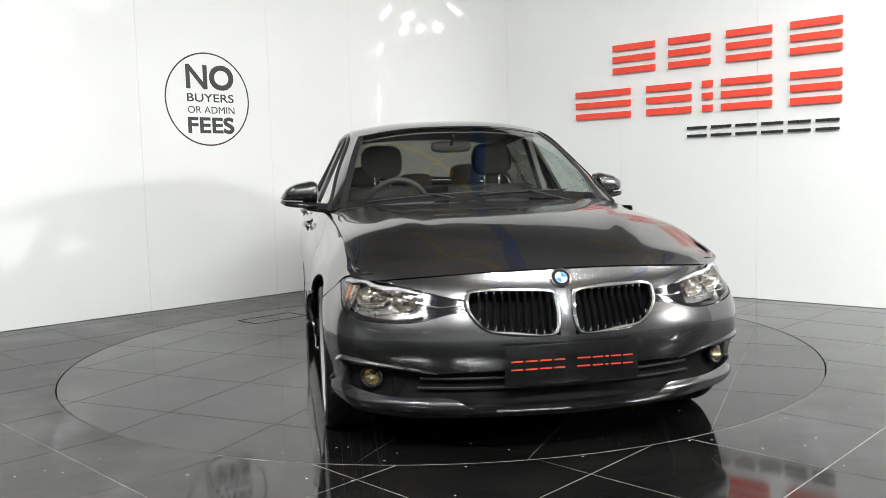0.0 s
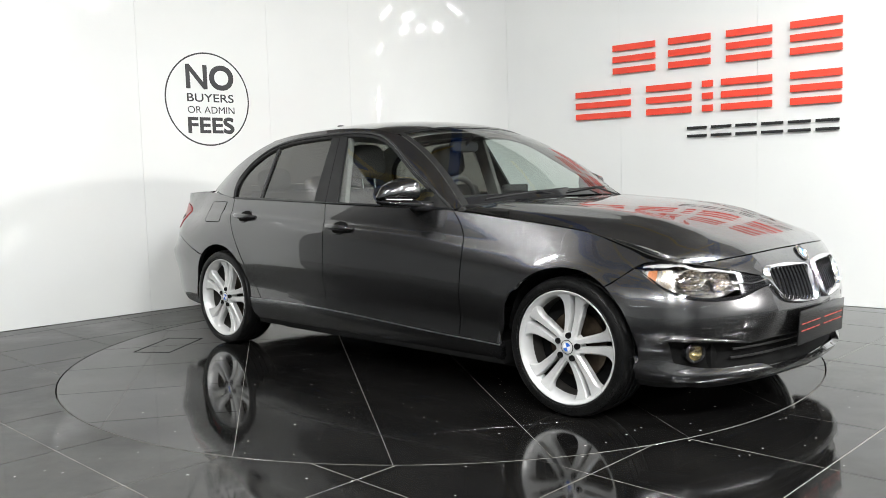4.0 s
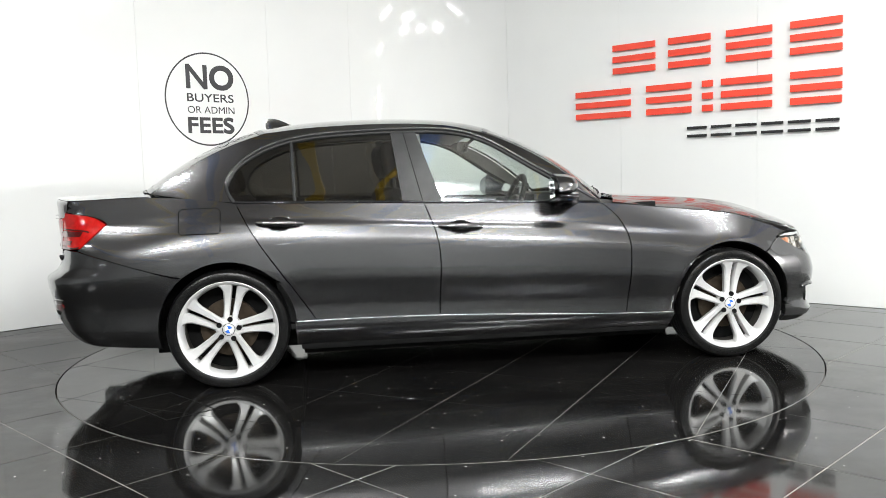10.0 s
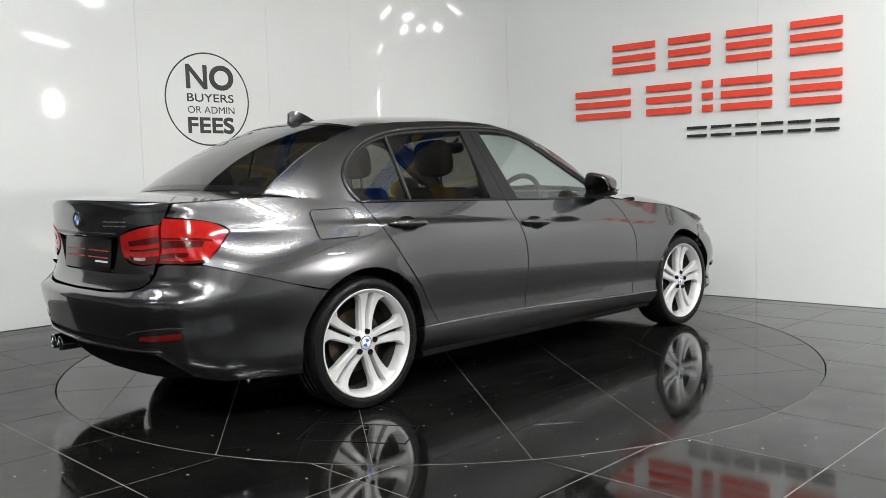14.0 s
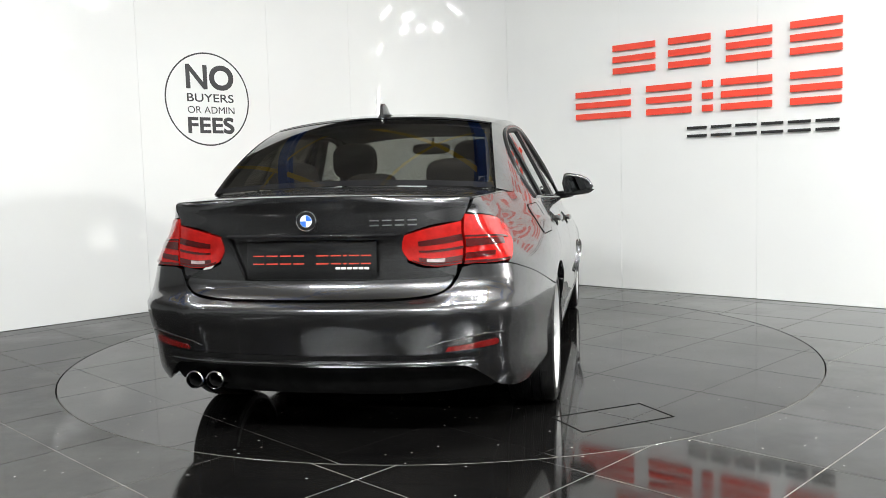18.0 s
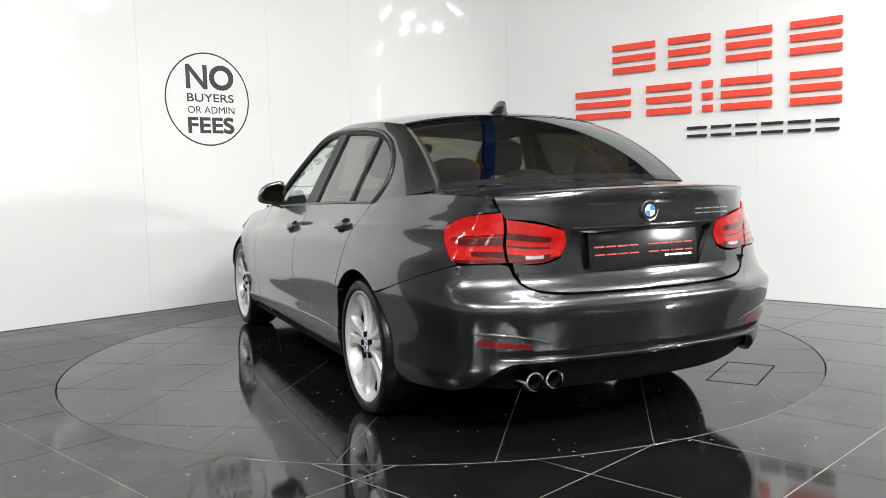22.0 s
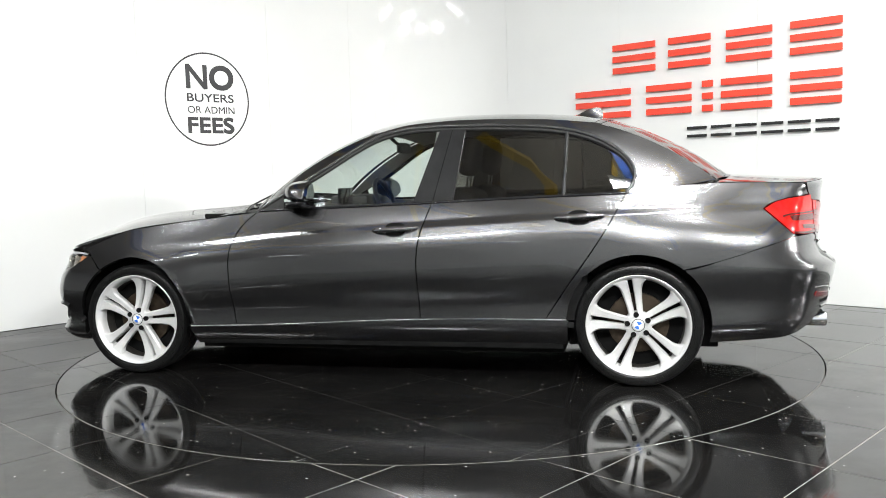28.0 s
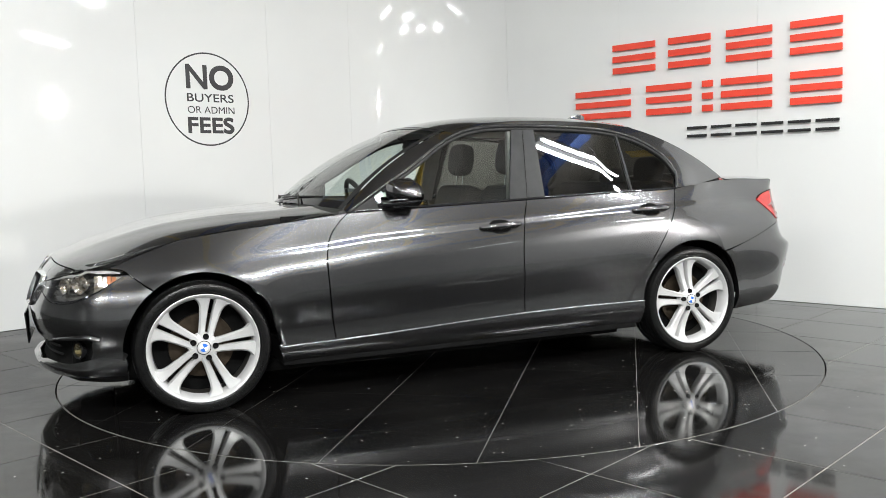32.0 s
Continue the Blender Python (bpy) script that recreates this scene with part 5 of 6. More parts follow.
def build_windows(side):
    o = (0, side, 0.3)
    ff = flank[side][1]
    rr = flank[side][2]
    bf = [(0.655, 0.930), (0.25, 0.940), (-0.245, 0.958)]
    f_top = [p for p in DLO_TOP if p[0] > -0.33] + [(-0.368, 1.343)]
    n = 36
    lo, hi = resample(fl(bf), n), resample(fl(f_top), n)
    hi[0] = lo[0] + (0, 0.002)
    g = coons(lo, hi, resample([tuple(lo[0]), tuple(hi[0])], 16), resample(fl([(-0.245, 0.958), (-0.31, 1.16), (-0.368, 1.343)]), 16))
    ob = sheet("window_pane", side_map(g, side), GLASS_FRONT, ff, "clear front door window", 0.0, lift=-0.010, outward=o)
    ob.visible_shadow = False
    # rear door pane and fixed quarter pane
    lo = resample(fl([(-0.452, 0.962), (-1.028, 0.980)]), 20)
    hi = resample(fl([(-0.497, 1.343), (-0.80, 1.333), (-1.04, 1.308)]), 20)
    g = coons(lo, hi, resample([tuple(lo[0]), tuple(hi[0])], 12), None)
    sheet("window_pane", side_map(g, side), GLASS_TINT, rr, "dark tinted rear door window", 0.0, lift=-0.010, outward=o).visible_shadow = False
    lo = resample(fl([(-1.042, 0.980), (-1.35, 0.990)]), 16)
    hi = resample(fl([(-1.053, 1.306), (-1.16, 1.276), (-1.28, 1.220), (-1.363, 1.148), (-1.388, 1.085), (-1.378, 1.040)]), 16)
    g = coons(lo, hi, resample([tuple(lo[0]), tuple(hi[0])], 12), None)
    sheet("window_pane", side_map(g, side), GLASS_TINT, rr, "dark tinted quarter window", 0.0, lift=-0.010, outward=o).visible_shadow = False
    # black trims: both halves of the middle pillar, quarter bar, belt strip and a bead round the opening
    for dr, q in ((ff, ([(-0.240, 0.955), (-0.345, 0.955)], [(-0.366, 1.346), (-0.430, 1.346)])), (rr, ([(-0.350, 0.958), (-0.458, 0.958)], [(-0.434, 1.346), (-0.500, 1.345)]))):
        lo, hi = resample(fl(q[0]), 6), resample(fl(q[1]), 6)
        sheet("pillar_cover", side_map(coons(lo, hi, resample([tuple(lo[0]), tuple(hi[0])], 14), None), side), PILLAR, dr, "satin black pillar cover", 0.015, lift=0.001, outward=o)
    bm = bmesh.new()
    tube(bm, line3([(-1.036, 0.978), (-1.047, 1.308)], side, 12, -0.004), 0.009, 8)
    part("quarter_bar", bm, PILLAR, rr, "", 60)
    bm = bmesh.new()
    tube(bm, line3([(0.655, 0.930), (0.25, 0.940), (-0.345, 0.957)], side, 24, -0.002), 0.0085, 8)
    part("belt_strip", bm, BLACK_GLOSS, ff, "", 60)
    bm = bmesh.new()
    tube(bm, line3([(-0.349, 0.958), (-0.9, 0.977), (-1.352, 0.990)], side, 24, -0.002), 0.0085, 8)
    part("belt_strip", bm, BLACK_GLOSS, rr, "", 60)
    bm = bmesh.new()
    tube(bm, line3(DLO_TOP, side, 80, 0.001), 0.0105, 8)
    part("window_bead", bm, SATIN, frames[side], "satin black window surround", 60)
    bm = bmesh.new()
    tube(bm, [tuple(v) for v in line3([(x + 0.0, z - 0.018) for x, z in DLO_TOP[1:-2]], side, 70, -0.006)], 0.010, 8)
    part("window_seal", bm, BLACK_MATT, frames[side], "", 60)
    # shut line between the two doors up the middle pillar
    bm = bmesh.new()
    tube(bm, line3([(-0.3475, 0.958), (-0.432, 1.346)], side, 10, -0.001), 0.0026, 6)
    part("pillar_joint", bm, UNDER, frames[side], "", 60)


PILLAR = plain("satin_black_film", (0.008, 0.008, 0.0085), (0.014, 0.014, 0.0145), 0.36, 0, 10, spec=0.25)
SATIN = plain("satin_dark_chrome", (0.020, 0.020, 0.021), (0.034, 0.034, 0.035), 0.22, 0.2, 10)
for s in (1, -1):
    build_windows(s)


# ---- tail ----
def build_tail():
    n = 36
    # boot lid: top deck, lip and rear face down to the bumper
    deck = np.zeros((31, 16, 3))
    for j, v in enumerate(np.linspace(0, 1, 16)):
        cx = -1.915 + (-2.392 + 1.915) * v
        cz = float(np.interp(v, [0, 0.25, 0.7, 0.92, 1.0], [1.070, 1.064, 1.055, 1.056, 1.050]))
        se = fl([(-1.80, 1.03)])[0][0] * (1 - v) + rf([(LID_Y, 1.026)])[0][0] * v
        e = body(se, float(Z_BELT(_sx(se))))
        ex, ey, ez = float(e[0]), float(e[1]) - 0.004, float(e[2]) + 0.003
        for i, u in enumerate(np.linspace(-1, 1, 31)):
            a = abs(u)
            deck[i, j] = (cx + (ex - cx) * a ** 2.4, ey * u, cz + (ez - cz) * a ** 2.2)
    lid = sheet("boot_lid", deck, PAINT, car, "", 0.015, outward=(0, 0, 1))
    # face between lip and lamp line
    lo = resample(rf([(0.0, 0.895), (0.36, 0.895), (0.45, 0.925), (0.578, 0.942)]), 18)
    hi = resample(rf([(0.0, 1.036), (0.3, 1.034), (LID_Y - 0.004, 1.022)]), 18)
    g = coons(lo, hi, resample([tuple(lo[0]), tuple(hi[0])], 10), None)
    p = both(g)
    rim = deck[::-1, -1] if np.sign(p[0, -1, 1]) != np.sign(deck[0, -1, 1]) else deck[:, -1]
    us = np.linspace(0, 1, p.shape[0])
    tgt = np.stack([np.interp(us, np.linspace(0, 1, 31), rim[:, k]) for k in range(3)], 1)
    for j in range(10):
        w = (j / 9) ** 3
        p[:, j] = p[:, j] * (1 - w) + (tgt + np.array([-0.004, 0, -0.004])) * w
    sheet("lid_face", p, PAINT, lid, "", 0.012, outward=(-1, 0, 0))
    # face below: beside and under the plate recess
    for side in (1, -1):
        lo = resample(rf([(0.275, 0.718), (0.375, 0.718)]), 8)
        hi = resample(rf([(0.345, 0.893), (0.375, 0.893)]), 8)
        sheet("lid_cheek", side_map(coons(lo, hi, resample([tuple(lo[0]), tuple(hi[0])], 10), None), side), PAINT, lid, "", 0.02, outward=(-1, 0, 0))
        lo = resample(rf([(0.375, 0.718), (0.556, 0.728)]), 10)
        hi = resample(rf([(0.375, 0.79), (0.40, 0.776), (0.564, 0.772)]), 10)
        sheet("lid_cheek", side_map(coons(lo, hi, resample([tuple(lo[0]), tuple(hi[0])], 6), None), side), PAINT, lid, "", 0.0, outward=(-1, 0, 0))
    lo = resample(rf([(0.0, 0.648), (0.30, 0.650), (0.46, 0.660), (0.525, 0.682), (0.553, 0.725)]), 20)
    hi = resample(rf([(0.0, 0.718), (0.275, 0.718), (0.556, 0.728)]), 20)
    sheet("lid_lower", both(coons(lo, hi, resample([tuple(lo[0]), tuple(hi[0])], 8), None)), PAINT, lid, "", 0.02, outward=(-1, 0, -0.2))
    # plate recess
    g = coons(resample(rf([(0.0, 0.712), (0.36, 0.712)]), 10), resample(rf([(0.0, 0.90), (0.36, 0.90)]), 10), resample([(S_END, 0.712), (S_END, 0.90)], 6), None)
    p = both(g)
    p[..., 0] += 0.03
    sheet("plate_recess", p, PAINT, lid, "", 0.0, outward=(-1, 0, 0))
    bm = bmesh.new()
    ss = np.linspace(-0.34, 0.34, 20)
    tube(bm, [(float(body(sr(abs(y)), 0.893)[0]) + 0.004, y, 0.896) for y in ss], 0.009, 8)
    part("lid_grip", bm, BLACK_GLOSS, lid, "", 60)
    # bumper skin
    lo = resample(rf([(0.0, 0.378), (0.25, 0.380), (0.50, 0.382), (0.60, 0.375), (0.655, 0.330), (0.70, 0.272)]) + fl([(-2.10, 0.250), (-2.02, 0.246), (-1.95, 0.242), (-1.85, 0.237), (-1.742, 0.232)]), n, False)[::-1]
    hi_pts = fl([(-1.632, 0.598), (-1.80, 0.6485), (-2.0, 0.7115), (-2.16, 0.7615)]) + rf([(0.66, 0.766), (0.585, 0.768), (0.566, 0.72), (0.535, 0.672), (0.46, 0.648), (0.3, 0.640), (0.0, 0.640)])
    hi = resample(hi_pts, n, False)
    left = resample(fl(arc(-1.405, 195.5, 129, 18)), 18)
    lo[0], hi[0] = left[0], left[-1]
    g = coons(lo, hi, left, resample([tuple(lo[-1]), tuple(hi[-1])], 18))
    bump_ob = sheet("rear_bumper", both(g[::-1]), PAINT, car, "", 0.03, outward=(-1, 0, 0))
    # flat black strip standing in for the groove's depth, valance, reflectors
    ss = np.linspace(-(S_END - sr(0.70)), S_END - sr(0.70), 60)
    lo = resample(rf([(0.0, 0.408), (0.35, 0.409), (0.64, 0.414)]), 20)
    hi = resample(rf([(0.0, 0.428), (0.35, 0.429), (0.64, 0.430)]), 20)
    sheet("bumper_step", both(coons(lo, hi, resample([tuple(lo[0]), tuple(hi[0])], 4), None)), UNDER, bump_ob, "groove along the bumper, drawn as a flat black strip", 0.0, lift=0.0025, outward=(-1, 0, 0))
    bm = bmesh.new()
    pts = body(S_END - np.abs(ss * 0.9), np.full(60, 0.392))
    tube(bm, [(q[0] - 0.001, math.copysign(q[1], s), q[2]) for q, s in zip(pts, ss)], 0.006, 6)
    part("bumper_edge", bm, PAINT, bump_ob, "", 60)
    lo = resample(rf([(0.0, 0.235), (0.45, 0.24), (0.68, 0.262)]), 16)
    hi = resample(rf([(0.0, 0.392), (0.50, 0.392), (0.66, 0.36)]), 16)
    p = both(coons(lo, hi, resample([tuple(lo[0]), tuple(hi[0])], 8), None))
    p[..., 0] += 0.065
    sheet("valance", p, UNDER, bump_ob, "matt black rear valance", 0.0, outward=(-1, 0, 0))
    for side in (1, -1):
        g = coons(resample(rf([(0.52, 0.440), (0.60, 0.444), (0.705, 0.455)]), 10), resample(rf([(0.53, 0.458), (0.62, 0.468), (0.705, 0.480)]), 10), None, resample(rf([(0.705, 0.455), (0.712, 0.468), (0.705, 0.480)]), 5))
        sheet("reflector", side_map(g, side), RED_MID, bump_ob, "red bumper reflector", 0.004, lift=0.004, outward=(-1, side, 0))
        bm = bmesh.new()
        pts = body([sr(y) for y in (0.47, 0.52, 0.60, 0.68, 0.74)], [0.458, 0.477, 0.491, 0.502, 0.502])
        tube(bm, [(q[0] + 0.003, (q[1] - 0.002) * side, q[2]) for q in pts], 0.007, 8)
        part("reflector_brow", bm, PAINT, bump_ob, "", 60)
    # twin tail pipes on the left
    for y in (0.513, 0.426):
        bm = bmesh.new()
        lathe(bm, [(0.030, 0.22), (0.030, 0.01), (0.033, 0.0), (0.0375, 0.003), (0.0385, 0.02), (0.0385, 0.22)], 32, axis="x")
        bmesh.ops.transform(bm, matrix=pose(-2.350, y, 0.308), verts=bm.verts)
        ob = part("tail_pipe", bm, CHROME, car, "chrome tail pipe", 40)
        bm = bmesh.new()
        lathe(bm, [(0.0, 0.10), (0.0285, 0.10), (0.0298, 0.014)], 24, axis="x")
        bmesh.ops.transform(bm, matrix=pose(-2.350, y, 0.308), verts=bm.verts)
        part("bore", bm, UNDER, ob)
    # lamps: outer half on the wing, inner half on the lid
    for side in (1, -1):
        lo = resample(fl([(-2.148, 0.778)]) + rf([(0.70, 0.771), (0.64, 0.772), (0.588, 0.772)]), 16)
        hi = resample(fl([(-2.020, 0.900), (-2.068, 0.930), (-2.14, 0.950)]) + rf([(0.62, 0.963), (0.589, 0.967)]), 16)
        left = resample(fl([(-2.148, 0.778), (-2.092, 0.831), (-2.020, 0.900)]), 12)
        lo[0], hi[0] = left[0], left[-1]
        g = coons(lo, hi, left, None)
        outer = sheet("tail_lamp", side_map(g, side), RED_LENS, car, "red tail lamp with dark bands", 0.03, lift=0.004, outward=(-1, side, 0))
        for v0, v1, v2, v3, i0, i1 in ((0.015, 0.07, 0.0, 0.06, 1, 16), (0.10, 0.22, 0.16, 0.26, 7, 16), (0.34, 0.50, 0.40, 0.54, 4, 16), (0.54, 0.575, 0.56, 0.60, 2, 16)):
            a0, a1 = np.linspace(v2, v0, i1 - i0)[:, None], np.linspace(v3, v1, i1 - i0)[:, None]
            a0, a1 = (a0, a1) if i0 > 1 else (np.full_like(a0, v0), np.full_like(a1, v1))
            gg = coons(g[i0:i1, 0] * (1 - a0) + g[i0:i1, -1] * a0, g[i0:i1, 0] * (1 - a1) + g[i0:i1, -1] * a1)
            sheet("lamp_band", side_map(gg, side), RED_DARK, outer, "dark band in the lens", 0.002, lift=0.0075, outward=(-1, side, 0))
        lo = resample(rf([(0.578, 0.774), (0.42, 0.780), (0.385, 0.795)]), 16)
        hi = resample(rf([(0.578, 0.940), (0.45, 0.915), (0.372, 0.893)]), 16)
        right = resample(rf([(0.385, 0.795), (0.362, 0.835), (0.372, 0.893)]), 12)
        lo[-1], hi[-1] = right[0], right[-1]
        g = coons(lo, hi, None, right)
        inn = sheet("tail_lamp", side_map(g, side), RED_LENS, lid, "red lid lamp with dark bands", 0.02, lift=0.004, outward=(-1, side, 0))
        for v0, v1, m in ((0.02, 0.07, RED_DARK), (0.08, 0.20, RED_DARK), (0.36, 0.42, RED_DARK), (0.55, 0.70, RED_DARK), (0.105, 0.19, CLEAR_PLASTIC)):
            a, b = ((0, 15) if v0 < 0.05 else (0, 13)) if m is RED_DARK else (5, 11)
            gg = coons(g[a:b, 0] * (1 - v0) + g[a:b, -1] * v0, g[a:b, 0] * (1 - v1) + g[a:b, -1] * v1)
            sheet("lamp_band", side_map(gg, side), m, inn, "clear reversing lamp" if m is CLEAR_PLASTIC else "dark band in the lens", 0.002, lift=0.0065 if m is RED_DARK else 0.008, outward=(-1, side, 0))
    return lid, bump_ob


boot, bumper_rear = build_tail()


# ---- plates, badges ----
def plate(x, y, z, w, h, tilt, rear):
    m = pose(x, y, z, 0, tilt, 0) @ (pose(0, 0, 0, 90, 0, -90) if rear else pose(0, 0, 0, 90, 0, 90))
    bm = bmesh.new()
    add_box(bm, (-w / 2, -h / 2, 0), (w / 2, h / 2, 0.006), 0.002, m)
    ob = part("number_plate", bm, PLATE_BLACK, car, "black dealer show plate with red bars", 40)
    k = w / 0.52
    # two rows of plain bars that stand for lettering
    for x0, x1 in ((-0.235, -0.19), (-0.18, -0.135), (-0.125, -0.08), (-0.07, -0.028), (0.02, 0.07), (0.08, 0.12), (0.13, 0.142), (0.152, 0.19), (0.20, 0.238)):
        for z0, z1 in ((-0.018, -0.0125), (0.0135, 0.019)):
            bm = bmesh.new()
            add_box(bm, (x0 * k, z0, 0.0062), (x1 * k, z1, 0.0072), 0, m)
            part("bar", bm, PLATE_RED, ob)
    if rear:
        for q in range(6):
            bm = bmesh.new()
            add_box(bm, (0.10 + q * 0.023, -0.038, 0.0062), (0.118 + q * 0.023, -0.029, 0.0072), 0, m)
            part("bar", bm, PRINT_WHITE, ob)


plate(2.185, 0.01, 0.400, 0.53, 0.155, 4, False)
plate(-2.342, 0.0, 0.800, 0.525, 0.150, 6, True)


def roundel(c, d, r, parent):
    m = Matrix.Translation(c) @ Vector(d).normalized().to_track_quat("Z", "Y").to_matrix().to_4x4()
    bm = bmesh.new()
    lathe(bm, [(0.0, 0.0), (r, 0.0), (r, 0.004), (r * 0.95, 0.006), (r * 0.90, 0.004), (0, 0.004)], 40, axis="z")
    bmesh.ops.transform(bm, matrix=m, verts=bm.verts)
    ob = part("roundel", bm, CHROME, parent, "small round blue and white emblem", 40)
    for name, r1, z, mat in (("rim", 0.89, 0.0046, BLACK_GLOSS), ("field", 0.58, 0.0054, WHITE_ENAMEL)):
        bm = bmesh.new()
        lathe(bm, [(0.0, z), (r * r1, z), (r * r1, 0.003)], 36, axis="z")
        bmesh.ops.transform(bm, matrix=m, verts=bm.verts)
        part(name, bm, mat, ob)
    for a in (0, 180):
        bm = bmesh.new()
        pts = [(0, 0)] + [(r * 0.56 * math.cos(radians(a + k * 9)), r * 0.56 * math.sin(radians(a + k * 9))) for k in range(11)]
        prism(bm, pts, 0.0052, 0.0060, m)
        part("field_blue", bm, BLUE_ENAMEL, ob)
    return ob


pz = body(0.0, 0.711)
roundel(Vector((float(pz[0]) + 0.002, 0, 0.711)), (1, 0, 0.72), 0.041, car)
pz = body(S_END, 0.957)
roundel(Vector((float(pz[0]) - 0.004, 0, 0.957)), (-1, 0, 0.0), 0.041, car)
# chrome model badge on the boot, as plain bars
for k in range(4):
    y = -0.245 - k * 0.048
    x = float(body(sr(abs(y) + 0.02), 0.945)[0])
    bm = bmesh.new()
    for z in (0.932, 0.951):
        add_box(bm, (x - 0.004, y - 0.034, z), (x + 0.003, y, z + 0.0042))
    part("badge_bar", bm, STEEL, boot)


# ---- wheels ----
def build_wheel(x, y, side):
    """Alloy wheel with five twin spokes, low tyre, disc behind. Its axle lies along y, the face outward."""
    R, half = 0.327, 0.115
    m = Matrix.Translation((x, y, R * 0.977)) @ (Matrix() if side > 0 else Matrix.Rotation(math.pi, 4, "Z"))
    m_tyre, m = m @ Matrix.Diagonal((0.977, 1, 0.977, 1)), m @ Matrix.Diagonal((0.974, 1, 0.974, 1))
    bm = bmesh.new()
    # outer face lies at +y 0, the body of the rim behind it
    lathe(bm, [(0.270, -0.010), (0.270, -0.004), (0.268, 0.004), (0.264, 0.006), (0.258, 0.003), (0.252, -0.006), (0.246, -0.016), (0.240, -0.034), (0.236, -0.062)], 72)
    bmesh.ops.transform(bm, matrix=m, verts=bm.verts)
    rim = part("wheel", bm, ALLOY, car, "silver five twin-spoke alloy wheel", 35)
    # barrel in the darkened grey that stands for shade between the spokes
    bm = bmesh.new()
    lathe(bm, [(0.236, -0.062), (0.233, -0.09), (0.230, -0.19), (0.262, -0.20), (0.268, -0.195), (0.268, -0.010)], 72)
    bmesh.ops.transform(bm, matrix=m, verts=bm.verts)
    part("barrel", bm, BARREL, rim, "wheel barrel, its shade painted in as dark grey", 35)
    bm = bmesh.new()
    prof = [(0.256, -0.006), (0.264, 0.003), (0.280, 0.010), (0.300, 0.010), (0.314, 0.004), (0.322, -0.010), (0.3265, -0.028), (0.327, -0.05)]
    prof += [(0.322, -0.052), (0.322, -0.058), (0.327, -0.060), (0.327, -0.090), (0.322, -0.092), (0.322, -0.098), (0.327, -0.100), (0.327, -0.13), (0.322, -0.132), (0.322, -0.138), (0.327, -0.14),
             (0.326, -0.175), (0.314, -0.20), (0.29, -0.208), (0.256, -0.195)]
    lathe(bm, prof, 96)
    bmesh.ops.transform(bm, matrix=m_tyre, verts=bm.verts)
    part("tyre", bm, RUBBER, rim, "black low-profile tyre", 30)
    # raised ring on the sidewall
    bm = bmesh.new()
    lathe(bm, [(0.2735, 0.006), (0.2755, 0.0105), (0.2775, 0.0085)], 72)
    bmesh.ops.transform(bm, matrix=m_tyre, verts=bm.verts)
    part("sidewall_ring", bm, RUBBER, rim, "", 30)
    bm = bmesh.new()
    for k in range(24):
        a = radians((k if k < 12 else k + 18) * 6.0)
        add_box(bm, (-0.0045, 0.0085, 0.288), (0.0045, 0.0115, 0.303), 0, m_tyre @ Matrix.Rotation(a, 4, "Y"))
    tagged(part("sidewall_marks", bm, RUBBER, rim), "raised marks on the tyre wall", kind="stuff")
    for k in range(5):
        for sgn in (1, -1):
            bm = bmesh.new()
            rows = []
            for r in (0.048, 0.070, 0.095, 0.12, 0.145, 0.17, 0.19, 0.207, 0.222, 0.235, 0.246, 0.2535):
                t = (r - 0.048) / 0.2055
                # a narrow slot parts the twins; their outer edges flare into the rim
                inn, outer = np.interp(r, [0.048, 0.09, 0.17, 0.25], [0.0045, 0.0065, 0.0090, 0.0112]), np.interp(r, [0.048, 0.095, 0.145, 0.19, 0.207, 0.222, 0.235, 0.246, 0.2535], [0.036, 0.039, 0.0455, 0.053, 0.0580, 0.0655, 0.0765, 0.0900, 0.106])
                dep = -0.006 - 0.016 * math.sin(math.pi * min(1, t * 0.9)) - 0.008 * (1 - t)
                e = 0.005
                prof = [(inn, dep - 0.012), (inn + e, dep - 0.001), (outer - e * 1.6, dep), (outer, dep - 0.011), (outer - 0.003, dep - 0.042), (inn + 0.001, dep - 0.042)]
                rows.append([bm.verts.new((sgn * a, h, math.sqrt(max(r * r - a * a, 1e-6)))) for a, h in prof])
            for a, b in zip(rows, rows[1:]):
                for j in range(6):
                    bm.faces.new((a[j], a[(j + 1) % 6], b[(j + 1) % 6], b[j]))
            bm.faces.new(rows[0]), bm.faces.new(rows[-1])
            bmesh.ops.recalc_face_normals(bm, faces=bm.faces)
            bmesh.ops.transform(bm, matrix=m @ Matrix.Rotation(2 * math.pi * k / 5 + radians(WHEEL_TURN), 4, "Y"), verts=bm.verts)
            part("spoke", bm, ALLOY, rim, "", 40)
    bm = bmesh.new()
    lathe(bm, [(0.0, -0.012), (0.030, -0.012), (0.034, -0.014), (0.058, -0.0165), (0.070, -0.024), (0.073, -0.06), (0.03, -0.08)], 40)
    bmesh.ops.transform(bm, matrix=m, verts=bm.verts)
    part("hub", bm, ALLOY, rim, "", 35)
    for k in range(5):
        bm = bmesh.new()
        lathe(bm, [(0.0, -0.022), (0.0105, -0.0205), (0.0140, -0.0175), (0.0145, -0.03)], 16)
        a = 2 * math.pi * (k + 0.0) / 5
        bmesh.ops.transform(bm, matrix=m @ Matrix.Rotation(a + radians(WHEEL_TURN), 4, "Y") @ pose(0, 0.0088, 0.0555), verts=bm.verts)
        part("bolt", bm, UNDER, rim, "dark bolt recess", 40)
    d = m.to_3x3() @ Vector((0, 1, 0))
    c = m @ Vector((0, -0.0125, 0))
    bm = bmesh.new()
    lathe(bm, [(0.0, 0.0), (0.033, 0.0), (0.034, -0.004)], 32)
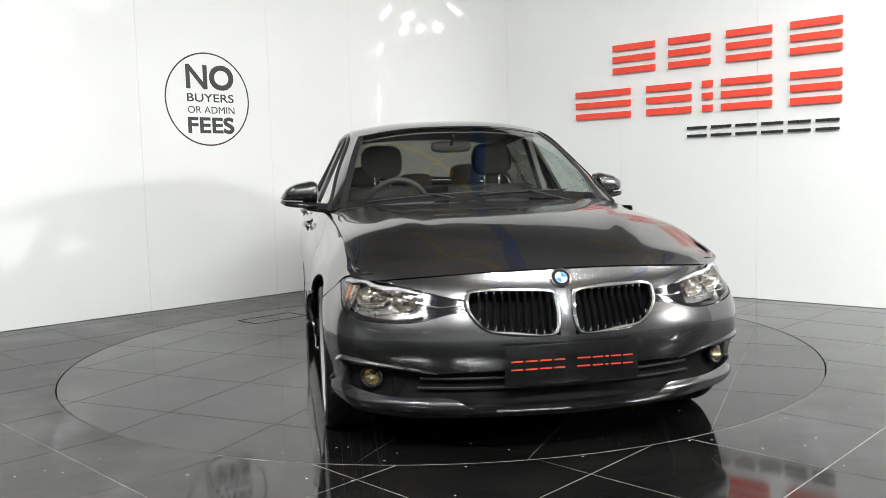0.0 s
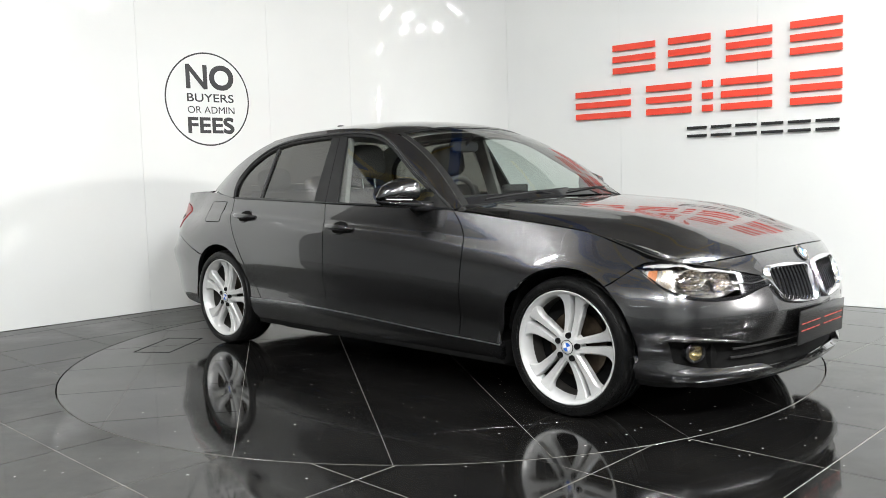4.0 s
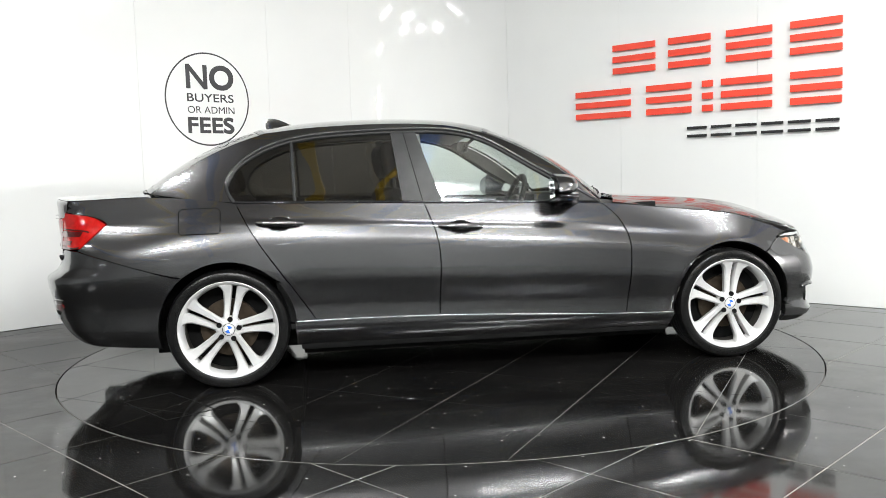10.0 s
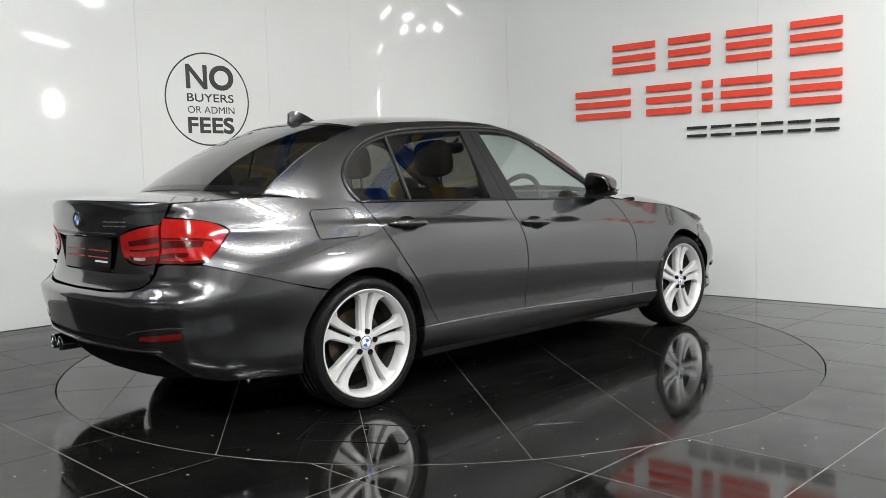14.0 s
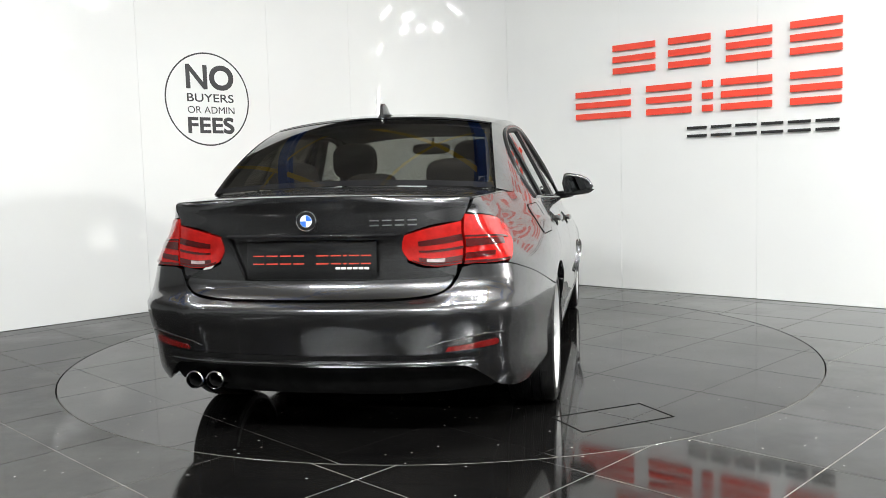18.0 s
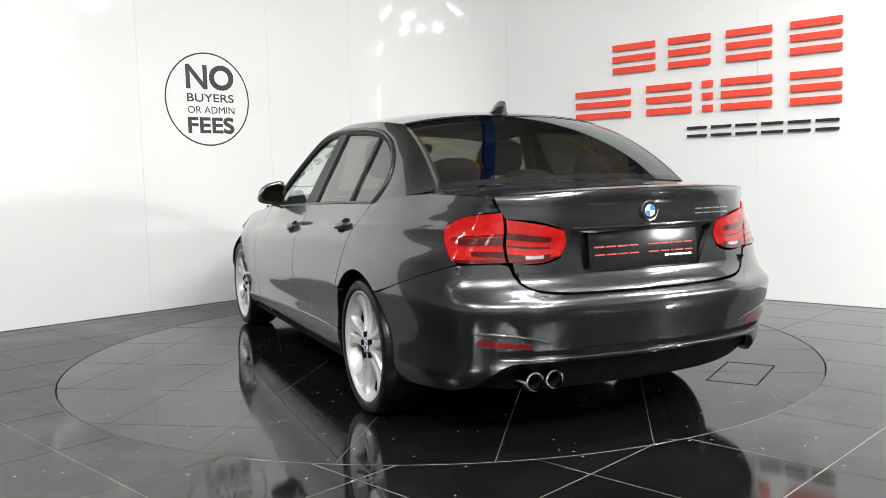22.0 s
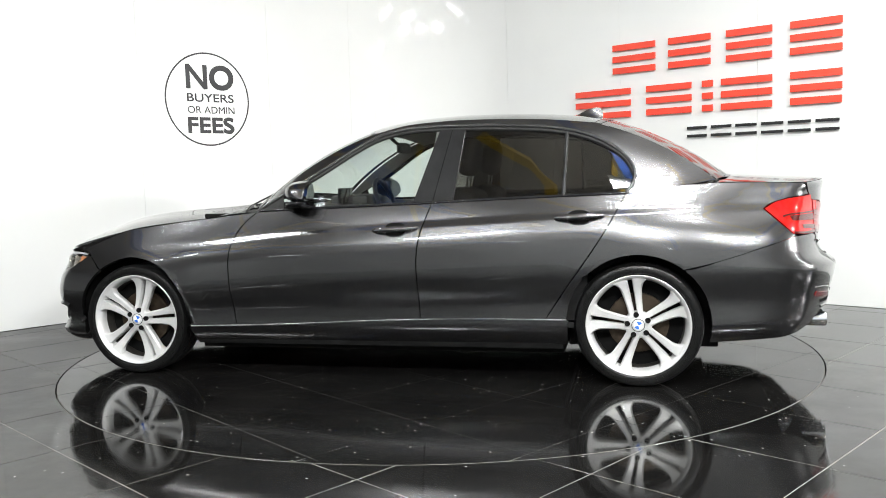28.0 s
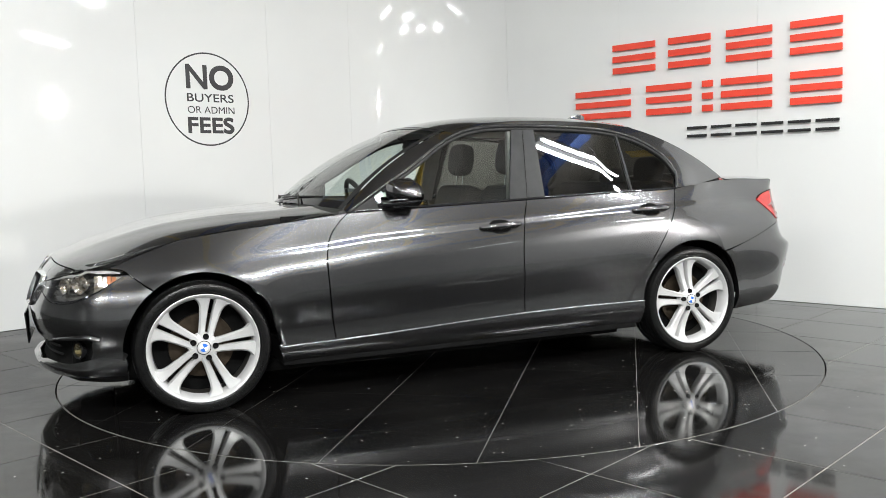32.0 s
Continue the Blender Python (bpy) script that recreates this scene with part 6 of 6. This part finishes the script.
    bmesh.ops.transform(bm, matrix=Matrix.Translation(c) @ (Matrix() if side > 0 else Matrix.Rotation(math.pi, 4, "Z")), verts=bm.verts)
    cap = part("centre_cap", bm, BLACK_GLOSS, rim, "small round blue and white cap", 40)
    cap_m = Matrix.Translation(c) @ d.to_track_quat("Z", "Y").to_matrix().to_4x4()
    for k0 in range(4):
        bm = bmesh.new()
        prism(bm, [(0, 0)] + [(0.0195 * math.cos(radians(k0 * 90 + 20 + k * 15)), 0.0195 * math.sin(radians(k0 * 90 + 20 + k * 15))) for k in range(7)], 0.0005, 0.002, cap_m)
        part("cap_field", bm, WHITE_ENAMEL if k0 % 2 else BLUE_ENAMEL, rim)
    bm = bmesh.new()
    lathe(bm, [(0.05, -0.10), (0.158, -0.10), (0.158, -0.125), (0.05, -0.125)], 48)
    bmesh.ops.transform(bm, matrix=m, verts=bm.verts)
    part("brake_disc", bm, DISC, rim, "brown-grey brake disc", 30)
    bm = bmesh.new()
    lathe(bm, [(0.0, -0.128), (0.235, -0.128), (0.235, -0.135), (0.0, -0.135)], 40)
    bmesh.ops.transform(bm, matrix=m, verts=bm.verts)
    part("dust_shield", bm, UNDER, rim)
    # liner of the wheel housing
    bm = bmesh.new()
    for r, y0, y1 in ((0.369, 0.60, 0.815),):
        rows = []
        for a in np.linspace(4, 176, 40):
            rows.append([bm.verts.new((x + r * math.cos(radians(a)), q * side, 0.327 + r * math.sin(radians(a)))) for q in (y0, y1)])
        for a, b in zip(rows, rows[1:]):
            bm.faces.new((a[0], b[0], b[1], a[1]))
        cen = bm.verts.new((x, y0 * side, 0.327))
        for a, b in zip(rows, rows[1:]):
            bm.faces.new((a[0], b[0], cen))
    part("wheel_housing", bm, UNDER, car, "", 60)


WHEEL_TURN = 0.0
for wx, wy in ((1.405, 0.868), (-1.405, 0.874)):
    for s in (1, -1):
        WHEEL_TURN = {(1, 1): -13.0, (1, -1): -8.0, (-1, 1): 10.0, (-1, -1): -10.0}[(int(math.copysign(1, wx)), s)]
        build_wheel(wx, wy * s, s)


# ---- hidden body: underside, engine bay and boot block, door linings ----
def build_under():
    base = None
    for name, lo, hi in (("underbody", (-1.03, -0.845, 0.185), (1.03, 0.845, 0.30)), ("floor_tray", (-1.02, -0.66, 0.125), (1.10, 0.66, 0.184)), ("engine_tray", (1.11, -0.60, 0.145), (1.79, 0.60, 0.60)),
                         ("front_crossmember", (1.80, -0.64, 0.215), (1.98, 0.64, 0.55)), ("boot_floor", (-1.81, -0.62, 0.165), (-1.04, 0.62, 0.84)), ("rear_crossmember", (-2.16, -0.62, 0.30), (-1.82, 0.62, 0.72))):
        ob = box(name, lo, hi, UNDER, base or car, "black underbody" if base is None else "", 0.01)
        base = base or ob


build_under()


def build_inner(side):
    """Dark linings behind the outer skin, so that joints read as deep lines."""
    for x0, x1, z0, z1 in ((1.0, -1.02, 0.24, 0.93), (-1.0, -2.0, 0.70, 0.985), (1.90, 0.72, 0.70, None)):
        nx = 24
        xs = np.linspace(x0, x1, nx)
        lo = np.array([(sx(x), z0) for x in xs])
        hi = np.array([(sx(x), z1 if z1 else float(Z_BELT(x)) - 0.05) for x in xs])
        sheet("inner_skin", side_map(coons(lo, hi, resample([tuple(lo[0]), tuple(hi[0])], 8), None), side, 0.03), UNDER, car, "", 0.0)


for s in (1, -1):
    build_inner(s)
bm_cowl = bmesh.new()
add_box(bm_cowl, (0.62, -0.56, 0.86), (0.84, 0.56, 0.925))
part("cowl", bm_cowl, BLACK_MATT, car, "matt black scuttle below the screen")


# ---- shoulders between quarter, window and boot ----
def build_shoulder(side):
    p = np.zeros((30, 8, 3))
    for i, x in enumerate(np.linspace(-1.42, -2.27, 30)):
        o = body(sx(x), float(Z_BELT(x)) - 0.012)
        zi = float(np.interp(x, [-2.27, -1.9, -1.8, -1.42], [1.034, 1.058, 1.062, 1.05]))
        inn = np.array([o[0], 0.56, zi - 0.012])
        for j in range(8):
            k = j / 7
            p[i, j] = o + (inn - o) * k
            p[i, j, 2] += 0.006 * math.sin(math.pi * k)
    p[..., 1] *= side
    sheet("shoulder", p, PAINT, flank[side][3], "", 0.0, outward=(0, 0, 1))


for s in (1, -1):
    build_shoulder(s)


# ---- fittings on the outside ----
def ellipsoid(bm, c, r, nu=20, nv=12, power=1.0, m=None):
    """A rounded body; power under 1 makes it boxier."""
    f = lambda v: math.copysign(abs(v) ** power, v)
    rows = []
    for i in range(nv + 1):
        a = -math.pi / 2 + math.pi * i / nv
        rows.append([bm.verts.new((c[0] + r[0] * f(math.cos(a)) * f(math.cos(2 * math.pi * j / nu)),
                                   c[1] + r[1] * f(math.cos(a)) * f(math.sin(2 * math.pi * j / nu)),
                                   c[2] + r[2] * f(math.sin(a)))) for j in range(nu)])
    for a, b in zip(rows, rows[1:]):
        for j in range(nu):
            bm.faces.new((a[j], a[(j + 1) % nu], b[(j + 1) % nu], b[j]))
    verts = [v for r_ in rows for v in r_]
    if m is not None:
        bmesh.ops.transform(bm, matrix=m, verts=verts)
    bmesh.ops.remove_doubles(bm, verts=verts, dist=1e-5)


def build_handle(door, side, x0, x1, z0, z1):
    """A grip bar, a black patch for the cup's shade, a highlight-catching rim."""
    xc, zc = (x0 + x1) / 2, (z0 + z1) / 2
    g = np.zeros((13, 9, 2))
    for i, u in enumerate(np.linspace(-1, 1, 13)):
        for j, v in enumerate(np.linspace(-1, 1, 9)):
            hh = 0.034 * math.sqrt(max(0.0, 1 - abs(u) ** 2.4)) + 0.002
            x, z = xc + u * 0.062, zc + v * hh - 0.003
            g[i, j] = (sx(x), z)
    sheet("handle_cup_shade", side_map(g, side), UNDER, door, "handle recess, its shade put in as a black patch", 0.0, lift=0.0015, outward=OUT[side])
    # rim added so that the cup's edge catches a highlight
    bm = bmesh.new()
    edge = []
    for k in range(28):
        a = 2 * math.pi * k / 28
        u = math.cos(a)
        hh = 0.034 * math.sqrt(max(0.0, 1 - abs(u) ** 2.4)) + 0.002
        q = body(sx(xc + u * 0.063), zc + math.copysign(hh, math.sin(a)) - 0.003)
        edge.append((float(q[0]), (float(q[1]) + 0.001) * side, float(q[2])))
    tube(bm, edge, 0.0032, 6, True)
    part("cup_rim", bm, PAINT, door, "", 60)
    bm = bmesh.new()
    rows = []
    for t in np.linspace(0, 1, 15):
        x = x0 + (x1 - x0) * t
        z = z0 + (z1 - z0) * t
        b = body(sx(x), z)
        rise = 0.030 * math.sin(math.pi * min(1, max(0, t))) ** 0.45
        h = 0.0185 * math.sin(math.pi * (0.04 + 0.92 * t)) ** 0.35
        cy = float(b[1]) + rise
        rows.append([bm.verts.new((float(b[0]), (cy + dy) * side, z + dz)) for dy, dz in
                     ((0.0, h), (0.008, h * 0.6), (0.0105, 0), (0.008, -h * 0.6), (0.0, -h), (-0.012, -h * 0.7), (-0.012, h * 0.7))])
    for a, b in zip(rows, rows[1:]):
        for j in range(7):
            bm.faces.new((a[j], a[(j + 1) % 7], b[(j + 1) % 7], b[j]))
    bm.faces.new(rows[0]), bm.faces.new(rows[-1])
    part("door_handle", bm, PAINT, door, "grey painted door handle", 50)


for s in (1, -1):
    build_handle(flank[s][1], s, -0.278, -0.032, 0.829, 0.815)
    build_handle(flank[s][2], s, -1.243, -0.993, 0.881, 0.870)


def mirror_shell(y0, y1, top, low, xf, xr, side, grow=0.0):
    """A mirror half shell lofted from its root outward; flat to the rear, rounded to the front."""
    bm = bmesh.new()
    rows = []
    for t in np.linspace(0.0, 1.0, 18):
        e = (1 - abs(2 * t - 1) ** (5 if t > 0.5 else 16)) ** 0.5 * 0.96 + 0.04
        y = y0 + (y1 - y0) * t
        zt, zb, f = float(np.interp(t, *top)), float(np.interp(t, *low)), float(np.interp(t, *xf))
        cz, hz = (zt + zb) / 2, (zt - zb) / 2 * e + grow
        ring = []
        for k in range(24):
            a = 2 * math.pi * k / 24
            c, q = math.cos(a), math.sin(a)
            x = xr + (f - xr) * e * max(c, 0) ** 0.75 if c > 0 else xr + 0.012 * c
            ring.append(bm.verts.new((x, y * side, cz + hz * math.copysign(abs(q) ** 0.6, q))))
        rows.append(ring)
    for p, q in zip(rows, rows[1:]):
        for k in range(24):
            bm.faces.new((p[k], p[(k + 1) % 24], q[(k + 1) % 24], q[k]))
    bm.faces.new(rows[0]), bm.faces.new(rows[-1])
    return bm


def build_mirror(side):
    y0, y1, xr = (0.775, 0.957, 0.335) if side > 0 else (0.822, 1.032, 0.365)
    ts = (0, 0.2, 0.6, 0.85, 1.0)
    bm = mirror_shell(y0, y1, (ts, (1.078, 1.088, 1.073, 1.050, 1.012)), ((0, 1), (0.968, 0.984)), (ts, (xr + 0.125, xr + 0.130, xr + 0.115, xr + 0.09, xr + 0.05)), xr, side)
    mir = part("door_mirror", bm, PAINT, car, "grey door mirror with black foot", 45)
    bm = mirror_shell(y0, y1 + 0.004, ((0, 1), (0.972, 0.985)), (ts, (0.935, 0.937, 0.944, 0.952, 0.968)), (ts, (xr + 0.165, xr + 0.145, xr + 0.120, xr + 0.093, xr + 0.05)), xr - 0.003, side)
    part("lower_shell", bm, BLACK_GLOSS, mir, "", 45)
    bm = bmesh.new()
    tube(bm, [(xr + 0.155, 0.760 * side, 0.938), (xr + 0.12, (y0 + 0.01) * side, 0.945), (xr + 0.085, (y0 + 0.06) * side, 0.954)], 0.027, 12)
    part("foot", bm, BLACK_GLOSS, mir, "", 50)
    bm = bmesh.new()
    pts = [(xr + 0.121, (y0 + 0.09) * side, 0.980), (xr + 0.114, (y0 + 0.12) * side, 0.982), (xr + 0.096, (y1 - 0.035) * side, 0.984), (xr + 0.062, (y1 - 0.008) * side, 0.986)]
    tube(bm, pts, 0.0055, 8)
    part("indicator_strip", bm, CHROME, mir, "bright indicator strip", 50)
    bm = bmesh.new()
    pts = [(y0 + 0.02, 0.965), (y0 + 0.022, 1.060), (y0 + 0.045, 1.072), ((y0 + y1) / 2, 1.064), (y1 - 0.045, 1.046), (y1 - 0.016, 1.010), (y1 - 0.02, 0.985), (y1 - 0.05, 0.968), (y0 + 0.05, 0.955)]
    vs = [[bm.verts.new((x - 0.10 * (y - y0), y * side, z)) for y, z in pts] for x in (xr - 0.0125, xr + 0.006)]
    bm.faces.new(vs[0]), bm.faces.new(vs[1])
    for k in range(len(pts)):
        bm.faces.new((vs[0][k - 1], vs[0][k], vs[1][k], vs[1][k - 1]))
    part("mirror_glass", bm, MIRROR, mir, "")
    q = side_map(coons(resample(fl([(0.66, 0.930), (0.50, 0.935)]), 5), resample(fl([(0.658, 0.932), (0.51, 1.012)]), 5)), side)
    sheet("mirror_sail", q, BLACK_MATT, mir, "", 0.004, lift=0.004, outward=OUT[side])


for s in (1, -1):
    build_mirror(s)


def build_fin():
    bm = bmesh.new()
    rows = []
    for t in np.linspace(0, 1, 12):
        x = -1.035 - 0.175 * t
        base = float(ROOF_Z(x)) - 0.004
        top = base + 0.004 + 0.062 * math.sin(min(1, t * 1.12) * math.pi / 2) ** 1.3
        top = top - 0.010 * max(0, t - 0.9) / 0.1
        w = 0.044 * math.sin(math.pi * (0.06 + 0.80 * t)) ** 0.8
        rows.append([bm.verts.new((x - 0.0 * t, y, z)) for y, z in ((-w, base), (-w * 0.42, base + (top - base) * 0.30), (-0.006, top), (0.006, top), (w * 0.42, base + (top - base) * 0.30), (w, base))])
    for a, b in zip(rows, rows[1:]):
        for j in range(5):
            bm.faces.new((a[j], a[j + 1], b[j + 1], b[j]))
    bm.faces.new(rows[0]), bm.faces.new(rows[-1])
    part("aerial_fin", bm, PAINT, car, "grey shark-fin aerial", 50)


build_fin()

# fuel flap on the right quarter, as a fine recessed line round a flush lid
g = np.array([[(sx(x), z) for z in np.linspace(0.835, 0.965, 12)] for x in np.linspace(-1.425, -1.640, 14)])
sheet("fuel_flap", side_map(g, -1), PAINT, flank[-1][3], "", 0.004, lift=0.0022, outward=OUT[-1])
loop = [(x, 0.834) for x in np.linspace(-1.44, -1.625, 8)] + [(-1.64, 0.848), (-1.641, 0.95)] + [(x, 0.966) for x in np.linspace(-1.625, -1.44, 8)] + [(-1.425, 0.95), (-1.424, 0.848)]
bm = bmesh.new()
tube(bm, [tuple(body(sx(x), z) * np.array([1, -1, 1]) + np.array([0, -0.0005, 0])) for x, z in loop], 0.0028, 6, True)
part("flap_joint", bm, UNDER, flank[-1][3], "", 60)

# wipers parked along the foot of the windscreen
for y0, y1, lift in ((-0.60, 0.02, 0.0), (-0.02, 0.50, 0.006)):
    bm = bmesh.new()
    pts = []
    for t in np.linspace(0, 1, 12):
        u = (y0 + (y1 - y0) * t) / 0.735
        lo_, hi_ = WS_LO(u), WS_HI(u)
        v = 0.03 + 0.05 * t
        q = lo_ + (hi_ - lo_) * v
        pts.append((q[0] + 0.006, q[1], q[2] + 0.010 + lift))
    tube(bm, pts, 0.0045, 6)
    tube(bm, [(0.84, y1 - 0.02, 0.952), (pts[6][0] + 0.008, pts[6][1], pts[6][2] + 0.006)], 0.005, 6)
    part("wiper", bm, BLACK_MATT, car, "", 60)


# ---- cabin ----
def build_seat(y):
    bm = bmesh.new()
    add_box(bm, (-0.28, y - 0.25, 0.32), (0.26, y + 0.25, 0.52), 0.06)
    seat = part("front_seat", bm, SEAT, car, "anthracite cloth front seat", 40)
    bm = bmesh.new()
    add_box(bm, (-0.09, -0.25, 0.0), (0.06, 0.25, 0.60), 0.055, pose(-0.26, y, 0.46, 0, -20, 0), 3)
    part("backrest", bm, SEAT, seat, "", 40)
    bm = bmesh.new()
    ellipsoid(bm, (0, 0, 0), (0.058, 0.135, 0.100), 24, 14, 0.62, pose(-0.475, y, 1.185, 0, -10, 0))
    head = part("headrest", bm, SEAT, seat, "", 45)
    for dy in (-0.05, 0.05):
        bm = bmesh.new()
        tube(bm, [(-0.455, y + dy, 1.00), (-0.470, y + dy, 1.12)], 0.006, 8)
        part("post", bm, CHROME, seat, "", 60)


for y in (0.37, -0.37):
    build_seat(y)


def build_cabin():
    bm = bmesh.new()
    add_box(bm, (-1.20, -0.66, 0.30), (-0.75, 0.66, 0.55), 0.06)
    add_box(bm, (-0.08, -0.66, 0.0), (0.08, 0.66, 0.52), 0.05, pose(-1.22, 0, 0.52, 0, -24, 0))
    bench = part("rear_bench", bm, SEAT, car, "anthracite cloth rear bench", 40)
    for y in (-0.40, 0.0, 0.40):
        bm = bmesh.new()
        ellipsoid(bm, (0, 0, 0), (0.055, 0.125, 0.075 if y else 0.055), 22, 12, 0.62, pose(-1.44, y, 1.10 if y else 1.06, 0, -14, 0))
        part("headrest", bm, SEAT, bench, "", 45)
    bm = bmesh.new()
    add_box(bm, (-1.86, -0.62, 1.005), (-1.40, 0.62, 1.03), 0.01)
    part("parcel_shelf", bm, TRIM_DARK, car, "black parcel shelf", 40)
    bm = bmesh.new()
    add_box(bm, (0.36, -0.70, 0.60), (0.80, 0.70, 0.935), 0.05)
    add_box(bm, (0.33, -0.56, 0.86), (0.60, -0.20, 0.985), 0.035)
    dash = part("dashboard", bm, TRIM_DARK, car, "dark grey dashboard with a binnacle", 40)
    bm = bmesh.new()
    add_box(bm, (0.40, -0.10, 0.93), (0.425, 0.12, 1.035), 0.008)
    part("screen", bm, BLACK_GLOSS, dash, "small dark display on the dash", 40)
    # steering wheel on the right
    m = pose(0.245, -0.37, 0.905, 0, -68, 0)
    bm = bmesh.new()
    tube(bm, [m @ Vector((0.185 * math.cos(a), 0.185 * math.sin(a), 0)) for a in np.linspace(0, 2 * math.pi, 40, endpoint=False)], 0.0155, 10, True)
    sw = part("steering_wheel", bm, TRIM_DARK, car, "black three-spoke steering wheel", 60)
    bm = bmesh.new()
    ellipsoid(bm, (0, 0, -0.01), (0.075, 0.085, 0.03), 20, 10, 0.8, m)
    for a in (90, -90, 180):
        v = Vector((math.cos(radians(a)), math.sin(radians(a)), 0))
        tube(bm, [m @ (v * 0.05), m @ (v * 0.18)], 0.013, 8)
    tube(bm, [m @ Vector((0, 0, 0)), m @ Vector((0, 0, -0.25))], 0.03, 10)
    part("boss", bm, TRIM_DARK, sw, "", 60)
    # interior mirror under the roof's front edge
    bm = bmesh.new()
    ellipsoid(bm, (0.02, 0.0, 1.255), (0.022, 0.125, 0.034), 24, 12, 0.6)
    tube(bm, [(0.03, 0, 1.26), (0.10, 0, 1.315)], 0.010, 8)
    part("interior_mirror", bm, BLACK_MATT, car, "black interior mirror", 50)
    # door linings and floor
    for side in (1, -1):
        bm = bmesh.new()
        for x0, x1 in ((0.70, -0.33), (-0.37, -1.15)):
            add_box(bm, (x1, 0.735 * side - 0.012, 0.32), (x0, 0.735 * side + 0.012, 0.935), 0.01)
        part("door_lining", bm, TRIM_DARK, car, "dark door lining", 40)
        bm = bmesh.new()
        add_box(bm, (-0.05, -0.018, 0), (0.05, 0.018, 0.40), 0.012, pose(-0.33, 0.70 * side, 0.93, 16 * side, -8, 0))
        part("pillar_trim", bm, PILLAR_LINING, car, "grey middle pillar trim", 40)
    box("cabin_floor", (-1.2, -0.74, 0.28), (0.8, 0.74, 0.31), TRIM_DARK, car)
    box("console", (-0.35, -0.12, 0.30), (0.42, 0.12, 0.62), TRIM_DARK, car, "", 0.03)


build_cabin()


def trim_car():
    """The body sits a little low, most toward its ends, under a fuller roof, and the nose draws in."""
    for me in {ob.data for ob in car.children_recursive}:
        co = np.empty(len(me.vertices) * 3)
        me.vertices.foreach_get("co", co)
        co = co.reshape(-1, 3)
        co[:, 2] *= 0.991 - 0.015 * (np.abs(co[:, 0]) / 2.3) ** 2
        co[:, 2] += 0.080 * np.clip(co[:, 2] - 1.0, 0, 1)
        co[:, 1] *= 1 - 0.025 * np.clip((co[:, 0] - 1.9) / 0.2, 0, 1)
        me.vertices.foreach_set("co", co.ravel())
        me.update()


trim_car()


def motions():
    rows = []
    spin = []
    for k in range(65):
        t = k * 0.5
        a = SPIN_START + SPIN_RATE * t
        spin.append((t, pose(0, 0, 0, 0, 0, a)))
        rows.append((t, pose(0, 0, 0, 0, 0, a) @ pose(PIVOT_X, PIVOT_Y, 0)))
    walk(turntable, spin)
    walk(car, rows)


motions()
